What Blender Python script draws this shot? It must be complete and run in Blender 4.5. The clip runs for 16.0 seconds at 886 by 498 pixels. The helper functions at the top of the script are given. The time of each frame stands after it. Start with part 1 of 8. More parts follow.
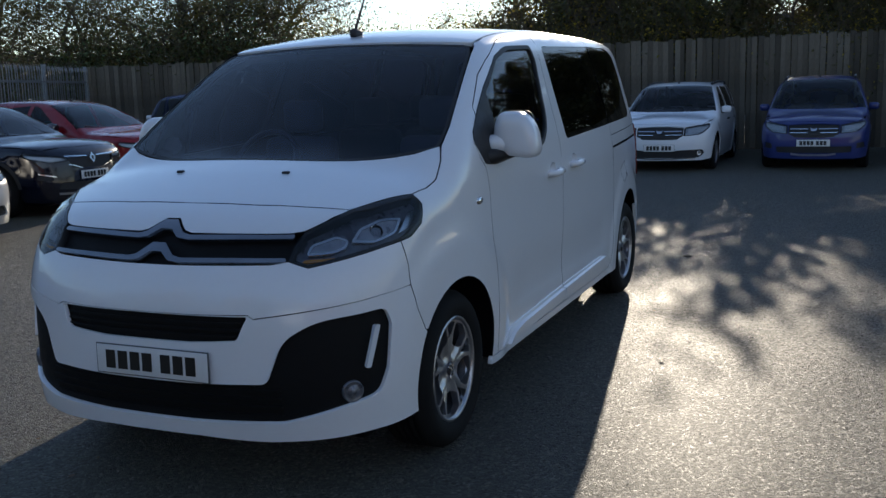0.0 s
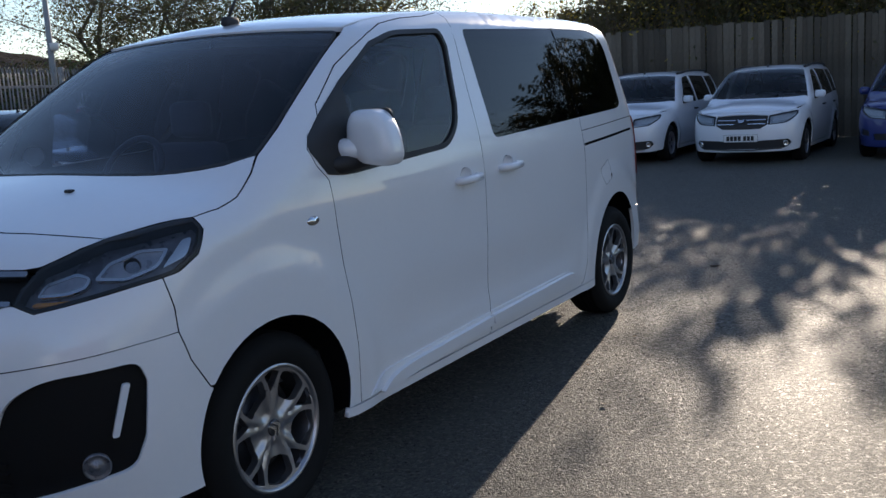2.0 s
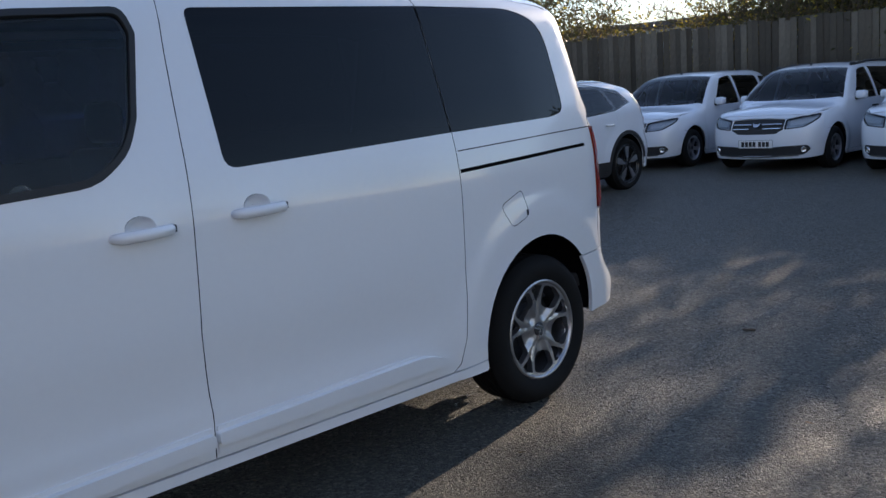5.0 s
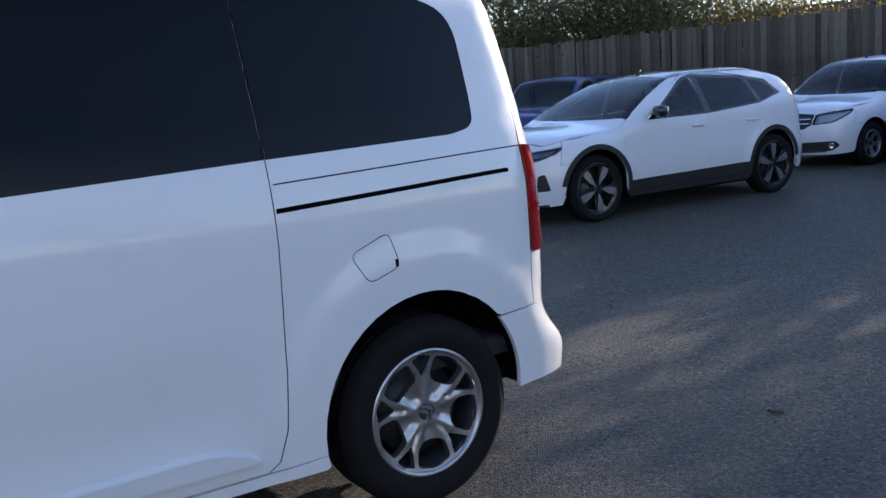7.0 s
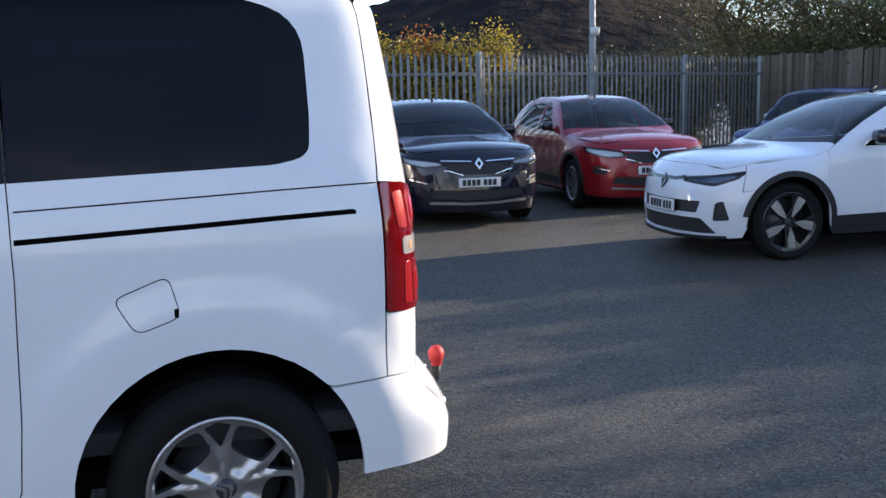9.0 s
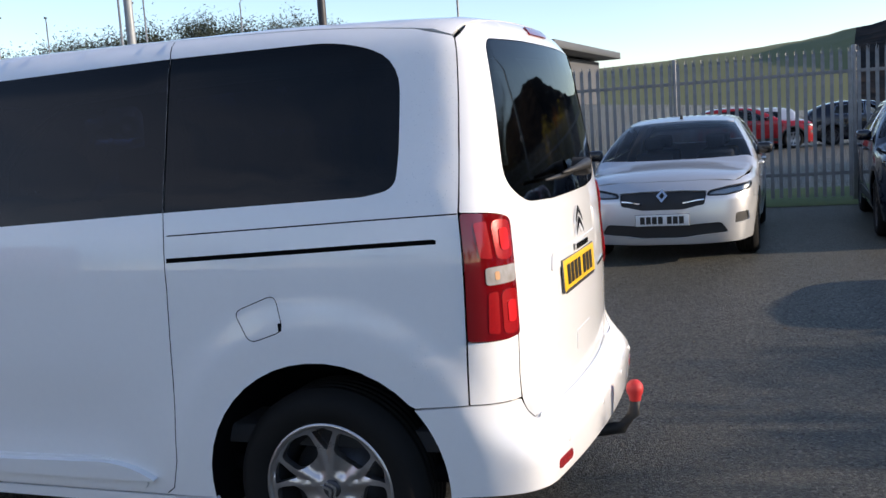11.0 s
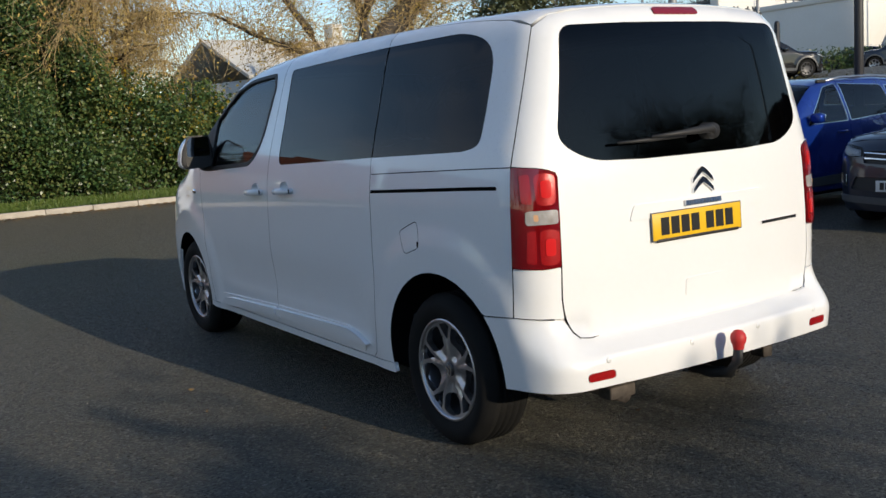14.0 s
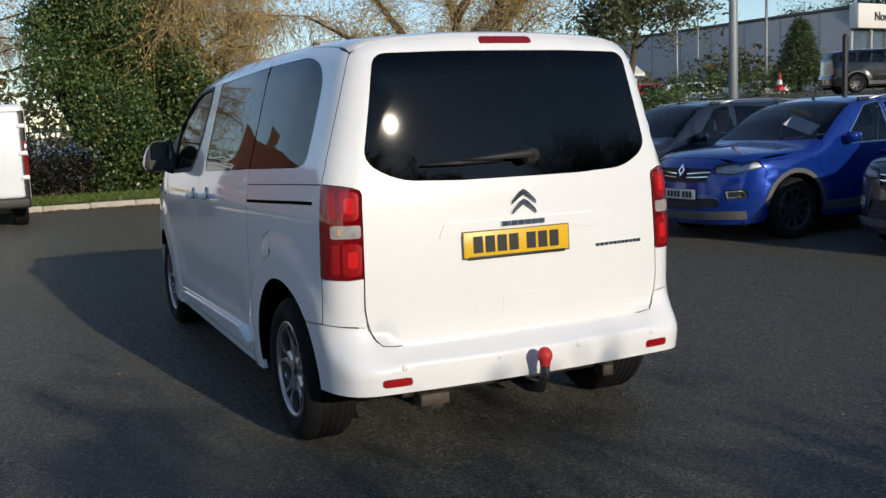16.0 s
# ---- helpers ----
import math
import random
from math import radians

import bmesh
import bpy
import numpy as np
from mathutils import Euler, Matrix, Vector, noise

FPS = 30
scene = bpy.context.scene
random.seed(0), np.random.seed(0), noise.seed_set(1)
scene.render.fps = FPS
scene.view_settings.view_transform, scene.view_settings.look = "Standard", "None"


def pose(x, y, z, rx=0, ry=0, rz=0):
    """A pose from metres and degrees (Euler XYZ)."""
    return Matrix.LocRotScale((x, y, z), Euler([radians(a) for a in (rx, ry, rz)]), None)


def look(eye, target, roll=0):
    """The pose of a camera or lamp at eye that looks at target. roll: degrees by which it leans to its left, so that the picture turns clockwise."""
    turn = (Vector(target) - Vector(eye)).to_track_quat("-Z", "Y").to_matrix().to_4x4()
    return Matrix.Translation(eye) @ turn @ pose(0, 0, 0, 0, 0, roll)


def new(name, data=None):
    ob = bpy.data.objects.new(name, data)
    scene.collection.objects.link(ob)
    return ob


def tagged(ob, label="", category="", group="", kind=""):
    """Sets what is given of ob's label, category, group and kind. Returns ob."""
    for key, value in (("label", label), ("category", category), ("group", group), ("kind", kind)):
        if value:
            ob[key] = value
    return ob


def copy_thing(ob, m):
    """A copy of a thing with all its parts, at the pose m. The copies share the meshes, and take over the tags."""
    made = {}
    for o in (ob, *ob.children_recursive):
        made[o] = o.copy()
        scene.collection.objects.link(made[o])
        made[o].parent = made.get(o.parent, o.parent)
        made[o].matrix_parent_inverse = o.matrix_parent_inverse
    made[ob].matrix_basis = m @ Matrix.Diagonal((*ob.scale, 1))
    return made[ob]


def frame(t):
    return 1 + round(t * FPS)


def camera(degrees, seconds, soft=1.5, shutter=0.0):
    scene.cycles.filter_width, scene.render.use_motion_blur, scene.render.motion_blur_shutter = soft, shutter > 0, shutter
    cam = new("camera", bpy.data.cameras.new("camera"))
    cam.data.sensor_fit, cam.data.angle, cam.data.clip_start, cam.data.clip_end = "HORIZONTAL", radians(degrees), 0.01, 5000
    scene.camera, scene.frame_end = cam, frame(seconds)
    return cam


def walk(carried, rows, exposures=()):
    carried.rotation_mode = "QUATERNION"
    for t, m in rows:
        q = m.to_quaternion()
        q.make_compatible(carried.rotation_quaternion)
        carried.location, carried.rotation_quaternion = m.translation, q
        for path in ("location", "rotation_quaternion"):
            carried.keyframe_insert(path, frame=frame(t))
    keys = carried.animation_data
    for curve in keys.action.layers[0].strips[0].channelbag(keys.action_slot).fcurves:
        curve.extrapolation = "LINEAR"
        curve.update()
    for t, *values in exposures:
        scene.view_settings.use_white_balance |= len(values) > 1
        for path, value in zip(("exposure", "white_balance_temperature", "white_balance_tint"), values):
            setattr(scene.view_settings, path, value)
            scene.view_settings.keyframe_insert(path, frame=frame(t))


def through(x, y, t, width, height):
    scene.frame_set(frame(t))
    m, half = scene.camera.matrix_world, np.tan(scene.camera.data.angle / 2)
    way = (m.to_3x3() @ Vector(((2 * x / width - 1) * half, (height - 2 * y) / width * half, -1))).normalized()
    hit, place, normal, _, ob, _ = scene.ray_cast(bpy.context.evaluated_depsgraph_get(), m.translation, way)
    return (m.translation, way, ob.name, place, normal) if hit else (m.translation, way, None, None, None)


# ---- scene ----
cam = camera(49.2, 16.0)
PATH = [
    (0, (2.468, -3.701, 1.522), (1.684, -1.89, 1.195), -1.6),
    (0.5, (2.669, -3.456, 1.498), (1.848, -1.664, 1.158), -1.5),
    (1, (2.865, -3.153, 1.473), (1.979, -1.387, 1.16), -2.6),
    (1.5, (3.029, -2.844, 1.482), (2.066, -1.122, 1.155), -3.1),
    (2, (3.102, -2.458, 1.477), (2.082, -0.77, 1.147), -3.3),
    (2.5, (3.242, -2.09, 1.456), (2.106, -0.473, 1.144), -3.1),
    (3, (3.365, -1.708, 1.44), (2.158, -0.146, 1.113), -3.3),
    (3.5, (3.441, -1.325, 1.439), (2.2, 0.211, 1.124), -3.3),
    (4, (3.572, -0.939, 1.426), (2.244, 0.528, 1.142), -3.6),
    (4.5, (3.603, -0.53, 1.407), (2.241, 0.903, 1.102), -3.2),
    (4.7, (3.591, -0.346, 1.406), (2.229, 1.085, 1.095), -3.5),
    (6.8, (3.63, 1.443, 1.444), (1.979, 2.528, 1.129), -4.0),
    (7, (3.658, 1.604, 1.43), (1.997, 2.672, 1.108), -3.9),
    (7.5, (3.707, 2.048, 1.444), (2.013, 3.066, 1.135), -3.7),
    (8, (3.791, 2.461, 1.449), (2.007, 3.307, 1.133), -2.8),
    (8.5, (3.753, 2.845, 1.427), (1.896, 3.519, 1.114), -1.8),
    (9, (3.682, 3.236, 1.447), (1.766, 3.726, 1.148), -1.3),
    (9.5, (3.689, 3.649, 1.47), (1.719, 3.765, 1.142), -1.7),
    (10, (3.597, 4.0, 1.463), (1.631, 3.806, 1.153), -2.3),
    (10.2, (3.58, 4.139, 1.476), (1.625, 3.834, 1.184), -2.7),
    (12.3, (3.639, 5.653, 1.452), (2.044, 4.463, 1.245), -4.8),
    (12.5, (3.595, 5.793, 1.443), (2.062, 4.525, 1.243), -4.8),
    (13, (3.39, 6.087, 1.435), (2.031, 4.641, 1.185), -4.3),
    (13.5, (3.242, 6.445, 1.446), (2.049, 4.865, 1.164), -5.0),
    (14, (3.084, 6.77, 1.431), (2.027, 5.094, 1.16), -3.8),
    (14.5, (2.845, 6.995, 1.444), (1.867, 5.274, 1.155), -2.6),
    (15, (2.62, 7.305, 1.452), (1.683, 5.561, 1.169), -2.7),
    (15.5, (2.385, 7.518, 1.44), (1.482, 5.751, 1.19), -2.2),
    (16, (2.078, 7.63, 1.449), (1.254, 5.825, 1.193), -2.3),
]
# the picture's own drift in brightness and white balance: seconds, stops, kelvin, tint
EXPOSURE = [(0, 0.33, 6750, 14), (1.5, 0.42, 6850, 17), (3, 0.70, 7100, 20), (3.6, 0.83, 7300, 20), (4.5, 0.83, 7300, 20), (7, 1.12, 6700, 21), (8.2, 1.17, 6750, 20), (9.5, 1.5, 7100, 20), (10.2, 1.28, 7050, 20), (12.3, 0.42, 7000, 16), (13.5, 0.33, 7050, 13), (16, 0.06, 6750, 13)]
walk(cam, [(t, look(eye, target, roll)) for t, eye, target, roll in PATH], EXPOSURE)

# ---- light ----
world = bpy.data.worlds.new("world")
scene.world = world
world.use_nodes = True
SUN_EL, SUN_DIR = 15.8, Vector((-0.161, 0.987, 0))
wn = world.node_tree.nodes
sky = wn.new("ShaderNodeTexSky")
sky.sky_type, sky.sun_disc = "NISHITA", False
sky.sun_elevation, sky.sun_rotation = radians(SUN_EL), math.atan2(SUN_DIR.x, SUN_DIR.y)
sky.air_density, sky.dust_density, sky.ozone_density = 1.0, 0.1, 3.4
wl = world.node_tree.links
# a low bank of broken cloud over the south-east, the rest nearly clear
sky_at = wn.new("ShaderNodeMapping")
sky_at.inputs["Scale"].default_value = (1.0, 1.0, 2.6)
sky_at.inputs["Location"].default_value = (3.1, 1.7, 0.4)
wl.new(wn.new("ShaderNodeTexCoord").outputs["Generated"], sky_at.inputs[0])
puff, veil = wn.new("ShaderNodeTexNoise"), wn.new("ShaderNodeValToRGB")
puff.inputs["Scale"].default_value, puff.inputs["Detail"].default_value, puff.inputs["Roughness"].default_value = 2.3, 7.0, 0.55
puff.inputs["Distortion"].default_value = 0.6
wl.new(sky_at.outputs[0], puff.inputs["Vector"])
wl.new(puff.outputs[0], veil.inputs[0])
veil.color_ramp.elements[0].position, veil.color_ramp.elements[0].color = 0.36, (0.03, 0.03, 0.03, 1)
veil.color_ramp.elements[1].position, veil.color_ramp.elements[1].color = 0.62, (1.0, 1.0, 1.0, 1)
cloud = wn.new("ShaderNodeMix")
cloud.data_type = "RGBA"
toward = wn.new("ShaderNodeVectorMath")
toward.operation = "DOT_PRODUCT"
wl.new(wn["Texture Coordinate"].outputs["Generated"], toward.inputs[0])
toward.inputs[1].default_value = (0.80, -0.50, -1.1)
bank, amount = wn.new("ShaderNodeMapRange"), wn.new("ShaderNodeMath")
bank.interpolation_type = "SMOOTHSTEP"
bank.inputs["From Min"].default_value, bank.inputs["From Max"].default_value = 0.05, 0.75
bank.inputs["To Min"].default_value, bank.inputs["To Max"].default_value = 0.02, 0.36
wl.new(toward.outputs["Value"], bank.inputs["Value"])
amount.operation = "MULTIPLY"
wl.new(veil.outputs[0], amount.inputs[0])
wl.new(bank.outputs[0], amount.inputs[1])
wl.new(amount.outputs[0], cloud.inputs[0])
wl.new(sky.outputs[0], cloud.inputs[6])
cloud.inputs[7].default_value = (8.2, 8.2, 8.6, 1)
wl.new(cloud.outputs[2], wn["Background"].inputs[0])
wn["Background"].inputs[1].default_value = 0.147
sun = new("sun", bpy.data.lights.new("sun", "SUN"))
sun.data.energy, sun.data.angle, sun.data.color = 3.4, radians(0.42), (1, 0.92, 0.75)
sv = SUN_DIR * math.cos(radians(SUN_EL)) + Vector((0, 0, math.sin(radians(SUN_EL))))
sun.matrix_world = look(sv * 50, (0, 0, 0))
# ---- materials ----
def material(name):
    m = bpy.data.materials.new(name)
    m.use_nodes = True
    return m, m.node_tree.nodes, m.node_tree.links, m.node_tree.nodes["Principled BSDF"]


def noise_at(n, l, scale, detail=4.0, vec=None, kind="ShaderNodeTexNoise"):
    tex = n.new(kind)
    tex.inputs["Scale"].default_value = scale
    if "Detail" in tex.inputs:
        tex.inputs["Detail"].default_value = detail
    if vec is None:
        vec = n.new("ShaderNodeTexCoord").outputs["Object"]
    l.new(vec, tex.inputs["Vector"])
    return tex


def ramp(n, l, fac, *stops):
    r = n.new("ShaderNodeValToRGB")
    while len(r.color_ramp.elements) < len(stops):
        r.color_ramp.elements.new(0.5)
    for e, (p, c) in zip(r.color_ramp.elements, stops):
        e.position, e.color = p, (*c, 1) if len(c) == 3 else c
    l.new(fac, r.inputs[0])
    return r.outputs[0]


def grey(v):
    return (v, v, v)


def surface(name, a, b=None, rough=0.5, rough2=None, metal=0.0, scale=8.0, fine=120.0, bump=0.0, coat=0.0, spec=None, detail=5.0):
    """A paint, plastic, metal or stone: two tones mixed at two scales, its gloss and fine relief."""
    m, n, l, p = material(name)
    b = b or a
    big, small = noise_at(n, l, scale, detail), noise_at(n, l, fine, 3)
    mix = n.new("ShaderNodeMath")
    mix.operation = "MULTIPLY_ADD"
    l.new(small.outputs[0], mix.inputs[0])
    mix.inputs[1].default_value = 0.35
    l.new(big.outputs[0], mix.inputs[2])
    l.new(ramp(n, l, mix.outputs[0], (0.42, a), (0.92, b)), p.inputs["Base Color"])
    r2 = rough if rough2 is None else rough2
    l.new(ramp(n, l, mix.outputs[0], (0.42, grey(rough)), (0.92, grey(r2))), p.inputs["Roughness"])
    p.inputs["Metallic"].default_value = metal
    p.inputs["Coat Weight"].default_value = coat
    p.inputs["Coat Roughness"].default_value = 0.03
    if spec is not None:
        p.inputs["Specular IOR Level"].default_value = spec
    if bump:
        bn = n.new("ShaderNodeBump")
        bn.inputs["Strength"].default_value, bn.inputs["Distance"].default_value = 1.0, bump
        l.new(mix.outputs[0], bn.inputs["Height"])
        l.new(bn.outputs[0], p.inputs["Normal"])
    return m


def glass(name, tint, gloss=0.02, ior=1.5):
    """Tinted glass: clear with a tint, and mirror-like by Fresnel."""
    m, n, l, p = material(name)
    n.remove(p)
    out = n["Material Output"]
    clear, shine, mix, fr = (n.new("ShaderNode" + k) for k in ("BsdfTransparent", "BsdfGlossy", "MixShader", "Fresnel"))
    clear.inputs[0].default_value = (*tint, 1)
    shine.inputs["Roughness"].default_value = gloss
    fr.inputs[0].default_value = ior
    l.new(fr.outputs[0], mix.inputs[0])
    l.new(clear.outputs[0], mix.inputs[1])
    l.new(shine.outputs[0], mix.inputs[2])
    l.new(mix.outputs[0], out.inputs[0])
    return m


def lens(name, tint, rough=0.12):
    m, n, l, p = material(name)
    p.inputs["Base Color"].default_value = (*tint, 1)
    p.inputs["Roughness"].default_value = rough
    p.inputs["Coat Weight"].default_value = 1.0
    return m


WHITE = surface("white_paint", (0.82, 0.825, 0.83), (0.78, 0.785, 0.795), 0.30, 0.35, scale=1.3, fine=40, coat=1.0)
WHITE2 = surface("ice_white_paint", (0.74, 0.76, 0.79), (0.70, 0.72, 0.75), 0.34, 0.4, scale=1.5, fine=40, coat=1.0)
DARKBLUE = surface("blue_black_paint", (0.002, 0.003, 0.010), (0.003, 0.0045, 0.014), 0.2, 0.26, scale=2, coat=1.0, spec=0.15)
BLUE = surface("iron_blue_paint", (0.004, 0.028, 0.22), (0.005, 0.036, 0.26), 0.25, 0.3, metal=0.35, scale=2, coat=1.0, spec=0.15)
NAVY = surface("navy_paint", (0.022, 0.035, 0.14), (0.03, 0.045, 0.17), 0.3, 0.38, scale=2, coat=0.8, spec=0.15)
RED = surface("flame_red_paint", (0.27, 0.009, 0.014), (0.31, 0.012, 0.017), 0.25, 0.3, metal=0.2, scale=2, coat=1.0, spec=0.15)
SILVER = surface("silver_paint", (0.56, 0.57, 0.58), (0.6, 0.61, 0.62), 0.28, 0.34, metal=0.55, scale=2, coat=1.0)
SLATE = surface("slate_grey_paint", (0.012, 0.018, 0.032), (0.017, 0.024, 0.041), 0.28, 0.34, metal=0.2, scale=2, coat=1.0, spec=0.25)
BLACKPAINT = surface("black_paint", (0.01, 0.01, 0.011), (0.014, 0.014, 0.015), 0.2, 0.28, scale=2, coat=1.0, spec=0.15)
TRIM = surface("black_trim_plastic", (0.012, 0.012, 0.013), (0.02, 0.02, 0.021), 0.5, 0.65, scale=20, fine=400, bump=0.0003)
GREYTRIM = surface("grey_trim_plastic", (0.07, 0.075, 0.08), (0.09, 0.095, 0.10), 0.5, 0.6, scale=20, fine=300, bump=0.0003)
# near-black for joints, gaps and hollows; the hollows' shade put into the colour
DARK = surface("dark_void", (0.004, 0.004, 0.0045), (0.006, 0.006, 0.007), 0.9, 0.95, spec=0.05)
CABIN = surface("cabin_fabric", (0.028, 0.028, 0.031), (0.045, 0.045, 0.048), 0.85, 0.95, scale=6, fine=300, bump=0.001)
RUBBER = surface("tyre_rubber", (0.006, 0.006, 0.006), (0.013, 0.0125, 0.012), 0.75, 0.9, spec=0.2, scale=9, fine=150, bump=0.0006)
ALLOY = surface("alloy_metal", (0.42, 0.42, 0.44), (0.50, 0.50, 0.52), 0.26, 0.36, metal=0.93, scale=10, fine=300)
DARKALLOY = surface("dark_alloy_metal", (0.05, 0.05, 0.055), (0.08, 0.08, 0.085), 0.35, 0.5, metal=0.7, scale=10)
MESH = surface("black_grille_plastic", (0.0035, 0.0035, 0.004), (0.006, 0.006, 0.0065), 0.55, 0.7, scale=20, fine=400, bump=0.0003, spec=0.2)
DARKCHROME = surface("satin_dark_chrome", (0.26, 0.27, 0.29), (0.34, 0.35, 0.37), 0.16, 0.24, metal=1.0)
CHROME = surface("chrome", (0.78, 0.79, 0.8), (0.72, 0.73, 0.74), 0.08, 0.14, metal=1.0)
MIRROR = surface("mirror_glass", (0.85, 0.88, 0.9), None, 0.01, 0.015, metal=1.0)
PLATE_W = surface("white_plate", (0.74, 0.74, 0.72), (0.68, 0.68, 0.66), 0.35, 0.4, scale=10)
PLATE_Y = surface("yellow_plate", (0.78, 0.47, 0.02), (0.72, 0.42, 0.02), 0.35, 0.4, scale=10)
INK = surface("black_ink", (0.012, 0.012, 0.012), None, 0.4, 0.45)
REDLENS = lens("red_lamp_lens", (0.22, 0.003, 0.006), 0.08)
DEEPRED = lens("deep_red_lens", (0.15, 0.0025, 0.004), 0.06)
REDGLOW = lens("bright_red_prism", (0.62, 0.018, 0.02), 0.15)


def lamp_bowl():
    """Bright red reflector with a fine moulded grid."""
    m, n, l, p = material("red_lamp_bowl")
    g = noise_at(n, l, 420, 0, None, "ShaderNodeTexVoronoi")
    l.new(ramp(n, l, g.outputs["Distance"], (0.1, (0.50, 0.009, 0.011)), (0.7, (0.32, 0.005, 0.007))), p.inputs["Base Color"])
    p.inputs["Roughness"].default_value, p.inputs["Metallic"].default_value, p.inputs["Coat Weight"].default_value = 0.25, 0.25, 1.0
    b = n.new("ShaderNodeBump")
    b.inputs["Strength"].default_value, b.inputs["Distance"].default_value = 0.2, 0.001
    l.new(g.outputs["Distance"], b.inputs["Height"])
    l.new(b.outputs[0], p.inputs["Normal"])
    return m


REDBOWL = lamp_bowl()
CLEARLENS = lens("clear_lamp_lens", (0.72, 0.74, 0.76))
SMOKED = surface("smoked_reflector", (0.10, 0.115, 0.15), (0.26, 0.29, 0.35), 0.14, 0.26, metal=0.75, scale=30, fine=90)
VANBOWL = surface("lamp_reflector_bowl", (0.36, 0.38, 0.43), (0.66, 0.68, 0.74), 0.25, 0.4, metal=0.5, scale=22, fine=60)
LAMPWELL = surface("lamp_well", (0.10, 0.106, 0.122), (0.22, 0.23, 0.26), 0.22, 0.36, metal=0.5, scale=18, fine=60)
BANDLENS = surface("clear_band_lens", (0.36, 0.33, 0.30), (0.55, 0.54, 0.54), 0.12, 0.2, metal=0.3, scale=22, fine=80, coat=1.0)
AMBER = lens("amber_lens", (0.8, 0.3, 0.03))
PALEAMBER = lens("pale_amber_bulb", (0.62, 0.36, 0.20))
REDPLASTIC = surface("red_plastic_cover", (0.55, 0.03, 0.03), (0.5, 0.025, 0.025), 0.5, 0.6, scale=60, fine=200, bump=0.001)
PRIVACY = glass("privacy_glass", (0.014, 0.019, 0.042), 0.02, 1.41)
REARGLASS = glass("dusty_privacy_glass", (0.014, 0.019, 0.042), 0.035, 1.38)
TINTED = glass("door_glass", (0.80, 0.84, 0.83))
SCREEN = glass("windscreen_glass", (0.62, 0.72, 0.94), 0.02, 1.43)
CARSCREEN = glass("parked_car_windscreen", (0.80, 0.84, 0.85))
FARGLASS = glass("parked_car_glass", (0.12, 0.13, 0.14))
LAMPGLASS = glass("lamp_cover_glass", (0.75, 0.78, 0.8))
STEEL = surface("rusty_steel", (0.05, 0.04, 0.034), (0.13, 0.11, 0.095), 0.6, 0.8, metal=0.5, scale=25, bump=0.001)
def curve(*pts):
    """A smooth function through the given (u, v) knots."""
    u = np.array([p[0] for p in pts], float)
    v = np.array([p[1] for p in pts], float)
    d = np.diff(v) / np.diff(u)
    m = np.r_[d[0], [0 if a * b <= 0 else 2 * a * b / (a + b) for a, b in zip(d, d[1:])], d[-1]]

    def at(q):
        q = np.clip(q, u[0], u[-1])
        i = np.clip(np.searchsorted(u, q) - 1, 0, len(u) - 2)
        h = u[i + 1] - u[i]
        t = (q - u[i]) / h
        return (v[i] * (1 + 2 * t) * (1 - t) ** 2 + v[i + 1] * t * t * (3 - 2 * t)
                + h * m[i] * t * (1 - t) ** 2 - h * m[i + 1] * t * t * (1 - t))
    return at


def smax(a, b, k):
    h = np.maximum(k - np.abs(a - b), 0) / k
    return np.maximum(a, b) + h * h * k * 0.25


def step(a, b, q):
    t = np.clip((q - a) / (b - a), 0, 1)
    return t * t * (3 - 2 * t)


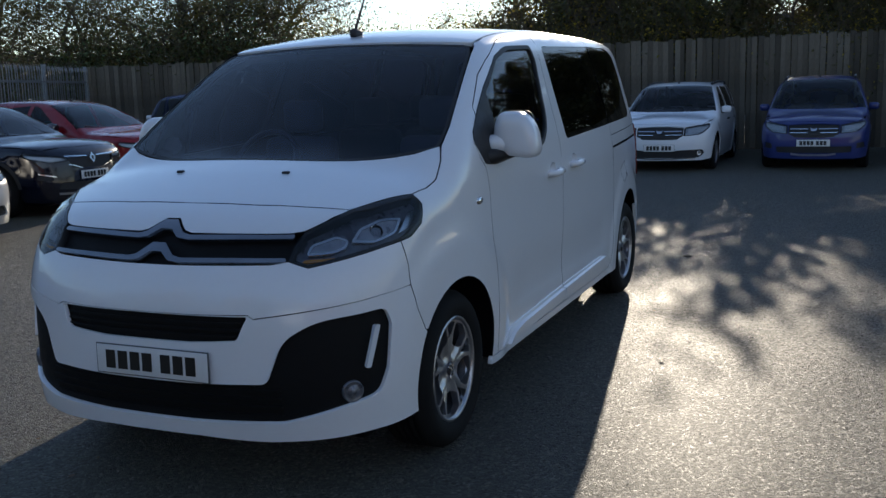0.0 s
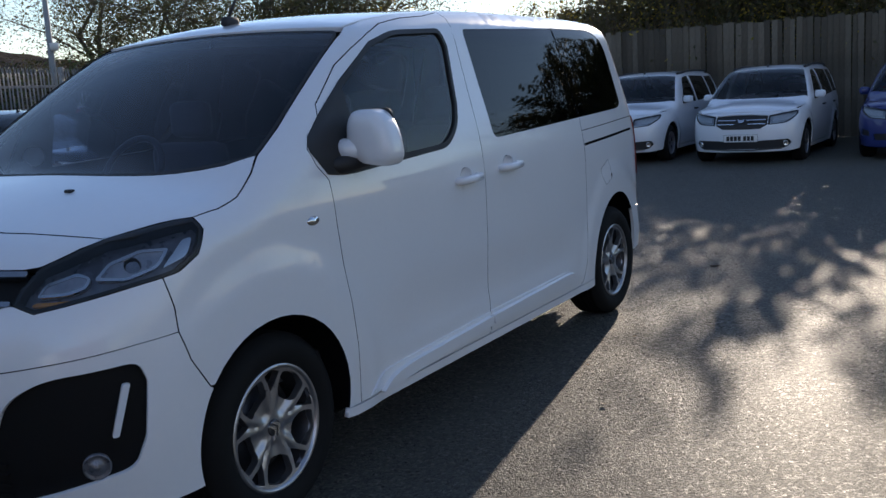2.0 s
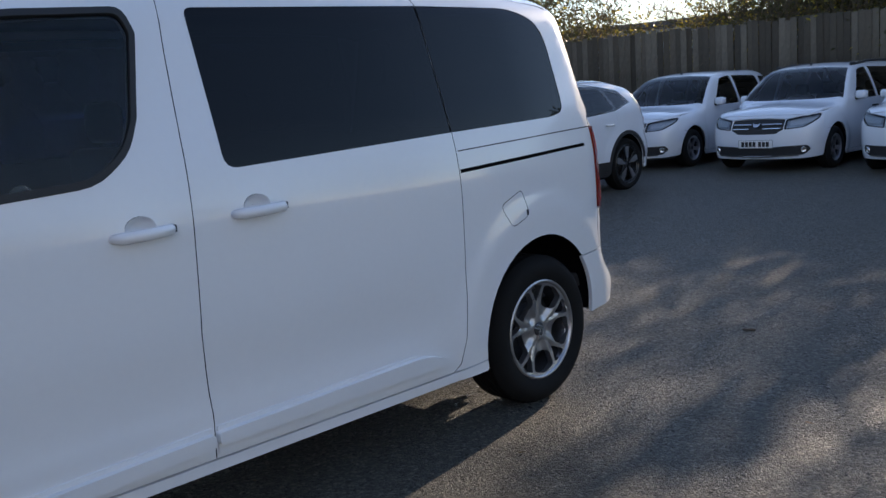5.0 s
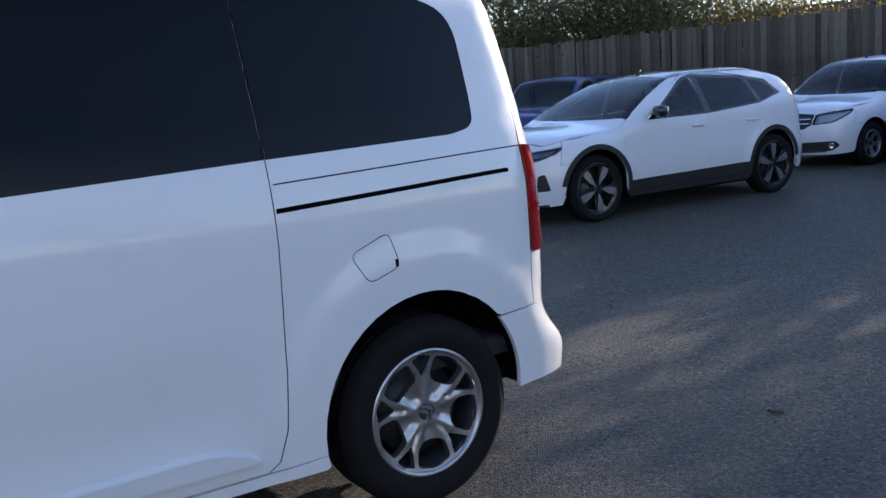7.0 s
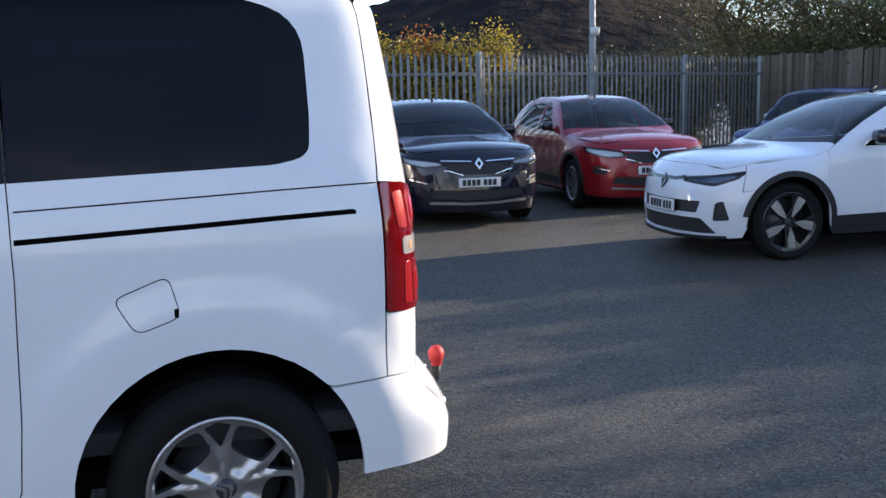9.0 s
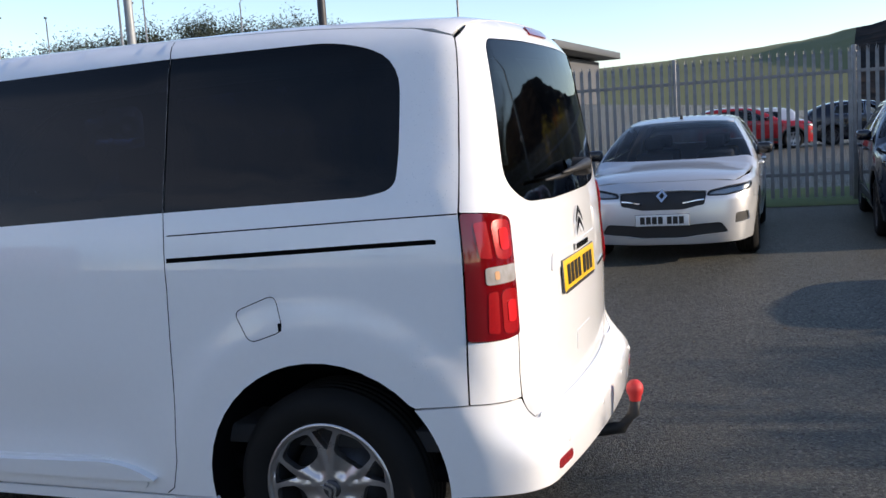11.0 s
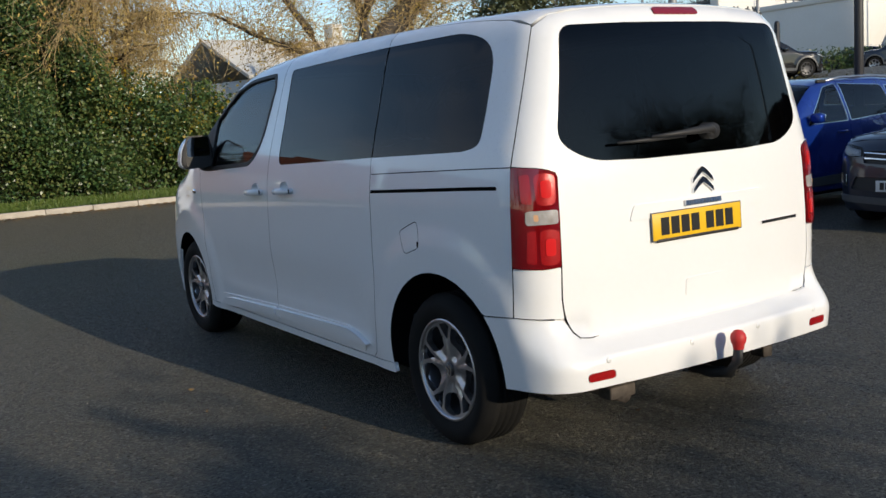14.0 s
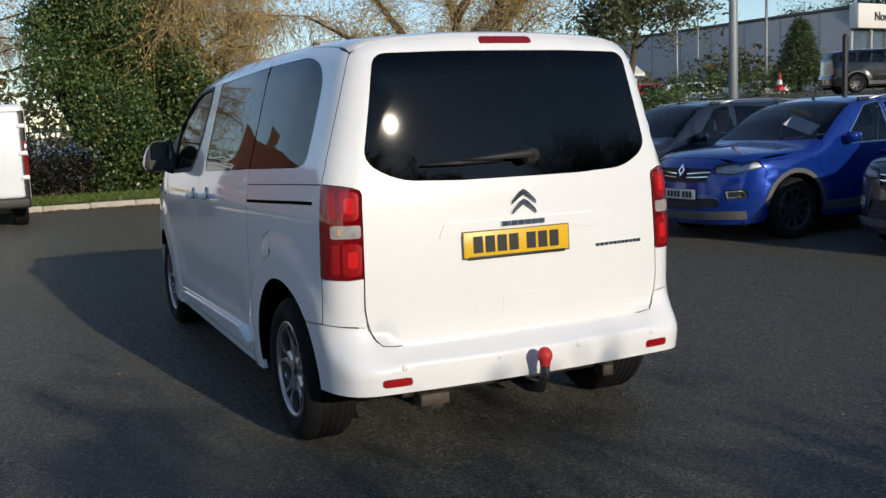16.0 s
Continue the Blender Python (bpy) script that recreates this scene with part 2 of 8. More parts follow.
class Shell:
    """The outer skin of a vehicle that heads to -y, its front axle at y = 0: the place where field() is 0."""

    def __init__(self, half, front, rear, top, a=0.42, yf=-0.3, yr=3.45, kf=0.3, kr=0.12, kt=0.09, arc=0.6):
        self.half, self.front, self.rear, self.top = half, front, rear, top
        self.a, self.yf, self.yr, self.kf, self.kr, self.kt, self.arc = a, yf, yr, kf, kr, kt, arc
        self.s1 = a + arc
        self.s2 = self.s1 + yr - yf
        self.s3 = self.s2 + arc

    def field(self, p):
        x, y, z = np.abs(p[..., 0]), p[..., 1], p[..., 2]
        f = smax(x - self.half(y, z), self.front(x, z) - y, self.kf)
        f = smax(f, y - self.rear(x, z), self.kr)
        return smax(f, 0.85 * (z - self.top(x, y)), self.kt)

    def normal(self, p):
        e = 0.004
        n = np.stack([self.field(p + e * d) - self.field(p - e * d) for d in np.eye(3)], -1)
        return n / np.linalg.norm(n, axis=-1, keepdims=True)

    def out(self, o, d):
        lo, hi = np.zeros(len(o)), np.full(len(o), 2.0)
        for _ in range(30):
            mid = (lo + hi) / 2
            inside = self.field(o + mid[:, None] * d) < 0
            lo, hi = np.where(inside, mid, lo), np.where(inside, hi, mid)
        return o + lo[:, None] * d

    def wall(self, q):
        """Places of wall coordinates (s, z); s runs from the nose's middle round the left side to the tail's middle."""
        q = np.asarray(q, float)
        s, z, a = np.abs(q[:, 0]), q[:, 1], self.a
        end = self.s3 + a
        right = (q[:, 0] < 0) | (s > end)
        s = np.where(s > end, 2 * end - s, s)
        th = np.where(s < self.s1, np.clip((s - a) / self.arc, 0, 1), 1 + np.clip((s - self.s2) / self.arc, 0, 1)) * np.pi / 2
        x = np.where(s < a, s, np.where(s > self.s3, a - (s - self.s3), a))
        y = np.clip(self.yf + s - self.s1, self.yf, self.yr)
        p = self.out(np.stack([x, y, z], -1), np.stack([np.sin(th), -np.cos(th), 0 * z], -1))
        p[right, 0] *= -1
        return p

    def roof(self, q):
        q = np.asarray(q, float)
        o = np.stack([q[:, 0], q[:, 1], 0 * q[:, 0] + 0.5], -1)
        return self.out(o, np.tile([0.0, 0, 1], (len(q), 1)))

    def to_wall(self, x, y, z):
        a = self.a
        if y < self.yf:
            return (x if x <= a else a + self.arc * math.atan2(x - a, self.yf - y) * 2 / np.pi, z)
        if y <= self.yr:
            return (self.s1 + y - self.yf, z)
        return (self.s3 + a - x if x <= a else self.s2 + self.arc * math.atan2(y - self.yr, x - a) * 2 / np.pi, z)

    def sd(self, y, z, *r):
        """Wall coordinates of a place on the side, given as seen from the side."""
        if self.yf <= y <= self.yr:
            return (self.s1 + y - self.yf, z, *r)
        lo, hi = (0.0, self.s1) if y < self.yf else (self.s2, self.s3 + self.a)
        s = np.linspace(lo, hi, 160)
        ys = np.maximum.accumulate(self.wall(np.stack([s, 0 * s + z], -1))[:, 1])
        return (float(np.interp(y, ys + 1e-7 * s, s)), z, *r)

    def fr(self, x, z):
        """Wall coordinates of the place on the nose that has this x."""
        s = np.linspace(0, self.s1 + 0.2, 120)
        xs = np.maximum.accumulate(self.wall(np.stack([s, 0 * s + z], -1))[:, 0])
        return (float(np.interp(x, xs + 1e-7 * s, s)), z)

    def re(self, x, z):
        s = np.linspace(self.s2 - 0.2, self.s3 + self.a, 120)
        xs = np.minimum.accumulate(self.wall(np.stack([s, 0 * s + z], -1))[:, 0])
        return (float(np.interp(-x, -xs + 1e-7 * s, s)), z)

    def both(self, pts, tail=False):
        """An outline across the middle of the nose or tail, from its left half."""
        end = 2 * (self.s3 + self.a) if tail else 0
        return [*pts, *[(end - q[0], *q[1:]) for q in reversed(pts)]]

    def spot(self, q):
        """Place and outward normal of one wall coordinate."""
        p = self.wall([q])
        return Vector(p[0]), Vector(self.normal(p)[0])
def rounded(pts, r, n=5):
    """A closed outline with its corners rounded; a point may carry a radius of its own as a third number."""
    out = []
    for i, p in enumerate(pts):
        rr = p[2] if len(p) > 2 else r
        a, b, c = (np.array(pts[j % len(pts)][:2], float) for j in (i - 1, i, i + 1))
        u, v = a - b, c - b
        lu, lv = np.linalg.norm(u), np.linalg.norm(v)
        d = min(rr, 0.45 * lu, 0.45 * lv)
        if d < 1e-4:
            out.append(tuple(b))
            continue
        p0, p1 = b + u / lu * d, b + v / lv * d
        for t in np.linspace(0, 1, n):
            out.append(tuple((1 - t) ** 2 * p0 + 2 * t * (1 - t) * b + t * t * p1))
    return out


def dense(poly, h):
    out = []
    for a, b in zip(poly, [*poly[1:], poly[0]]):
        a, b = np.array(a), np.array(b)
        k = max(1, int(math.ceil(np.linalg.norm(b - a) / h)))
        out += [a + (b - a) * t / k for t in range(k)]
    return np.array(out)


def within(q, poly):
    x, y = q[:, 0][:, None], q[:, 1][:, None]
    x0, y0 = poly[:, 0][None], poly[:, 1][None]
    x1, y1 = np.roll(poly[:, 0], -1)[None], np.roll(poly[:, 1], -1)[None]
    cross = ((y0 > y) != (y1 > y)) & (x < (x1 - x0) * (y - y0) / np.where(y1 == y0, 1e-12, y1 - y0) + x0)
    return cross.sum(1) % 2 == 1


def shrunk(poly, d):
    """An outline moved inwards by d (outwards where d is negative)."""
    p = np.array([q[:2] for q in poly], float)
    area = 0.5 * np.sum(p[:, 0] * np.roll(p[:, 1], -1) - p[:, 1] * np.roll(p[:, 0], -1))
    e = np.roll(p, -1, 0) - p
    e = e / np.maximum(np.linalg.norm(e, axis=1, keepdims=True), 1e-9)
    n = np.stack([-e[:, 1], e[:, 0]], -1) * np.sign(area)
    m = n + np.roll(n, 1, 0)
    m = m / np.maximum((m * m).sum(1, keepdims=True), 0.35) * 2
    return p + d * m


def filled(outline, holes, cell):
    """Triangles of an outline with holes: points, triangles, and the loops as lists of point numbers."""
    from mathutils.geometry import delaunay_2d_cdt
    loops = [dense([tuple(q) for q in lp], cell * 0.7) for lp in (outline, *holes)]
    pts, edges, tags = [], [], []
    for lp in loops:
        k = len(pts)
        pts += [tuple(q) for q in lp]
        edges += [(k + i, k + (i + 1) % len(lp)) for i in range(len(lp))]
        tags.append(range(k, k + len(lp)))
    lo, hi = loops[0].min(0), loops[0].max(0)
    gx, gy = np.meshgrid(np.arange(lo[0] + cell / 2, hi[0], cell), np.arange(lo[1] + cell / 2, hi[1], cell))
    g = np.stack([gx.ravel() + 0.3 * cell * ((np.arange(gx.size) // gx.shape[1]) % 2), gy.ravel()], -1)
    if len(g):
        ok = within(g, loops[0])
        for lp in loops[1:]:
            ok &= ~within(g, lp)
        g = g[ok]
    if len(g):
        edge_pts = np.concatenate(loops)
        near = np.array([np.min(((edge_pts - q) ** 2).sum(1)) for q in g]) > (0.45 * cell) ** 2
        pts += [tuple(q) for q in g[near]]
    v, _, f, ov, _, _ = delaunay_2d_cdt([Vector(q) for q in pts], edges, [], 0, 1e-7)
    v = np.array([tuple(q) for q in v])
    back = {}
    for i, src in enumerate(ov):
        for k in src:
            back[k] = i
    f = np.array([t for t in f if len(t) == 3])
    c = v[f].mean(1)
    ok = within(c, loops[0])
    for lp in loops[1:]:
        ok &= ~within(c, lp)
    return v, f[ok], [[back[k] for k in tag if k in back] for tag in tags]


def linked(name, verts, faces, mat, parent=None, normals=None, label="", smooth=True):
    me = bpy.data.meshes.new(name)
    me.from_pydata([tuple(map(float, q)) for q in verts], [], [tuple(map(int, f)) for f in faces])
    me.validate()
    if smooth:
        me.polygons.foreach_set("use_smooth", [True] * len(me.polygons))
    if normals is not None and len(me.vertices) == len(normals):
        me.normals_split_custom_set_from_vertices([tuple(map(float, q)) for q in normals])
    for mm in (mat if isinstance(mat, (list, tuple)) else [mat]):
        me.materials.append(mm)
    ob = new(name, me)
    ob.parent = parent
    if label:
        ob["label"] = label
    return ob


def skin(shell, chart, outline, holes=(), off=0.0, cell=0.06, gap=0.0018, skirt=0.02):
    """A panel of the skin: places, faces and normals. chart: shell.wall or shell.roof."""
    outline = shrunk(outline, gap)
    holes = [shrunk(h, -0.0015) for h in holes]
    q, f, loops = filled(outline, holes, cell)
    p = chart(q)
    n = shell.normal(p)
    p = p + off * n
    tri = p[f]
    flip = (np.cross(tri[:, 1] - tri[:, 0], tri[:, 2] - tri[:, 0]) * n[f[:, 0]]).sum(1) < 0
    f[flip] = f[flip][:, ::-1]
    verts, normals, faces = [p], [n], [list(t) for t in f]
    k = len(p)
    if skirt:
        for j, lp in enumerate(loops):
            a = p[lp]
            tang = np.roll(a, -1, 0) - np.roll(a, 1, 0)
            side = np.cross(tang, n[lp])
            side /= np.maximum(np.linalg.norm(side, axis=1, keepdims=True), 1e-9)
            centre = a.mean(0)
            if ((a - centre) * side).sum() < 0:
                side = -side
            if j:
                side = -side
            verts += [a, a - skirt * n[lp]]
            bent = side + 0.4 * n[lp]
            normals += [bent / np.linalg.norm(bent, axis=1, keepdims=True), side]
            m = len(lp)
            for i in range(m):
                i2 = (i + 1) % m
                quad = [k + i, k + i2, k + m + i2, k + m + i]
                nn = np.cross(a[i2] - a[i], -skirt * n[lp[i]])
                faces.append(quad if (nn * side[i]).sum() > 0 else quad[::-1])
            k += 2 * m
    return np.concatenate(verts), faces, np.concatenate(normals)


def mirrored(vfn):
    v, f, n = vfn
    flip = np.array([-1.0, 1, 1])
    return v * flip, [g[::-1] for g in f], n * flip


SEAMED = {"bonnet", "front_wing", "front_door", "rear_door", "rear_quarter", "sliding_door", "rear_quarter_panel", "fuel_flap", "tailgate", "nose_panel"}


def panel(name, mat, parent, vfn, label=""):
    """A panel of the skin; the returned edges of body panels are dark, as the joints between them are."""
    if name not in SEAMED or parent.name != "people_carrier":
        return linked(name, vfn[0], vfn[1], mat, parent, vfn[2], label)
    ob = linked(name, vfn[0], vfn[1], [mat, DARK], parent, vfn[2], label)
    for face in ob.data.polygons:
        face.material_index = int(len(face.vertices) == 4)
    return ob


def pair(name, mat, parent, vfn, label=""):
    """The same panel on the left and on the right."""
    return panel(name, mat, parent, vfn, label), panel(name, mat, parent, mirrored(vfn), label)


def lathe(name, profile, mat, parent=None, steps=48, axis="x", at=(0, 0, 0), label=""):
    """A body of revolution; profile of (radius, along)."""
    ang = np.linspace(0, 2 * np.pi, steps, endpoint=False)
    r, h = np.array(profile, float).T
    c, s = np.cos(ang), np.sin(ang)
    v = np.stack([np.repeat(h[:, None], steps, 1), r[:, None] * c, r[:, None] * s], -1).reshape(-1, 3)
    if axis == "z":
        v = v[:, [1, 2, 0]]
    elif axis == "y":
        v = v[:, [2, 0, 1]]
    v = v + np.array(at)
    f = []
    for i in range(len(r) - 1):
        for j in range(steps):
            k = (j + 1) % steps
            f.append((i * steps + j, i * steps + k, (i + 1) * steps + k, (i + 1) * steps + j))
    return linked(name, v, f, mat, parent, label=label)


def bevelled(name, x0, x1, y0, y1, z0, z1, r, mat, parent=None, m=None, seg=2, label=""):
    """A box with rounded edges."""
    bm = bmesh.new()
    bmesh.ops.create_cube(bm, size=1, matrix=Matrix.Translation(((x0 + x1) / 2, (y0 + y1) / 2, (z0 + z1) / 2)) @ Matrix.Diagonal((x1 - x0, y1 - y0, z1 - z0, 1)))
    if r > 0:
        bmesh.ops.bevel(bm, geom=bm.edges[:] + bm.verts[:], offset=r, segments=seg, profile=0.5, affect="EDGES")
    if m is not None:
        bm.transform(m)
    me = bpy.data.meshes.new(name)
    bm.to_mesh(me)
    bm.free()
    me.polygons.foreach_set("use_smooth", [r > 0] * len(me.polygons))
    me.materials.append(mat)
    ob = new(name, me)
    ob.parent = parent
    if label:
        ob["label"] = label
    return ob


def tube(name, path, r, mat, parent=None, sides=10, label="", caps=True):
    """A round bar along a path; r: one radius or one for each point."""
    path = [Vector(p) for p in path]
    rs = r if isinstance(r, (list, tuple)) else [r] * len(path)
    v, f = [], []
    for i, p in enumerate(path):
        d = (path[min(i + 1, len(path) - 1)] - path[max(i - 1, 0)]).normalized()
        u = d.cross(Vector((0, 0, 1)) if abs(d.z) < 0.9 else Vector((1, 0, 0))).normalized()
        w = d.cross(u)
        for k in range(sides):
            a = 2 * math.pi * k / sides
            v.append(p + rs[i] * (math.cos(a) * u + math.sin(a) * w))
    for i in range(len(path) - 1):
        for k in range(sides):
            k2 = (k + 1) % sides
            f.append((i * sides + k, i * sides + k2, (i + 1) * sides + k2, (i + 1) * sides + k))
    if caps:
        f += [tuple(range(sides))[::-1], tuple(range((len(path) - 1) * sides, len(path) * sides))]
    return linked(name, v, f, mat, parent, label=label)


def slab(outline, holes, thick, cell=0.05, to=None):
    """A flat plate with holes in the x-y plane, its top at z = 0 (or moved by to): places and faces."""
    q, f, loops = filled(outline, holes, cell)
    tri = q[f]
    flip = np.cross(tri[:, 1] - tri[:, 0], tri[:, 2] - tri[:, 0]) < 0
    f[flip] = f[flip][:, ::-1]
    k = len(q)
    v = np.concatenate([np.c_[q, np.zeros(k)], np.c_[q, np.full(k, -thick)]])
    faces = [list(t) for t in f] + [list(t[::-1] + k) for t in f]
    used = {}
    for t in f:
        for a, b in ((t[0], t[1]), (t[1], t[2]), (t[2], t[0])):
            used[(a, b)] = 1
    faces += [[b, a, a + k, b + k] for a, b in used if (b, a) not in used]
    return (to(v) if to else v), faces


def thing(name, label, category, m=None, group="", kind=""):
    e = new(name)
    e.empty_display_size = 0.2
    if m is not None:
        e.matrix_world = m
    return tagged(e, label, category, group, kind)
# ---- wheels, plates, shared car parts ----
def polar(r, deg):
    return (r * math.cos(radians(deg)), r * math.sin(radians(deg)))


def tyre_rim(parent, r, rim, width, holes, face_mat, tyre_mat=RUBBER, dish=0.02, spoke=0.03, scooped=False):
    """Tyre and alloy rim about the x axis, the outer face towards +x at x = 0."""
    w = width
    bulge = [(rim - 0.012, -0.012), (rim + 0.004, 0.0), (rim + 0.03, 0.012), ((r + rim) / 2 + 0.01, 0.017), (r - 0.028, 0.006), (r - 0.010, -0.012), (r - 0.002, -0.03)]
    tread = []
    for g in range(5):
        a = -0.03 - g * (w - 0.05) / 5
        tread += [(r, a - 0.003), (r, a - (w - 0.05) / 5 + 0.008), (r - 0.007, a - (w - 0.05) / 5 + 0.006), (r - 0.007, a - (w - 0.05) / 5 + 0.001)]
    back = [(q, -w - 0.0 - h) for q, h in reversed(bulge)]
    tyre = lathe("tyre", bulge + tread + back, tyre_mat, parent, 56)
    lathe("rim_barrel", [(rim + 0.002, -0.002), (rim - 0.004, 0.004), (rim - 0.013, -0.002), (rim - 0.022, -0.03)], face_mat, parent, 56)
    # deep part of the barrel: shade behind the spokes put into a darker metal
    lathe("rim_well", [(rim - 0.0215, -0.029), (rim - 0.04, -0.08), (rim - 0.03, -w)], DARKALLOY, parent, 40)
    circle = [polar(rim - 0.008, a) for a in range(0, 360, 6)]

    def bend(v):
        rr = np.hypot(v[:, 0], v[:, 1]) / rim
        d = -dish * (1 - rr) ** 2 * 1.5 - 0.012 * np.sin(np.clip(rr, 0, 1) * np.pi) - 0.006
        if scooped:
            ra = rr * 0.226
            off = np.abs((np.degrees(np.arctan2(v[:, 1], v[:, 0])) - 90 + 36) % 72 - 36)
            d = d + 0.010 * step(0.9, 0.35, rr)
            d = d - 0.014 * step(10, 27, off) * step(0.040, 0.066, ra) * step(0.150, 0.112, ra)
            d = d - 0.007 * step(7, 0, off) * step(0.05, 0.085, ra)
        return np.stack([v[:, 2] + d, v[:, 0], v[:, 1]], -1)

    v, f = slab(circle, holes, spoke, 0.011 if scooped else 0.025, bend)
    me = linked("spokes", v, f, face_mat, parent, smooth=scooped)
    if scooped:
        me.data.set_sharp_from_angle(angle=radians(38))
    mod = me.modifiers.new("edge", "BEVEL")
    mod.width, mod.segments, mod.limit_method, mod.angle_limit = 0.0045, 2, "ANGLE", radians(50)
    lathe("brake_disc", [(0.001, -0.075), (0.06, -0.072), (0.065, -0.09), (rim - 0.06, -0.09), (rim - 0.06, -0.105), (0.001, -0.105)], DARKALLOY, parent, 32)
    hub_x = 0.004 - dish * 1.5 + (0.010 if scooped else 0)
    lathe("hub_cap", [(0.001, hub_x), (0.028, hub_x - 0.0005), (0.031, hub_x - 0.004), (0.031, hub_x - 0.024)], DARKALLOY, parent, 24)
    lathe("inner_drum", [(0.001, -0.14), (rim - 0.03, -0.14), (rim - 0.02, -w)], DARK, parent, 32)
    return tyre


def fan_holes(kind, rim):
    k = rim / 0.225
    out = []
    if kind == "van":
        for i in range(5):
            c = 90 + 36 + 72 * i
            big = [polar(0.109 * k, c - 9), polar(0.106 * k, c), polar(0.109 * k, c + 9), polar(0.118 * k, c + 19), polar(0.134 * k, c + 24), polar(0.199 * k, c + 20.5), polar(0.208 * k, c), polar(0.199 * k, c - 20.5), polar(0.134 * k, c - 24), polar(0.118 * k, c - 19)]
            out.append(rounded(big, 0.02 * k, 4))
            c = 90 + 72 * i
            out.append(rounded([polar(0.128 * k, c), polar(0.200 * k, c + 11.5), polar(0.208 * k, c), polar(0.200 * k, c - 11.5)], 0.006 * k, 3))
    elif kind == "blade":
        for i in range(5):
            c = 90 + 72 * i
            out.append(rounded([polar(0.05 * k, c - 8), polar(0.11 * k, c - 26), polar(0.2 * k, c - 16), polar(0.2 * k, c + 20), polar(0.10 * k, c + 16)], 0.012 * k, 3))
    elif kind == "ten":
        for i in range(10):
            c = 36 * i
            out.append(rounded([polar(0.075 * k, c), polar(0.195 * k, c - 13), polar(0.2 * k, c), polar(0.195 * k, c + 13)], 0.01 * k, 3))
    else:
        for i in range(5):
            c = 90 + 72 * i
            out.append(rounded([polar(0.075 * k, c - 14), polar(0.19 * k, c - 24), polar(0.2 * k, c), polar(0.19 * k, c + 24), polar(0.075 * k, c + 14)], 0.016 * k, 3))
    return out


def four_wheels(car, hubs, half, r, rim, width, kind, mat, tilt=0.0, slim=None, cap=None, spin=31):
    """Wheels under a car: built once, then shared by the other three places."""
    holes = fan_holes(kind, rim)
    first = new("wheel")
    first.parent = car
    tyre_rim(first, r, rim, width, holes, mat, scooped=kind == "van")
    if slim:
        for k in range(5):
            a = 90 + 72 * k + 36
            v, f = slab(rounded([polar(0.04, a), polar(rim * 0.6, a - 16), polar(rim * 0.9, a - 13), polar(rim * 0.9, a + 6), polar(rim * 0.5, a + 12)], 0.008, 3), [], 0.01, 0.05, lambda q: np.stack([q[:, 2] + 0.0, q[:, 0], q[:, 1]], -1))
            linked("spoke_insert", v, f, slim, first, smooth=False)
    if cap:
        cap(first)
    spots = [(1, hubs[0]), (1, hubs[1]), (-1, hubs[0]), (-1, hubs[1])]
    for i, (side, y) in enumerate(spots):
        w = first
        if i:
            w = new("wheel")
            w.parent = car
            for part in first.children:
                c = part.copy()
                scene.collection.objects.link(c)
                c.parent = w
        w.matrix_basis = pose(side * half, y, r - 0.004, 0 if side > 0 else 0, 0, 0 if side > 0 else 180) @ pose(0, 0, 0, tilt + spin * i, 0, 0)


def number_plate(parent, m, yellow=False, name="number_plate"):
    """A plate with plain bars for its characters, in the x-z plane facing -y at m."""
    plate = bevelled(name, -0.26, 0.26, 0, 0.006, -0.0555, 0.0555, 0.003, PLATE_Y if yellow else PLATE_W, parent, m)
    bevelled("plate_edge", -0.264, 0.264, 0.002, 0.008, -0.0595, 0.0595, 0.002, GREYTRIM, plate, m)
    x = -0.215
    for i in range(7):
        w = 0.046
        v = [m @ Vector(q) for q in ((x, -0.0016, -0.036), (x + w, -0.0016, -0.036), (x + w, -0.0016, 0.036), (x, -0.0016, 0.036))]
        linked("character_bar", v, [(0, 1, 2, 3)], INK, plate, smooth=False)
        x += w + 0.012 + (0.028 if i == 3 else 0)
    return plate


def facing(p, n, roll=0.0):
    """A pose at p whose -y looks along n, upright."""
    y = -n.normalized()
    x = y.cross(Vector((0, 0, 1))).normalized()
    z = x.cross(y)
    return Matrix(((x.x, y.x, z.x, p.x), (x.y, y.y, z.y, p.y), (x.z, y.z, z.z, p.z), (0, 0, 0, 1)))


def arch(hub, r, a0, a1, z=0.355, n=18):
    """Points of a wheel arch in (y, z), from angle a0 to a1 in degrees."""
    return [(hub + r * math.cos(radians(a)), z + r * math.sin(radians(a))) for a in np.linspace(a0, a1, n)]
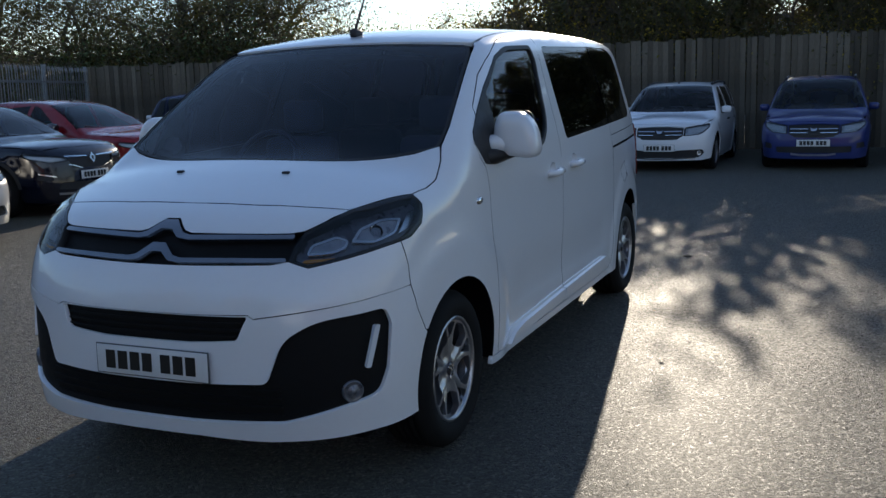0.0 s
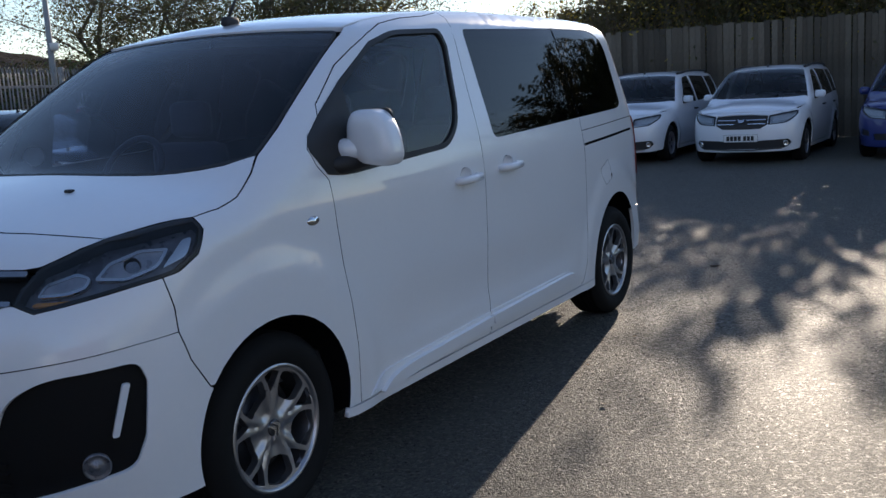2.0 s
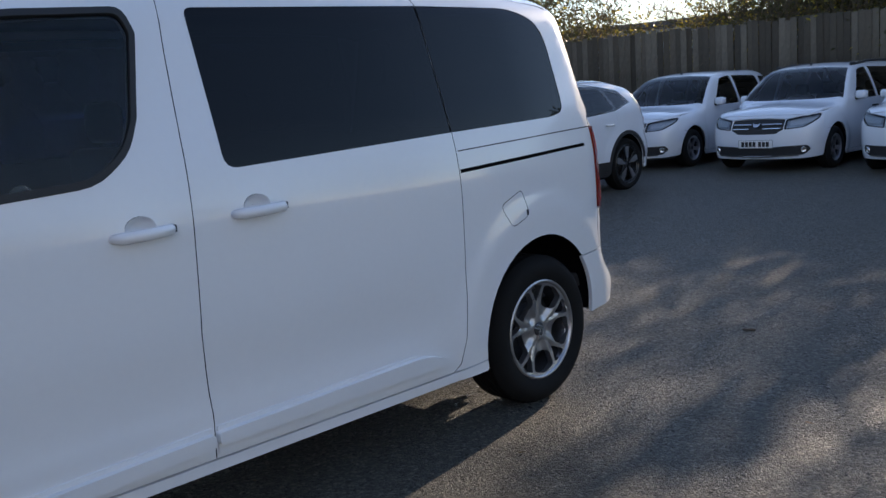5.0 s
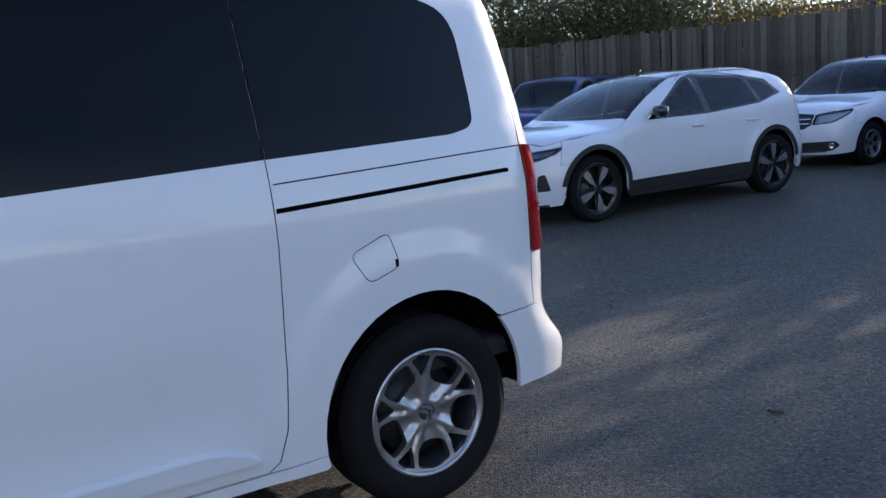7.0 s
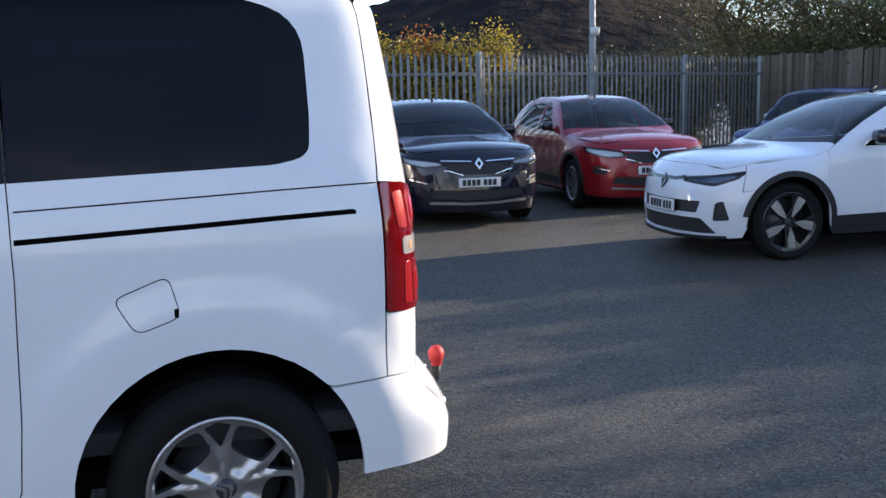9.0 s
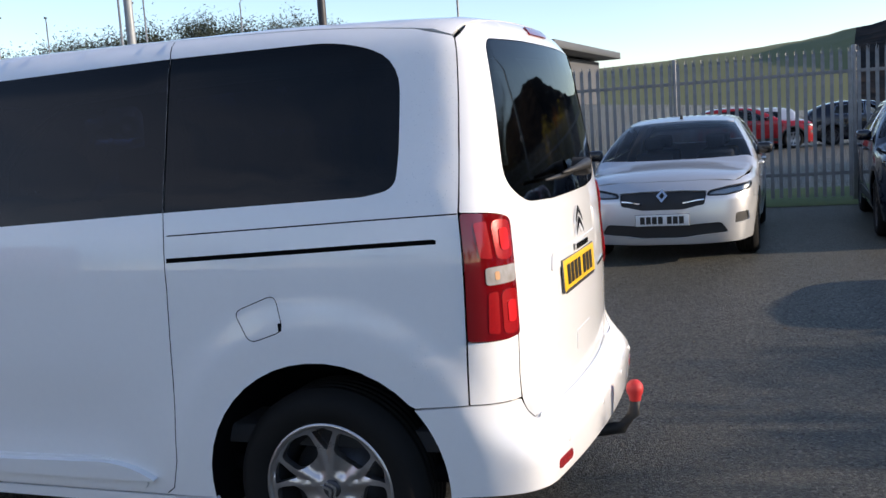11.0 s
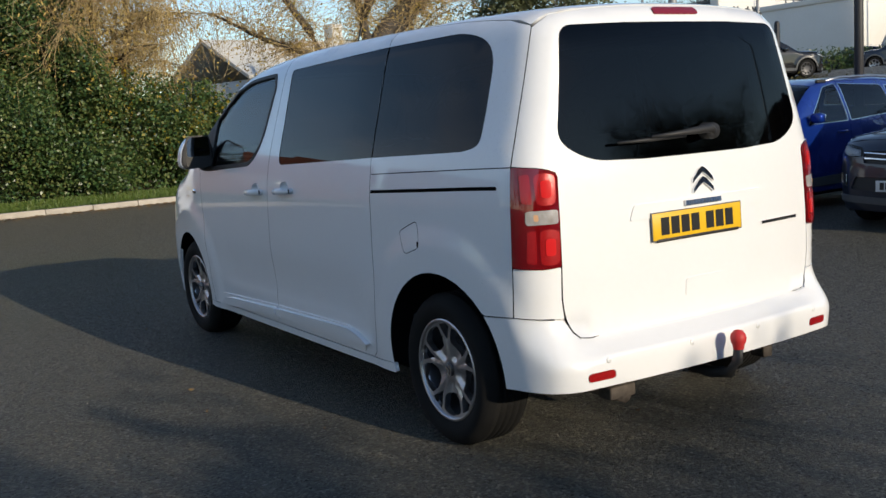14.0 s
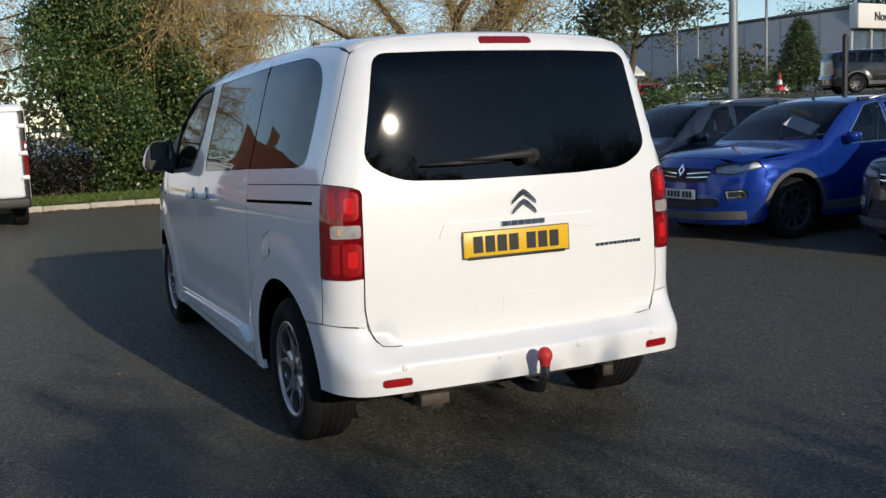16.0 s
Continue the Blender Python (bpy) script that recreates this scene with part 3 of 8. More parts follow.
# ---- the ground ----
def tarmac():
    m, n, l, p = material("damp_tarmac")
    co = n.new("ShaderNodeTexCoord").outputs["Object"]
    stone = noise_at(n, l, 85, 0, co, "ShaderNodeTexVoronoi")
    stone2 = noise_at(n, l, 210, 0, co, "ShaderNodeTexVoronoi")
    grain = noise_at(n, l, 320, 2, co)
    patch = noise_at(n, l, 0.45, 6, co)
    wide = noise_at(n, l, 0.09, 4, co)
    a = n.new("ShaderNodeMath")
    a.operation = "MULTIPLY_ADD"
    l.new(stone.outputs["Distance"], a.inputs[0])
    a.inputs[1].default_value = -0.9
    l.new(grain.outputs[0], a.inputs[2])
    cell = n.new("ShaderNodeSeparateColor")
    l.new(stone.outputs["Color"], cell.inputs[0])
    col = n.new("ShaderNodeMix")
    col.data_type = "RGBA"
    l.new(ramp(n, l, cell.outputs[0], (0.0, (0.015, 0.0145, 0.012)), (0.5, (0.052, 0.050, 0.039)), (0.85, (0.125, 0.119, 0.091)), (1.0, (0.32, 0.30, 0.235))), col.inputs[6])
    l.new(ramp(n, l, patch.outputs[0], (0.35, (0.029, 0.028, 0.0235)), (0.7, (0.082, 0.078, 0.063))), col.inputs[7])
    col.inputs[0].default_value = 0.35
    moss = n.new("ShaderNodeMix")
    moss.data_type = "RGBA"
    l.new(col.outputs[2], moss.inputs[6])
    moss.inputs[7].default_value = (0.055, 0.060, 0.022, 1)
    l.new(ramp(n, l, wide.outputs[0], (0.5, grey(0)), (0.72, grey(0.55))), moss.inputs[0])
    l.new(moss.outputs[2], p.inputs["Base Color"])
    l.new(ramp(n, l, cell.outputs[1], (0.0, grey(0.8)), (0.7, grey(0.6)), (1.0, grey(0.2))), p.inputs["Roughness"])
    l.new(ramp(n, l, patch.outputs[0], (0.3, grey(0.5)), (0.7, grey(0.28))), p.inputs["Specular IOR Level"])
    p.inputs["Diffuse Roughness"].default_value = 1.0
    p.inputs["Coat Weight"].default_value, p.inputs["Coat Roughness"].default_value = 0.09, 0.45
    p.inputs["Sheen Weight"].default_value, p.inputs["Sheen Roughness"].default_value = 0.10, 0.5
    p.inputs["Sheen Tint"].default_value = (1.0, 0.94, 0.78, 1)
    b = n.new("ShaderNodeBump")
    b.inputs["Strength"].default_value, b.inputs["Distance"].default_value = 1.0, 0.019
    l.new(a.outputs[0], b.inputs["Height"])
    l.new(b.outputs[0], p.inputs["Normal"])
    return m


TARMAC = tarmac()


def ground_height(x, y):
    """The yard is level; the land beyond the fence to the south-west climbs."""
    return 2.3 * step(13.5, 34, -x - 0.55 * np.minimum(y + 1, 0) * 0 + 0 * y) * step(2.0, -6.0, y)


gx = np.unique(np.r_[np.linspace(-60, 40, 81), np.linspace(-900, -60, 12), np.linspace(40, 900, 12)])
gy = np.unique(np.r_[np.linspace(-60, 40, 81), np.linspace(-900, -60, 12), np.linspace(40, 900, 12)])
GX, GY = np.meshgrid(gx, gy)
GZ = ground_height(GX, GY)
w = len(gx)
ground = linked("ground", np.stack([GX, GY, GZ], -1).reshape(-1, 3), [(j * w + i, j * w + i + 1, (j + 1) * w + i + 1, (j + 1) * w + i) for j in range(len(gy) - 1) for i in range(w - 1)], TARMAC)
tagged(ground, "dark damp tarmac of a car sales yard", "ground", kind="structure")
# ---- the white people carrier ----
van_top = curve((-1.0, 0.86), (-0.82, 0.955), (-0.7, 1.03), (-0.5, 1.115), (-0.25, 1.20), (-0.08, 1.25), (0.1, 1.36), (0.4, 1.555), (0.7, 1.725), (0.88, 1.80),
                (1.3, 1.852), (2.0, 1.878), (3.0, 1.875), (3.6, 1.858), (4.1, 1.825))
van_crown = curve((-1, 0.10), (-0.2, 0.11), (0.3, 0.12), (0.9, 0.09), (2, 0.07), (4, 0.07))
van_side = curve((0.1, 0.915), (0.3, 0.93), (0.5, 0.945), (0.8, 0.952), (1.05, 0.948), (1.2, 0.93), (1.5, 0.852), (1.72, 0.79), (2, 0.71))
van_taper = curve((-1.1, 0.16), (-0.6, 0.07), (-0.2, 0.03), (0.3, 0.0), (2.4, 0.0), (3.2, 0.022), (3.7, 0.062), (4.2, 0.118))
van_nose = curve((0.1, -0.80), (0.25, -0.86), (0.45, -0.885), (0.62, -0.88), (0.75, -0.865), (0.86, -0.83), (0.96, -0.77), (1.2, -0.62))
van_tail = curve((0.1, 3.895), (0.3, 3.945), (0.45, 3.957), (0.55, 3.943), (0.8, 3.948), (1.1, 3.938), (1.3, 3.916), (1.72, 3.852), (1.9, 3.81))



def van_back(x, z):
    """The tail, with the bumper's ledge sharp in the middle and a soft slope at the corners."""
    corner = step(0.56, 0.80, np.abs(x))
    lip, half = 0.497 + 0.03 * corner, 0.032 + 0.078 * corner
    return van_tail(z) + 0.094 * (1 - step(lip - half, lip + half, z))


def van_half(y, z):
    w = van_side(z) - van_taper(y)
    for hub in (0.0, 3.275):
        w = w + 0.013 * (1 - step(0.515, 0.635, np.hypot(y - hub, z - 0.36)))
    return w - 0.010 * step(0.42, 0.52, z) * (1 - step(0.55, 0.75, z)) * step(0.55, 0.9, y) * (1 - step(2.4, 2.7, y))


van_shell = Shell(van_half, lambda x, z: van_nose(z) + 0.34 * np.abs(x) ** 2.6, lambda x, z: van_back(x, z) - 0.10 * x * x,
                  lambda x, y: van_top(y) - van_crown(y) * x * x, kf=0.22, kr=0.13, kt=0.10)
V = van_shell
van = thing("people_carrier", "clean white people carrier van parked alone on the open tarmac", "van")


def van3(*pts):
    return [V.to_wall(*q) for q in pts]


def side(*pts):
    return [V.sd(*q) for q in pts]


# roof and glass edges that the top and the sides share
roof_line = [(0.692, y) for y in np.linspace(0.83, 3.725, 24)]
roof_edge = [V.to_wall(*q) for q in V.roof(roof_line)]


def finer(pts, n=5):
    """The same line with more points on each stretch."""
    out = [pts[0]]
    for a, b in zip(pts, pts[1:]):
        out += [(a[0] + (b[0] - a[0]) * k / n, a[1] + (b[1] - a[1]) * k / n) for k in range(1, n + 1)]
    return out


screen_side = finer([(0.708, 0.80), (0.765, 0.49), (0.81, 0.235), (0.822, 0.10)])
screen_edge = [V.to_wall(*q) for q in V.roof(screen_side)]
bonnet_side = finer([(0.822, 0.10), (0.852, 0.03), (0.872, -0.07), (0.868, -0.16), (0.846, -0.25)], 3)
bonnet_edge = [V.to_wall(*q) for q in V.roof(bonnet_side)]
lamp_top = finer([(0.846, -0.25), (0.785, -0.33), (0.69, -0.47)], 3)
lamp_top_edge = [V.to_wall(*q) for q in V.roof(lamp_top)]
nose_line = finer([(0.69, -0.47), (0.55, -0.495), (0.3, -0.532), (0.0, -0.547)], 3)
nose_edge = [V.to_wall(*q) for q in V.roof(nose_line)]

# top panels
back = [(-x, y) for x, y in reversed(roof_line)]
header = [(x, 0.775 + 0.055 * (x / 0.69) ** 2) for x in np.linspace(-0.692, 0.692, 15)]
panel("roof", WHITE, van, skin(V, V.roof, [*roof_line[1:], (0.62, 3.745), (0.45, 3.765), (0, 3.782), (-0.45, 3.765), (-0.62, 3.745), *back[:-1], *header], cell=0.09))
screen_top = [(x, 0.765 + 0.04 * (x / 0.7) ** 2) for x in np.linspace(0.69, -0.69, 15)]
screen_low = [(x, -0.112 + 0.20 * abs(x / 0.82) ** 2.6) for x in np.linspace(-0.815, 0.815, 21)]
ws_out = rounded([*screen_top, *[(-x, y) for x, y in screen_side[1:-1]], *screen_low, *screen_side[1:-1][::-1]], 0.03, 3)
panel("windscreen", SCREEN, van, skin(V, V.roof, shrunk(ws_out, 0.013), off=-0.004, cell=0.1, skirt=0), "slightly reflective windscreen with a black border")
panel("windscreen_border", TRIM, van, skin(V, V.roof, ws_out, [shrunk(ws_out, 0.017)], off=-0.0025, cell=0.05, skirt=0.01))
panel("bonnet", WHITE, van, skin(V, V.roof, [*bonnet_side, *lamp_top[1:], *nose_line[1:], *[(-x, y) for x, y in [*nose_line[:-1]][::-1]], *[(-x, y) for x, y in [*lamp_top[:-1]][::-1]], *[(-x, y) for x, y in bonnet_side[:-1][::-1]], *[(x, y - 0.006) for x, y in screen_low[1:-1]]], cell=0.07))

# sides
door_front = side((0.354, 1.166), (0.364, 0.998), (0.392, 0.752), (0.427, 0.537), (0.442, 0.292))
notch = side((0.354, 1.166), (0.30, 1.222), (0.272, 1.285), (0.30, 1.33), (0.387, 1.39))
door_arc = side((0.387, 1.39), (0.415, 1.44), (0.61, 1.583), (0.75, 1.652), (0.883, 1.709), (1.022, 1.757), (1.205, 1.786), (1.40, 1.80))
b_top = [e for e in roof_edge if abs(e[0] - V.sd(1.58, 0)[0]) < 0.07][0]
b_seam = [b_top, *side((1.56, 1.60), (1.54, 1.335), (1.525, 1.026), (1.512, 0.712), (1.528, 0.45), (1.53, 0.292))]
c_top = min(roof_edge, key=lambda e: abs(e[0] - V.sd(2.735, 0)[0]))
c_seam = [c_top, *side((2.738, 1.768), (2.743, 1.60), (2.752, 1.262), (2.755, 1.184), (2.758, 1.0), (2.745, 0.6), (2.73, 0.42), (2.70, 0.32), (2.66, 0.292))]
wing_seam = van3((0.885, -0.43, 0.955), (0.906, -0.414, 0.86), (0.909, -0.413, 0.784), (0.917, -0.385, 0.69), (0.925, -0.318, 0.585))
wing_arch = side(*arch(0.0, 0.371, 143.5, -11, 0.364))
lamp_side = van3((0.846, -0.25, 1.115), (0.888, -0.252, 1.078), (0.906, -0.30, 1.007), (0.893, -0.375, 0.965))
to_b = [e for e in roof_edge if e[0] < b_top[0] - 0.02]
wing = [*notch[::-1], *door_front[1:], *wing_arch[::-1], *wing_seam[::-1], *lamp_side[::-1], *bonnet_edge[::-1][1:], *screen_edge[::-1][1:], *to_b, b_top, *door_arc[::-1][:-1]]
pair("front_wing", WHITE, van, skin(V, V.wall, wing, cell=0.05))
glass_f = rounded(side((0.272, 1.285, 0.05), (0.30, 1.33), (0.40, 1.405), (0.576, 1.519), (0.861, 1.675), (1.061, 1.727, 0.06), (1.452, 1.742, 0.035), (1.476, 1.66), (1.41, 1.40), (1.36, 1.30, 0.05), (1.24, 1.214, 0.06), (0.46, 1.172, 0.05), (0.354, 1.185)), 0.01, 4)
def cup_at(y, z):
    """The hollow behind a door handle."""
    return side(*[(y - 0.005 + 0.050 * math.cos(a), z + 0.016 + 0.036 * math.sin(a)) for a in np.linspace(0, 2 * math.pi, 25)[:-1]])


door = [*notch, *door_arc[1:], b_top, *b_seam[1:], *door_front[::-1][:-1]]
pair("front_door", WHITE, van, skin(V, V.wall, [*side((0.354, 1.166)), *side((0.30, 1.222)), *door[2:]], [rounded(side((0.345, 1.20), (0.43, 1.405), (0.576, 1.519), (0.861, 1.675), (1.061, 1.727, 0.06), (1.452, 1.742, 0.035), (1.476, 1.66), (1.41, 1.40), (1.36, 1.30, 0.05), (1.24, 1.214, 0.06), (0.46, 1.172, 0.05)), 0.01, 4), cup_at(1.352, 1.060)], cell=0.05))
pair("window_surround", TRIM, van, skin(V, V.wall, glass_f, [rounded(side((0.58, 1.205), (0.58, 1.495), (0.861, 1.655), (1.061, 1.705, 0.05), (1.435, 1.72, 0.03), (1.455, 1.66), (1.39, 1.40), (1.34, 1.31, 0.05), (1.23, 1.237, 0.05)), 0.012, 4)], off=0.004, gap=0, cell=0.05))
pair("door_window", TINTED, van, skin(V, V.wall, rounded(side((0.57, 1.195), (0.57, 1.50), (0.861, 1.665), (1.061, 1.713), (1.44, 1.728), (1.465, 1.66), (1.40, 1.40), (1.345, 1.30), (1.23, 1.227)), 0.02, 4), off=-0.006, gap=0, cell=0.1, skirt=0))
b_to_c = [e for e in roof_edge if b_top[0] < e[0] < c_top[0]]
win2 = rounded(side((1.668, 1.742, 0.03), (2.775, 1.768, 0.0), (2.73, 1.262, 0.0), (1.676, 1.222, 0.05)), 0.02, 5)
win2_hole = rounded(side((1.668, 1.742, 0.03), (2.7345, 1.768, 0.0), (2.7485, 1.262, 0.0), (1.676, 1.222, 0.05)), 0.02, 5)
pair("sliding_door", WHITE, van, skin(V, V.wall, [b_top, *b_to_c, *c_seam, *b_seam[::-1][:-1]], [win2_hole, cup_at(1.775, 1.078)], cell=0.05))
pair("sliding_door_window", PRIVACY, van, skin(V, V.wall, win2_hole, off=-0.002, gap=0.0005, cell=0.1, skirt=0.01), "black privacy glass")
d_line = van3((0.698, 3.735, 1.752), (0.80, 3.765, 1.45), (0.872, 3.774, 1.22), (0.885, 3.78, 1.0), (0.898, 3.784, 0.828), (0.906, 3.782, 0.632))
to_d = [e for e in roof_edge if e[0] > c_top[0] + 0.02]
rear_arch = side(*arch(3.275, 0.412, 42, 188))
win3 = rounded(side((2.7415, 1.768, 0.0), (3.36, 1.772, 0.12), (3.565, 1.70, 0.13), (3.57, 1.42), (3.562, 1.303, 0.05), (3.46, 1.283), (2.7555, 1.262, 0.0)), 0.02, 6)
flap = rounded(side((3.0, 0.932), (3.15, 0.988), (3.18, 0.872), (3.058, 0.832)), 0.03, 5)
slot = side((2.765, 1.0975), (2.765, 1.110), (3.683, 1.1435), (3.690, 1.140), (3.690, 1.1315))
groove = side((2.768, 1.184), (2.768, 1.1855), (3.755, 1.2185), (3.755, 1.217))
quarter = [c_top, *to_d, *d_line, *side((3.60, 0.622)), *rear_arch, *c_seam[::-1][:-1]]
pair("rear_quarter_panel", WHITE, van, skin(V, V.wall, quarter, [win3, flap, slot, groove], cell=0.045))
pair("rear_side_window", PRIVACY, van, skin(V, V.wall, win3, off=-0.002, gap=0.001, cell=0.1, skirt=0.01), "black privacy glass")
panel("fuel_flap", WHITE, van, skin(V, V.wall, flap, off=0.0, gap=0.0015, cell=0.05))
notch_at, notch_out = V.spot(V.sd(3.168, 0.884))
bevelled("flap_notch", -0.004, 0.002, -0.006, 0.006, -0.013, 0.013, 0.0018, DARK, van, Matrix.Translation(notch_at))
pair("door_rail", DARK, van, skin(V, V.wall, shrunk(slot, -0.012), off=-0.014, gap=0, cell=0.08, skirt=0))
pair("seam_backing", DARK, van, skin(V, V.wall, shrunk(groove, -0.01), off=-0.012, gap=0, cell=0.08, skirt=0))
for low_moulding in (rounded(side((0.50, 0.300), (0.60, 0.372, 0.05), (1.518, 0.404), (1.520, 0.306)), 0.008, 4), rounded(side((1.538, 0.306), (1.536, 0.406), (2.45, 0.420, 0.04), (2.60, 0.335, 0.02), (2.58, 0.306)), 0.008, 4)):
    pair("door_moulding", WHITE, van, skin(V, V.wall, low_moulding, off=0.0075, gap=0, cell=0.06, skirt=0.0105))
pair("sill", WHITE, van, skin(V, V.wall, side(*arch(0, 0.371, -11, -17, 0.364, n=2), (0.42, 0.248), (2.86, 0.248), *arch(3.275, 0.412, 194, 188, n=2), (2.66, 0.288), (0.44, 0.288)), cell=0.08))
for poly in ([(0.57, 0.296), (0.67, 0.345, 0.06), (0.80, 0.362), (1.515, 0.388), (1.52, 0.343)], [(1.535, 0.344), (1.53, 0.389), (2.46, 0.412, 0.05), (2.56, 0.39, 0.04), (2.645, 0.348, 0.02)]):
    pair("sill_moulding", WHITE, van, skin(V, V.wall, rounded(side(*poly), 0.012, 4), off=0.028, gap=0, cell=0.05, skirt=0.03))

# tail
x_lamp = [(0.735, 0.826), (0.731, 1.0), (0.727, 1.14)]
lamp_in = [V.re(*q) for q in x_lamp]
lamp_out = [d_line[4], d_line[3], d_line[2]]
lamp_poly = rounded([*lamp_out, V.re(0.80, 1.212), (*V.re(0.722, 1.195), 0.03), *lamp_in[::-1], V.re(0.80, 0.822)], 0.012, 4)
pair("tail_lamp", DEEPRED, van, skin(V, V.wall, lamp_poly, off=0.007, gap=0.002, cell=0.02, skirt=0.03), "deep red tail lamp with bright cells and a clear band")


def lamp_cell(name, mat, pts, off, r=0.02):
    pair(name, mat, van, skin(V, V.wall, rounded([V.re(*q) for q in pts], r, 4), off=off, gap=0, cell=0.02, skirt=0.003))


for z0, z1 in ((1.068, 1.192), (0.838, 0.978)):
    zm = (z0 + z1) / 2
    lamp_cell("lamp_side_cell", REDBOWL, [(0.853, z0 + 0.012), (0.846, z1 - 0.006), (0.822, z1 - 0.002), (0.826, z0 + 0.006)], 0.0088, 0.008)
    lamp_cell("lamp_reflector", REDBOWL, [(0.815, z0), (0.812, z1), (0.738, z1 - 0.004), (0.745, z0)], 0.0088, 0.026)
    lamp_cell("lamp_core", REDGLOW, [(0.797, zm - 0.034), (0.795, zm + 0.034), (0.757, zm + 0.034), (0.760, zm - 0.034)], 0.0112, 0.014)
lamp_cell("lamp_band", BANDLENS, [(0.848, 0.996), (0.846, 1.05), (0.738, 1.05), (0.741, 0.996)], 0.0094, 0.01)
lamp_cell("indicator_bulb", PALEAMBER, [(0.826, 1.010), (0.826, 1.036), (0.812, 1.036), (0.812, 1.010)], 0.0102, 0.012)
pillar = [d_line[4], V.re(0.80, 0.822), V.re(0.735, 0.826), V.re(0.739, 0.70), V.re(0.729, 0.618), V.re(0.79, 0.625), d_line[5]]
pair("rear_pillar_foot", WHITE, van, skin(V, V.wall, pillar, cell=0.04))
roof_back = [V.to_wall(*q) for q in V.roof([(0.70, 3.71), (0.45, 3.757), (0.0, 3.777)])]
gate_half = [V.to_wall(*V.roof([(0.0, 3.779)])[0]), V.to_wall(*V.roof([(0.25, 3.778)])[0]), V.to_wall(*V.roof([(0.45, 3.767)])[0]), V.to_wall(*V.roof([(0.62, 3.747)])[0]), *d_line[:3],
             V.re(0.80, 1.212), (*V.re(0.722, 1.195), 0.03), V.re(0.727, 1.14), V.re(0.731, 1.0), V.re(0.735, 0.826), V.re(0.738, 0.70), (*V.re(0.726, 0.61), 0.03), (*V.re(0.694, 0.530), 0.06), V.re(0.3, 0.526), V.re(0.0, 0.524)]
gate = rounded(V.both(gate_half[1:-1], True), 0.004, 3)
rear_glass = rounded(V.both([V.re(0.0, 1.757), V.re(0.3, 1.757), (*V.re(0.615, 1.75), 0.05), V.re(0.655, 1.55), (*V.re(0.705, 1.30), 0.07), (*V.re(0.56, 1.222), 0.14), V.re(0.3, 1.211), V.re(0.0, 1.21)][1:-1], True), 0.02, 6)
panel("tailgate", WHITE, van, skin(V, V.wall, gate, [rear_glass], cell=0.05))
panel("rear_window", REARGLASS, van, skin(V, V.wall, rear_glass, off=-0.001, gap=0.001, cell=0.08, skirt=0.01), "black privacy glass speckled with dried drops")
panel("high_brake_lamp", REDLENS, van, skin(V, V.wall, rounded(V.both([V.re(0.125, 1.818), V.re(0.13, 1.79)], True), 0.012, 4), off=0.006, gap=0, cell=0.05, skirt=0.01))
panel("plate_garnish", WHITE, van, skin(V, V.wall, rounded(V.both([V.re(0.38, 1.03), V.re(0.405, 0.968)], True), 0.012, 4), off=0.005, gap=0, cell=0.06, skirt=0.007))
panel("handle_recess", WHITE, van, skin(V, V.wall, rounded(V.both([V.re(0.115, 0.70), V.re(0.12, 0.625)], True), 0.015, 4), off=0.0025, gap=0, cell=0.04, skirt=0.005))
p, n = V.spot(V.re(0.04, 0.93))
number_plate(van, facing(p + n * 0.007, n), True)
bevelled("plate_surround", -0.24, 0.24, 0.0, 0.008, -0.064, -0.05, 0.003, TRIM, van, facing(p + n * 0.008, n))


def chevrons(at, m, w, h, t, name, mat, parent):
    """Two stacked pointed bars, drawn as plain shapes."""
    for k in range(2):
        z = -k * h * 0.62
        pts = [(-w, z - h * 0.55), (-w * 0.94, z - h * 0.25), (-w * 0.35, z + h * 0.28), (0, z + h * 0.45), (w * 0.35, z + h * 0.28), (w * 0.94, z - h * 0.25), (w, z - h * 0.55), (w * 0.5, z - h * 0.2), (0, z + h * 0.10), (-w * 0.5, z - h * 0.2)]
        v, f = slab(rounded(pts, w * 0.05, 3), [], t, 0.03, lambda q: np.array([m @ Vector((a, -c - t, b)) for a, b, c in q]))
        linked(name, v, f, mat, parent, smooth=False)


p, n = V.spot(V.re(0.0, 1.125))
chevrons(p, facing(p + n * 0.002, n), 0.062, 0.068, 0.008, "badge_chevron", CHROME, van)


def bar_word(parent, shell_q, widths, h, name, proud=0.001):
    """Badge lettering as a row of plain raised bars."""
    p, n = V.spot(shell_q)
    m = facing(p + n * proud, n)
    x = -sum(widths) / 2 - 0.004 * (len(widths) - 1) / 2
    v, f = [], []
    for w in widths:
        k = len(v)
        v += [m @ Vector((a, b, c)) for b in (-0.004, 0.0) for a, c in ((x, -h / 2), (x + w, -h / 2), (x + w, h / 2), (x, h / 2))]
        f += [(k, k + 1, k + 2, k + 3)] + [(k + i, k + 4 + i, k + 4 + (i + 1) % 4, k + (i + 1) % 4) for i in range(4)]
        x += w + 0.004
    return linked(name, v, f, CHROME, parent, smooth=False)


p, n = V.spot(V.re(0.0, 1.0))
bar_word(van, V.re(0.01, 1.012), [0.030, 0.008, 0.028, 0.030, 0.031, 0.030, 0.030], 0.021, "badge_bars", 0.012)
end = V.s3 + V.a
bar_word(van, (2 * end - V.re(0.505, 0.878)[0], 0.876), [0.022] * 4 + [0.018] + [0.02] * 6, 0.014, "badge_bars")
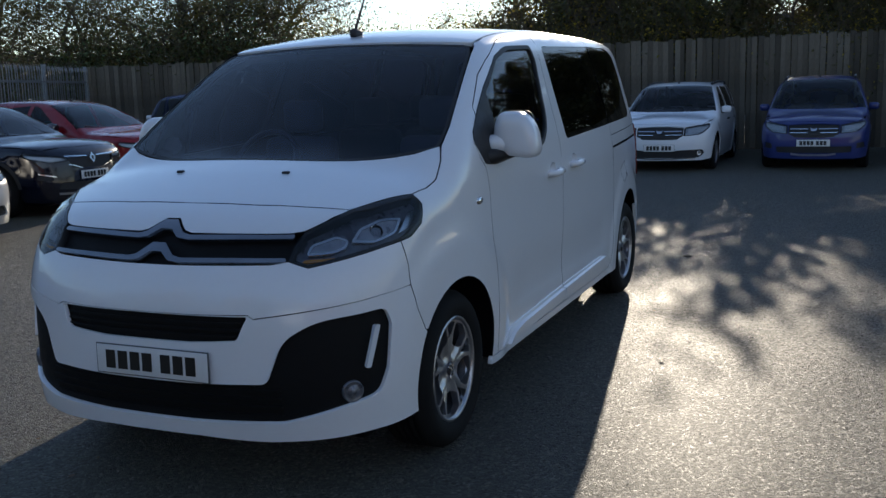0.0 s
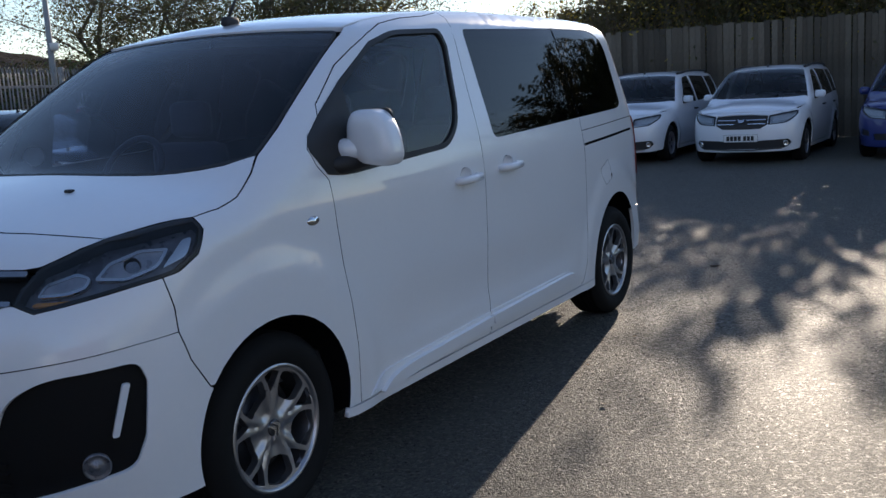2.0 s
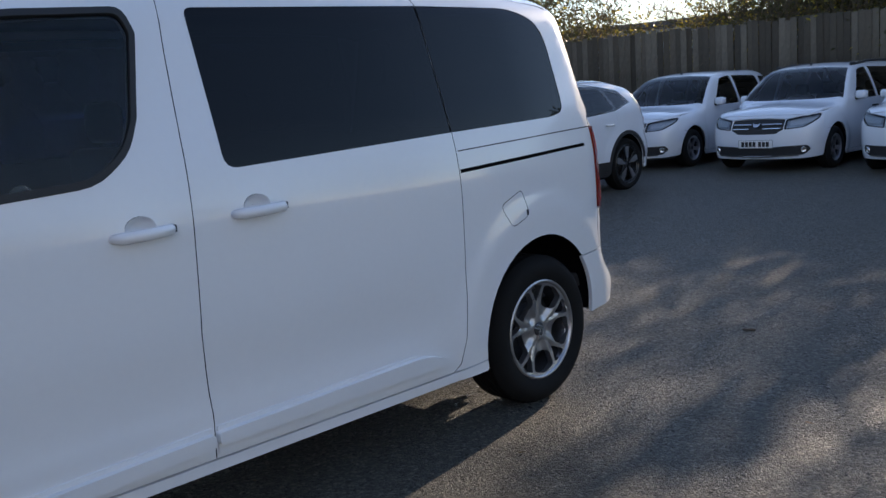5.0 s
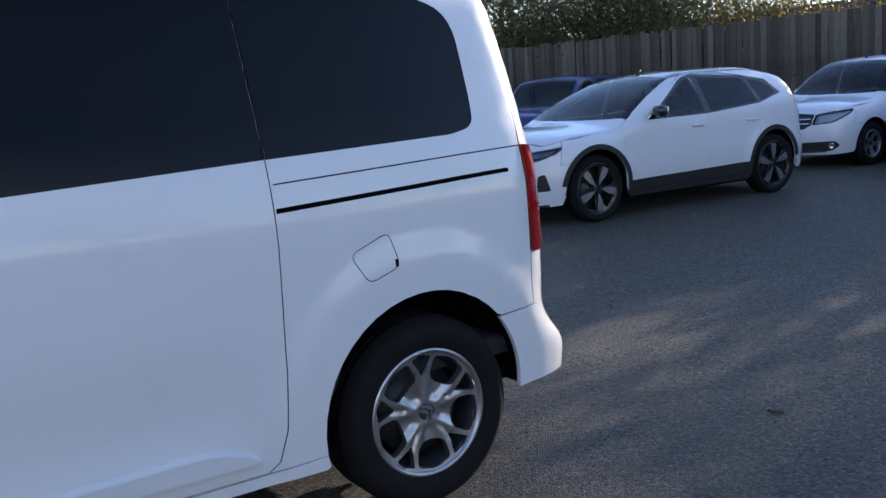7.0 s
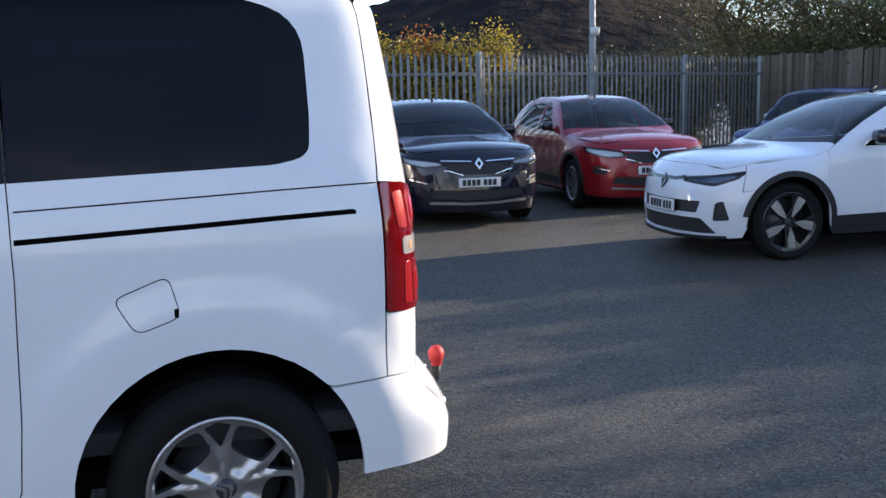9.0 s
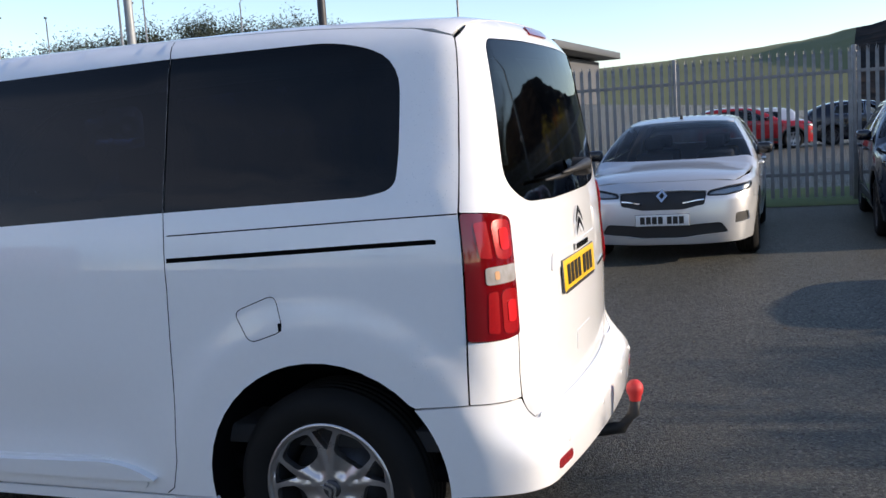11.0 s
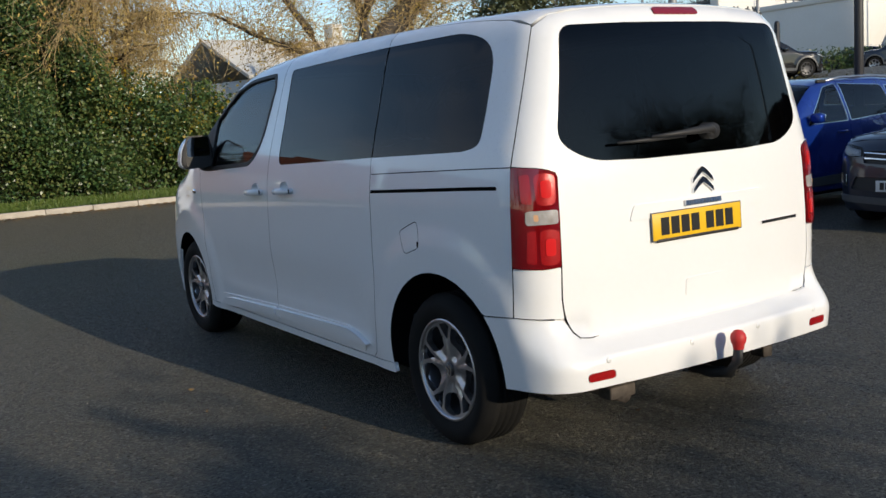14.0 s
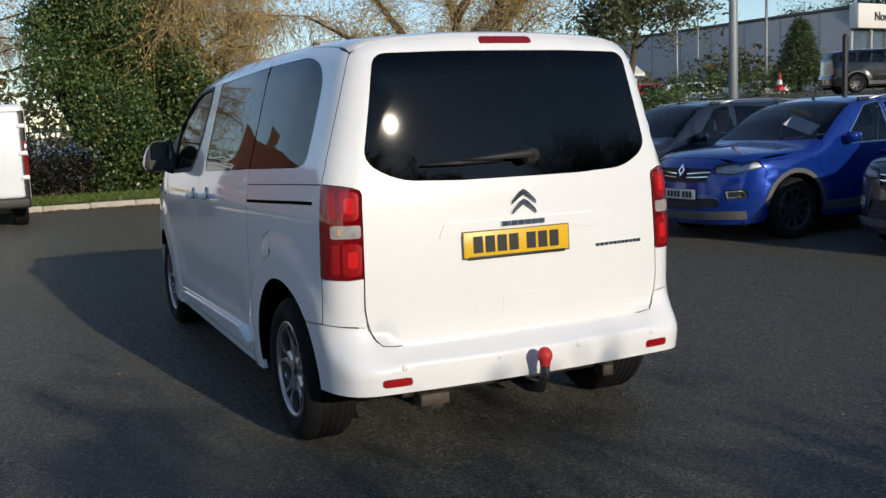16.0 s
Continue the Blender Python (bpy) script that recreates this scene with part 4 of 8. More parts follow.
# rear wiper
tube("wiper_arm", [(-0.03, 3.975, 1.30), (-0.01, 3.985, 1.312), (0.15, 3.975, 1.302), (0.30, 3.962, 1.296)], [0.022, 0.02, 0.011, 0.006], TRIM, van)
tube("wiper_blade", [(0.10, 3.952, 1.287), (0.30, 3.950, 1.285), (0.46, 3.938, 1.283)], [0.006, 0.009, 0.005], TRIM, van, 6)
lathe("wiper_pivot", [(0.001, 0.0), (0.03, 0.002), (0.034, -0.012), (0.034, -0.06)], TRIM, van, 20, "y", (-0.03, 3.99, 1.30))
# rear bumper
bump_top = [*van3((0.906, 3.782, 0.630)), V.re(0.79, 0.622), (*V.re(0.733, 0.617), 0.012), (*V.re(0.726, 0.607), 0.02), (*V.re(0.6935, 0.528), 0.06), V.re(0.3, 0.522)]
bump_low = [V.re(0.3, 0.352), V.re(0.6, 0.349), V.re(0.8, 0.346), *van3((0.9, 3.78, 0.336)), *side((3.70, 0.330)), *side(*arch(3.275, 0.412, -3.5, 40)), *side((3.60, 0.618))]
refl = rounded([V.re(0.712, 0.379), V.re(0.714, 0.413), V.re(0.592, 0.415), V.re(0.588, 0.381)], 0.01, 3)
refl_r = [(2 * end - a, b) for a, b in refl]
panel("rear_bumper", WHITE, van, skin(V, V.wall, rounded(V.both([*bump_top[::-1], *bump_low[::-1]], True), 0.003, 3), [refl, refl_r], cell=0.02))
pair("rear_reflector", REDBOWL, van, skin(V, V.wall, refl, off=0.002, gap=0.001, cell=0.03, skirt=0.01))
for x in (0.2, 0.62):
    for sgn in (1, -1):
        p, n = V.spot(V.re(x, 0.455))
        lathe("parking_sensor", [(0.001, 0.0015), (0.011, 0.0015), (0.0125, -0.004)], WHITE, van, 16, "y", (sgn * p.x, p.y, p.z))
fill = [V.re(0.61, 0.49), V.re(0.77, 0.56), V.re(0.77, 0.655), V.re(0.67, 0.66), V.re(0.61, 0.56)]
pair("bumper_step", WHITE, van, skin(V, V.wall, fill, off=-0.02, gap=0, cell=0.02, skirt=0))
panel("bumper_step", WHITE, van, skin(V, V.wall, V.both([V.re(0.2, 0.556), V.re(0.69, 0.56), V.re(0.69, 0.492), V.re(0.2, 0.488)], True), off=-0.007, gap=0, cell=0.012, skirt=0))
# tow bar
tube("tow_neck", [(0.02, 3.80, 0.30), (0.02, 3.98, 0.285), (0.02, 4.08, 0.30), (0.022, 4.125, 0.36), (0.024, 4.133, 0.42)], [0.028, 0.026, 0.024, 0.022, 0.02], TRIM, van, 12)
lathe("tow_ball_cover", [(0.001, 0.035), (0.018, 0.030), (0.030, 0.015), (0.033, 0.0), (0.030, -0.017), (0.024, -0.029), (0.022, -0.046)], REDPLASTIC, van, 20, "z", (0.024, 4.133, 0.456), "faded red plastic ball cover")
tube("tow_beam", [(-0.55, 3.78, 0.29), (0.55, 3.78, 0.29)], 0.03, STEEL, van, 8)
tube("exhaust", [(0.42, 3.4, 0.24), (0.42, 3.88, 0.245)], 0.032, STEEL, van, 12)
bevelled("tow_bracket", 0.36, 0.50, 3.80, 3.88, 0.235, 0.29, 0.008, STEEL, van)
bevelled("tow_bracket", -0.50, -0.44, 3.80, 3.88, 0.235, 0.29, 0.008, STEEL, van)

# nose
lamp_low = van3((0.557, -0.718, 0.912), (0.635, -0.71, 0.889), (0.789, -0.58, 0.926), (0.845, -0.49, 0.945), (0.885, -0.43, 0.955))
lamp_inner = van3((0.557, -0.718, 0.912), (0.56, -0.69, 0.955), (0.575, -0.62, 1.01), (0.65, -0.534, 1.053), (0.69, -0.47, 1.08))
headlamp = [*lamp_low, *lamp_side[::-1], *lamp_top_edge[1:-1], *lamp_inner[::-1][:-1]]
pair("headlamp", LAMPWELL, van, skin(V, V.wall, headlamp, off=-0.035, gap=0.004, cell=0.05, skirt=0), "dark headlamp bowl under a clear cover")
pair("headlamp_cover", LAMPGLASS, van, skin(V, V.wall, headlamp, off=0.001, gap=0.002, cell=0.05, skirt=0.0))
pair("headlamp_rim", TRIM, van, skin(V, V.wall, headlamp, [shrunk(headlamp, 0.013)], off=-0.001, gap=0.002, cell=0.04, skirt=0.035))
for pts, mat, nm, o in (([(0.61, 0.935), (0.615, 0.972), (0.69, 1.0), (0.735, 0.985), (0.74, 0.955), (0.70, 0.94)], VANBOWL, "lamp_bowl", -0.02), ([(0.745, 0.975), (0.752, 1.02), (0.80, 1.05), (0.86, 1.045), (0.865, 0.99), (0.82, 0.965)], VANBOWL, "lamp_bowl", -0.022),
                        ([(0.872, 0.985), (0.868, 1.065), (0.88, 1.07), (0.897, 1.01)], CHROME, "lamp_reflector", -0.018), ([(0.60, 0.915), (0.61, 0.926), (0.72, 0.928), (0.73, 0.92)], AMBER, "indicator_strip", -0.022)):
    pair(nm, mat, van, skin(V, V.wall, rounded([V.fr(*q) for q in pts], 0.014, 4), off=o, gap=0, cell=0.04, skirt=0.012))
for rim_pts in ([(0.61, 0.935), (0.615, 0.972), (0.69, 1.0), (0.735, 0.985), (0.74, 0.955), (0.70, 0.94)], [(0.745, 0.975), (0.752, 1.02), (0.80, 1.05), (0.86, 1.045), (0.865, 0.99), (0.82, 0.965)]):
    rim_out = rounded([V.fr(*q) for q in rim_pts], 0.014, 4)
    pair("lamp_rim", CHROME, van, skin(V, V.wall, rim_out, [shrunk(rim_out, 0.010)], off=-0.014, gap=0, cell=0.04, skirt=0.012))
for sgn in (1, -1):
    p, n = V.spot(V.fr(0.81, 1.012))
    d = Vector((sgn * n.x, n.y, n.z))
    c = lathe("projector_lens", [(0.001, 0.012), (0.016, 0.008), (0.026, -0.004), (0.030, -0.01), (0.030, -0.02)], LAMPGLASS, van, 20, "y")
    c.matrix_basis = facing(Vector((sgn * p.x, p.y, p.z)) - d * 0.018, -d)
upper = [*nose_edge[::-1], *[q for q in lamp_inner[::-1][1:3]], V.fr(0.53, 1.003), V.fr(0.12, 1.002), V.fr(0.088, 1.010), V.fr(0.03, 1.048)]
panel("nose_panel", WHITE, van, skin(V, V.wall, V.both([*upper[1:]][::1]), cell=0.05))
grille_half = [V.fr(0.03, 1.050), V.fr(0.088, 1.012), V.fr(0.12, 1.004), V.fr(0.53, 1.005), lamp_inner[2], lamp_inner[1], lamp_inner[0], V.fr(0.5, 0.905), V.fr(0.1, 0.897)]
panel("upper_grille", MESH, van, skin(V, V.wall, V.both(grille_half), off=-0.03, gap=0, cell=0.05, skirt=0))
for z, zz in ((0.995, 1.0), (0.918, 0.923)):
    up = 0.048
    half = [(0.0, z + up + 0.012), (0.03, z + up), (0.085, z + 0.008), (0.12, z), (0.34, z + 0.004), (0.548, z + 0.004), (0.552, z - 0.009), (0.34, z - 0.011), (0.12, z - 0.016), (0.07, z - 0.010), (0.025, z + up - 0.03), (0.0, z + up - 0.02)]
    panel("chrome_bar", DARKCHROME, van, skin(V, V.wall, rounded(V.both([V.fr(*q) for q in half[1:-1]]), 0.004, 3), off=0.004, gap=0, cell=0.025, skirt=0.03), "chrome bar rising to a pointed badge")
seam = [*van3((0.909, -0.413, 0.784)), *van3((0.858, -0.545, 0.773)), V.fr(0.68, 0.742), V.fr(0.462, 0.712), V.fr(0.44, 0.725), V.fr(0.2, 0.722)]
up_half = [V.fr(0.1, 0.895), V.fr(0.5, 0.902), *lamp_low, *wing_seam[1:3], *seam[1:]]
panel("bumper_upper", WHITE, van, skin(V, V.wall, V.both(up_half), cell=0.05))
mask_half = [V.fr(0.2, 0.462), (*V.fr(0.505, 0.468), 0.02), (*V.fr(0.565, 0.632), 0.05), (*V.fr(0.68, 0.70), 0.08), (*V.fr(0.862, 0.722), 0.03), V.fr(0.874, 0.66), V.fr(0.868, 0.49), (*V.fr(0.845, 0.40), 0.03), (*V.fr(0.737, 0.366), 0.05), V.fr(0.55, 0.318), V.fr(0.2, 0.312)]
mask = rounded(V.both(mask_half), 0.01, 5)
low_grille = rounded(V.both([V.fr(0.2, 0.722), V.fr(0.445, 0.722), (*V.fr(0.402, 0.628), 0.02), V.fr(0.2, 0.615)]), 0.008, 4)
low_half = [V.fr(0.2, 0.7225), V.fr(0.44, 0.7245), V.fr(0.462, 0.711), *seam[2:0:-1], *wing_seam[2:], *side(*arch(0.0, 0.371, 145, 196, 0.364)), *van3((0.925, -0.40, 0.26)), V.fr(0.80, 0.252), (*V.fr(0.5, 0.238), 0.0), V.fr(0.2, 0.25)]
panel("bumper_lower", WHITE, van, skin(V, V.wall, V.both(low_half), [mask, shrunk(low_grille, 0.004)], cell=0.045))
panel("grille_mask", MESH, van, skin(V, V.wall, mask, off=-0.02, gap=-0.004, cell=0.05, skirt=0))
panel("lower_grille", MESH, van, skin(V, V.wall, low_grille, off=-0.03, gap=-0.004, cell=0.05, skirt=0))
for z in (0.645, 0.668, 0.692):
    panel("grille_slat", MESH, van, skin(V, V.wall, V.both([V.fr(0.2, z + 0.004), V.fr(0.41, z + 0.004), V.fr(0.41, z - 0.004), V.fr(0.2, z - 0.004)]), off=-0.012, gap=0, cell=0.06, skirt=0.015))
for z in (0.345, 0.378, 0.411, 0.442):
    panel("grille_slat", MESH, van, skin(V, V.wall, V.both([V.fr(0.2, z + 0.004), V.fr(0.55, z + 0.004), V.fr(0.55, z - 0.004), V.fr(0.2, z - 0.004)]), off=-0.010, gap=0, cell=0.06, skirt=0.01))
pair("daytime_lamp", CLEARLENS, van, skin(V, V.wall, rounded([V.fr(0.840, 0.662), V.fr(0.851, 0.662), V.fr(0.827, 0.505), V.fr(0.816, 0.505)], 0.005, 3), off=0.0, gap=0, cell=0.03, skirt=0.02), "narrow vertical daytime lamp")
for sgn in (1, -1):
    p, n = V.spot(V.fr(0.782, 0.42))
    d = Vector((sgn * n.x, n.y, n.z))
    c = lathe("fog_lamp", [(0.001, 0.012), (0.022, 0.008), (0.034, -0.004), (0.037, 0.004), (0.042, 0.0), (0.042, -0.03)], LAMPWELL, van, 24, "y")
    c.matrix_basis = facing(Vector((sgn * p.x, p.y, p.z)) - d * 0.012, -d)
p, n = V.spot(V.fr(0.02, 0.53))
number_plate(van, facing(Vector((0.035, p.y - 0.008, 0.53)), Vector((0, -1, 0.02))))
for x in (0.27, -0.27):
    q = V.roof([(x, -0.25)])[0]
    bevelled("washer_jet", -0.016, 0.016, -0.012, 0.012, -0.004, 0.008, 0.005, TRIM, van, Matrix.Translation(q))
# aerial, side lamps, handles, mirrors
q = V.roof([(0.0, 0.93)])[0]
bevelled("aerial_foot", -0.02, 0.02, -0.05, 0.045, -0.01, 0.035, 0.014, TRIM, van, Matrix.Translation(q))
tube("aerial", [tuple(q + np.array([0, -0.01, 0.03])), tuple(q + np.array([0.0, 0.13, 0.235]))], [0.008, 0.0045], TRIM, van, 8)
for sgn in (1, -1):
    p, n = V.spot(V.sd(0.23, 1.034))
    c = lathe("side_repeater", [(0.001, 0.008), (0.018, 0.006), (0.024, 0.0), (0.024, -0.01)], CHROME, van, 20, "x", (0, 0, 0))
    c.matrix_basis = Matrix.Translation((sgn * p.x, p.y, p.z)) @ Matrix.Diagonal((sgn, 1.45, 0.75, 1))
    for y, z in ((1.352, 1.060), (1.775, 1.078)):
        p, n = V.spot(V.sd(y, z))
        x = sgn * p.x
        tube("door_handle", [(x - sgn * 0.01, y - 0.10, z - 0.004), (x + sgn * 0.028, y - 0.075, z - 0.002), (x + sgn * 0.036, y, z), (x + sgn * 0.03, y + 0.075, z + 0.003), (x - sgn * 0.01, y + 0.105, z + 0.004)], [0.014, 0.018, 0.0185, 0.018, 0.014], WHITE, van, 12)
        bowl = lathe("handle_cup", [(0.052, 0.0), (0.050, -0.004), (0.040, -0.018), (0.022, -0.026), (0.001, -0.028)], WHITE, van, 32, "x", (0, 0, 0))
        bowl.matrix_basis = Matrix.Translation((sgn * p.x, y - 0.005, z + 0.016)) @ Matrix.Diagonal((sgn, 1.0, 0.72, 1))
        bevelled("handle_gap", -0.004, 0.004, -0.006, 0.006, -0.012, 0.012, 0.003, TRIM, van, Matrix.Translation((sgn * (p.x + 0.018), y + 0.098, z + 0.004)))


def mirror_head(sgn):
    """A rounded mirror head, its glass facing aft, on a black foot."""
    bm = bmesh.new()
    bmesh.ops.create_uvsphere(bm, u_segments=32, v_segments=18, radius=1)
    for v in bm.verts:
        q = v.co / (abs(v.co.x) ** 4.2 + abs(v.co.y) ** 4.2 + abs(v.co.z) ** 4.2) ** (1 / 4.2)
        wide = 0.098 * (1.0 - 0.20 * q.z - 0.10 * q.z * q.z)
        v.co = Vector((q.x * wide + 0.012 * (1 - q.z * q.z) * (q.x > 0) - 0.012 * q.z, q.y * 0.072, q.z * 0.104 - 0.012 * q.x * (q.z < 0)))
        if v.co.y > 0.03:
            v.co.y = 0.03 + (v.co.y - 0.03) * 0.3
        v.co.y -= 0.06 * v.co.x
    bm.transform(Matrix.Translation((1.012, 0.545, 1.308)))
    me = bpy.data.meshes.new("mirror_housing")
    if sgn < 0:
        bm.transform(Matrix.Diagonal((-1, 1, 1, 1)))
        bmesh.ops.reverse_faces(bm, faces=bm.faces[:])
    bm.to_mesh(me)
    bm.free()
    me.polygons.foreach_set("use_smooth", [True] * len(me.polygons))
    me.materials.append(WHITE)
    me.materials.append(TRIM)
    for f in me.polygons:
        f.material_index = int(f.center.y > 0.572)
    h = new("mirror_housing", me)
    h.parent = van
    def to(q):
        return np.stack([sgn * (1.012 + q[:, 0]), 0.588 - 0.0 * q[:, 0] + q[:, 2] - 0.06 * q[:, 0], 1.308 + q[:, 1]], -1)
    v, f = slab(rounded([(-0.085, -0.10), (-0.08, 0.105), (0.06, 0.105), (0.082, 0.06), (0.085, -0.09), (0.05, -0.108)], 0.03, 5), [], 0.012, 0.06, to)
    linked("mirror_back", v, f, TRIM, h, smooth=False)
    v, f = slab(rounded([(-0.075, -0.03), (-0.07, 0.095), (0.055, 0.095), (0.074, 0.055), (0.076, -0.03)], 0.02, 5), [], 0.004, 0.06, lambda q: to(q) + np.array([0, 0.003, 0]))
    linked("mirror_pane", v, f, MIRROR, h, smooth=False)
    tube("mirror_arm", [(sgn * 0.88, 0.475, 1.262), (sgn * 0.93, 0.50, 1.262), (sgn * 0.98, 0.53, 1.265)], [0.046, 0.046, 0.048], WHITE, h, 12)
    tube("mirror_foot", [(sgn * 0.885, 0.40, 1.205), (sgn * 0.935, 0.46, 1.212), (sgn * 0.985, 0.54, 1.215)], [0.045, 0.034, 0.02], TRIM, h, 10)


mirror_head(1)
mirror_head(-1)
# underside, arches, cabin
# underside and arch liners in void black, the shade below included in their colour
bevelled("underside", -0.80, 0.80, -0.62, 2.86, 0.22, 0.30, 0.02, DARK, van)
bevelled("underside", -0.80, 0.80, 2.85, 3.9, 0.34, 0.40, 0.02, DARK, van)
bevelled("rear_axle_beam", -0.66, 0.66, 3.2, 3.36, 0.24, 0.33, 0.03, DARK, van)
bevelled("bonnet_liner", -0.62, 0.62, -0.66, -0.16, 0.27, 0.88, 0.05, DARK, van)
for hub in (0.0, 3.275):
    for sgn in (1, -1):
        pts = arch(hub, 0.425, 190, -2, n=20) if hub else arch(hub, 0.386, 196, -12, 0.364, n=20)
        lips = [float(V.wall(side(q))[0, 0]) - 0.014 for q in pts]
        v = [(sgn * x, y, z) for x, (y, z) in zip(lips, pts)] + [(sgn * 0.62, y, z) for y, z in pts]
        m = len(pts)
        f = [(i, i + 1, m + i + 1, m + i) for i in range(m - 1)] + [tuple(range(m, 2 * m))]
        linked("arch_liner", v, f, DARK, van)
door_in = side((0.45, 0.86), (0.45, 1.165), (0.60, 1.51), (0.861, 1.69), (1.06, 1.755), (1.45, 1.775), (2.70, 1.80), (3.55, 1.795), (3.70, 1.45), (3.70, 0.86))
glass_in = rounded(side((0.58, 1.205), (0.58, 1.495), (0.861, 1.655), (1.061, 1.705, 0.05), (1.435, 1.72, 0.03), (1.455, 1.66), (1.39, 1.40), (1.34, 1.31, 0.05), (1.23, 1.237, 0.05)), 0.012, 4)
pair("side_lining", CABIN, van, skin(V, V.wall, door_in, [glass_in, cup_at(1.352, 1.060), cup_at(1.775, 1.078), shrunk(win2_hole, 0.012), shrunk(win3, 0.012)], off=-0.032, gap=0, cell=0.09, skirt=0))
panel("roof_lining", CABIN, van, skin(V, V.roof, [(-0.70, 0.86), (0.70, 0.86), (0.70, 3.70), (-0.70, 3.70)], off=-0.035, gap=0, cell=0.15, skirt=0))
panel("tailgate_lining", CABIN, van, skin(V, V.wall, shrunk(gate, -0.02), [shrunk(rear_glass, 0.02)], off=-0.03, gap=0, cell=0.09, skirt=0))
bevelled("cabin_floor", -0.82, 0.82, 0.1, 3.8, 0.45, 0.52, 0.01, CABIN, van)
bevelled("dashboard", -0.78, 0.78, -0.02, 0.42, 0.80, 1.19, 0.05, CABIN, van)
tube("steering_wheel", [(-0.40 + 0.18 * math.cos(a), 0.62 + 0.09 * math.sin(a), 1.16 + 0.16 * math.sin(a)) for a in np.linspace(0, 2 * math.pi, 25)], 0.016, TRIM, van, 8)
for y in (0.95, 1.9, 2.75):
    for x in (-0.48, 0.0, 0.48) if y > 1 else (-0.42, 0.42):
        bevelled("seat_back", x - 0.22, x + 0.22, y, y + 0.13, 0.62, 1.28, 0.05, CABIN, van, Matrix.Translation((0, 0, 0)))
        bevelled("headrest", x - 0.12, x + 0.12, y + 0.05, y + 0.14, 1.30, 1.48, 0.04, CABIN, van)
        bevelled("seat_base", x - 0.22, x + 0.22, y - 0.45, y + 0.05, 0.52, 0.76, 0.05, CABIN, van)
four_wheels(van, (0.0, 3.275), 0.905, 0.338, 0.226, 0.215, "van", ALLOY, spin=4, cap=lambda w: chevrons(None, pose(0, 0, 0, -65) @ facing(Vector((-0.0165, 0, 0.008)), Vector((1, 0, 0))), 0.031, 0.034, 0.005, "hub_chevron", CHROME, w))

# dried rain drops on the rear pillar and beside the tail lamp
wet = []
for i in range(240):
    y, z = random.uniform(3.60, 3.755), random.uniform(1.24, 1.72)
    wet.append((y, z))
for i in range(40):
    wet.append((random.uniform(3.60, 3.70), random.uniform(0.70, 0.86)))
drop_v, drop_f = [], []
for y, z in wet:
    p, n = V.spot(V.sd(y, z))
    u = n.cross(Vector((0, 0, 1))).normalized()
    w_ = n.cross(u)
    r_ = random.uniform(0.0009, 0.0020)
    k = len(drop_v)
    drop_v += [p + n * r_ * 0.5] + [p + (u * math.cos(a) + w_ * math.sin(a) * 1.2) * r_ for a in np.linspace(0, 2 * math.pi, 7)[:-1]]
    drop_f += [(k, k + 1 + i, k + 1 + (i + 1) % 6) for i in range(6)]
linked("water_drops", [tuple(q) for q in drop_v], drop_f, CLEARLENS, van)["kind"] = "stuff"
# ---- the parked cars ----
def diamond(parent, m, w, h, t, mat):
    """A plain hollow lozenge badge."""
    v, f = slab([(0, -h), (w, 0), (0, h), (-w, 0)], [[(0, -h * 0.5), (w * 0.5, 0), (0, h * 0.5), (-w * 0.5, 0)]], t, 0.05, lambda q: np.array([m @ Vector((a, -c - t, b)) for a, b, c in q]))
    linked("badge", v, f, mat, parent, smooth=False)


def cup_badge(parent, m, w, mat):
    v, f = slab(rounded([(-w, w * 0.6), (-w * 0.8, -w * 0.5), (-w * 0.4, -w * 0.8), (w * 0.4, -w * 0.8), (w * 0.8, -w * 0.5), (w, w * 0.6), (w * 0.5, w * 0.1), (-w * 0.5, w * 0.1)], 0.006, 3), [], 0.008, 0.05, lambda q: np.array([m @ Vector((a, -c - 0.008, b)) for a, b, c in q]))
    linked("badge", v, f, mat, parent, smooth=False)


LAMPSILVER = surface("lamp_silvering", (0.80, 0.81, 0.83), (0.9, 0.9, 0.91), 0.4, 0.5, metal=0.5, scale=30, fine=90)
LAMPBOWL = surface("headlamp_reflector", (0.42, 0.43, 0.45), (0.72, 0.73, 0.75), 0.25, 0.4, metal=0.6, scale=14, fine=60)


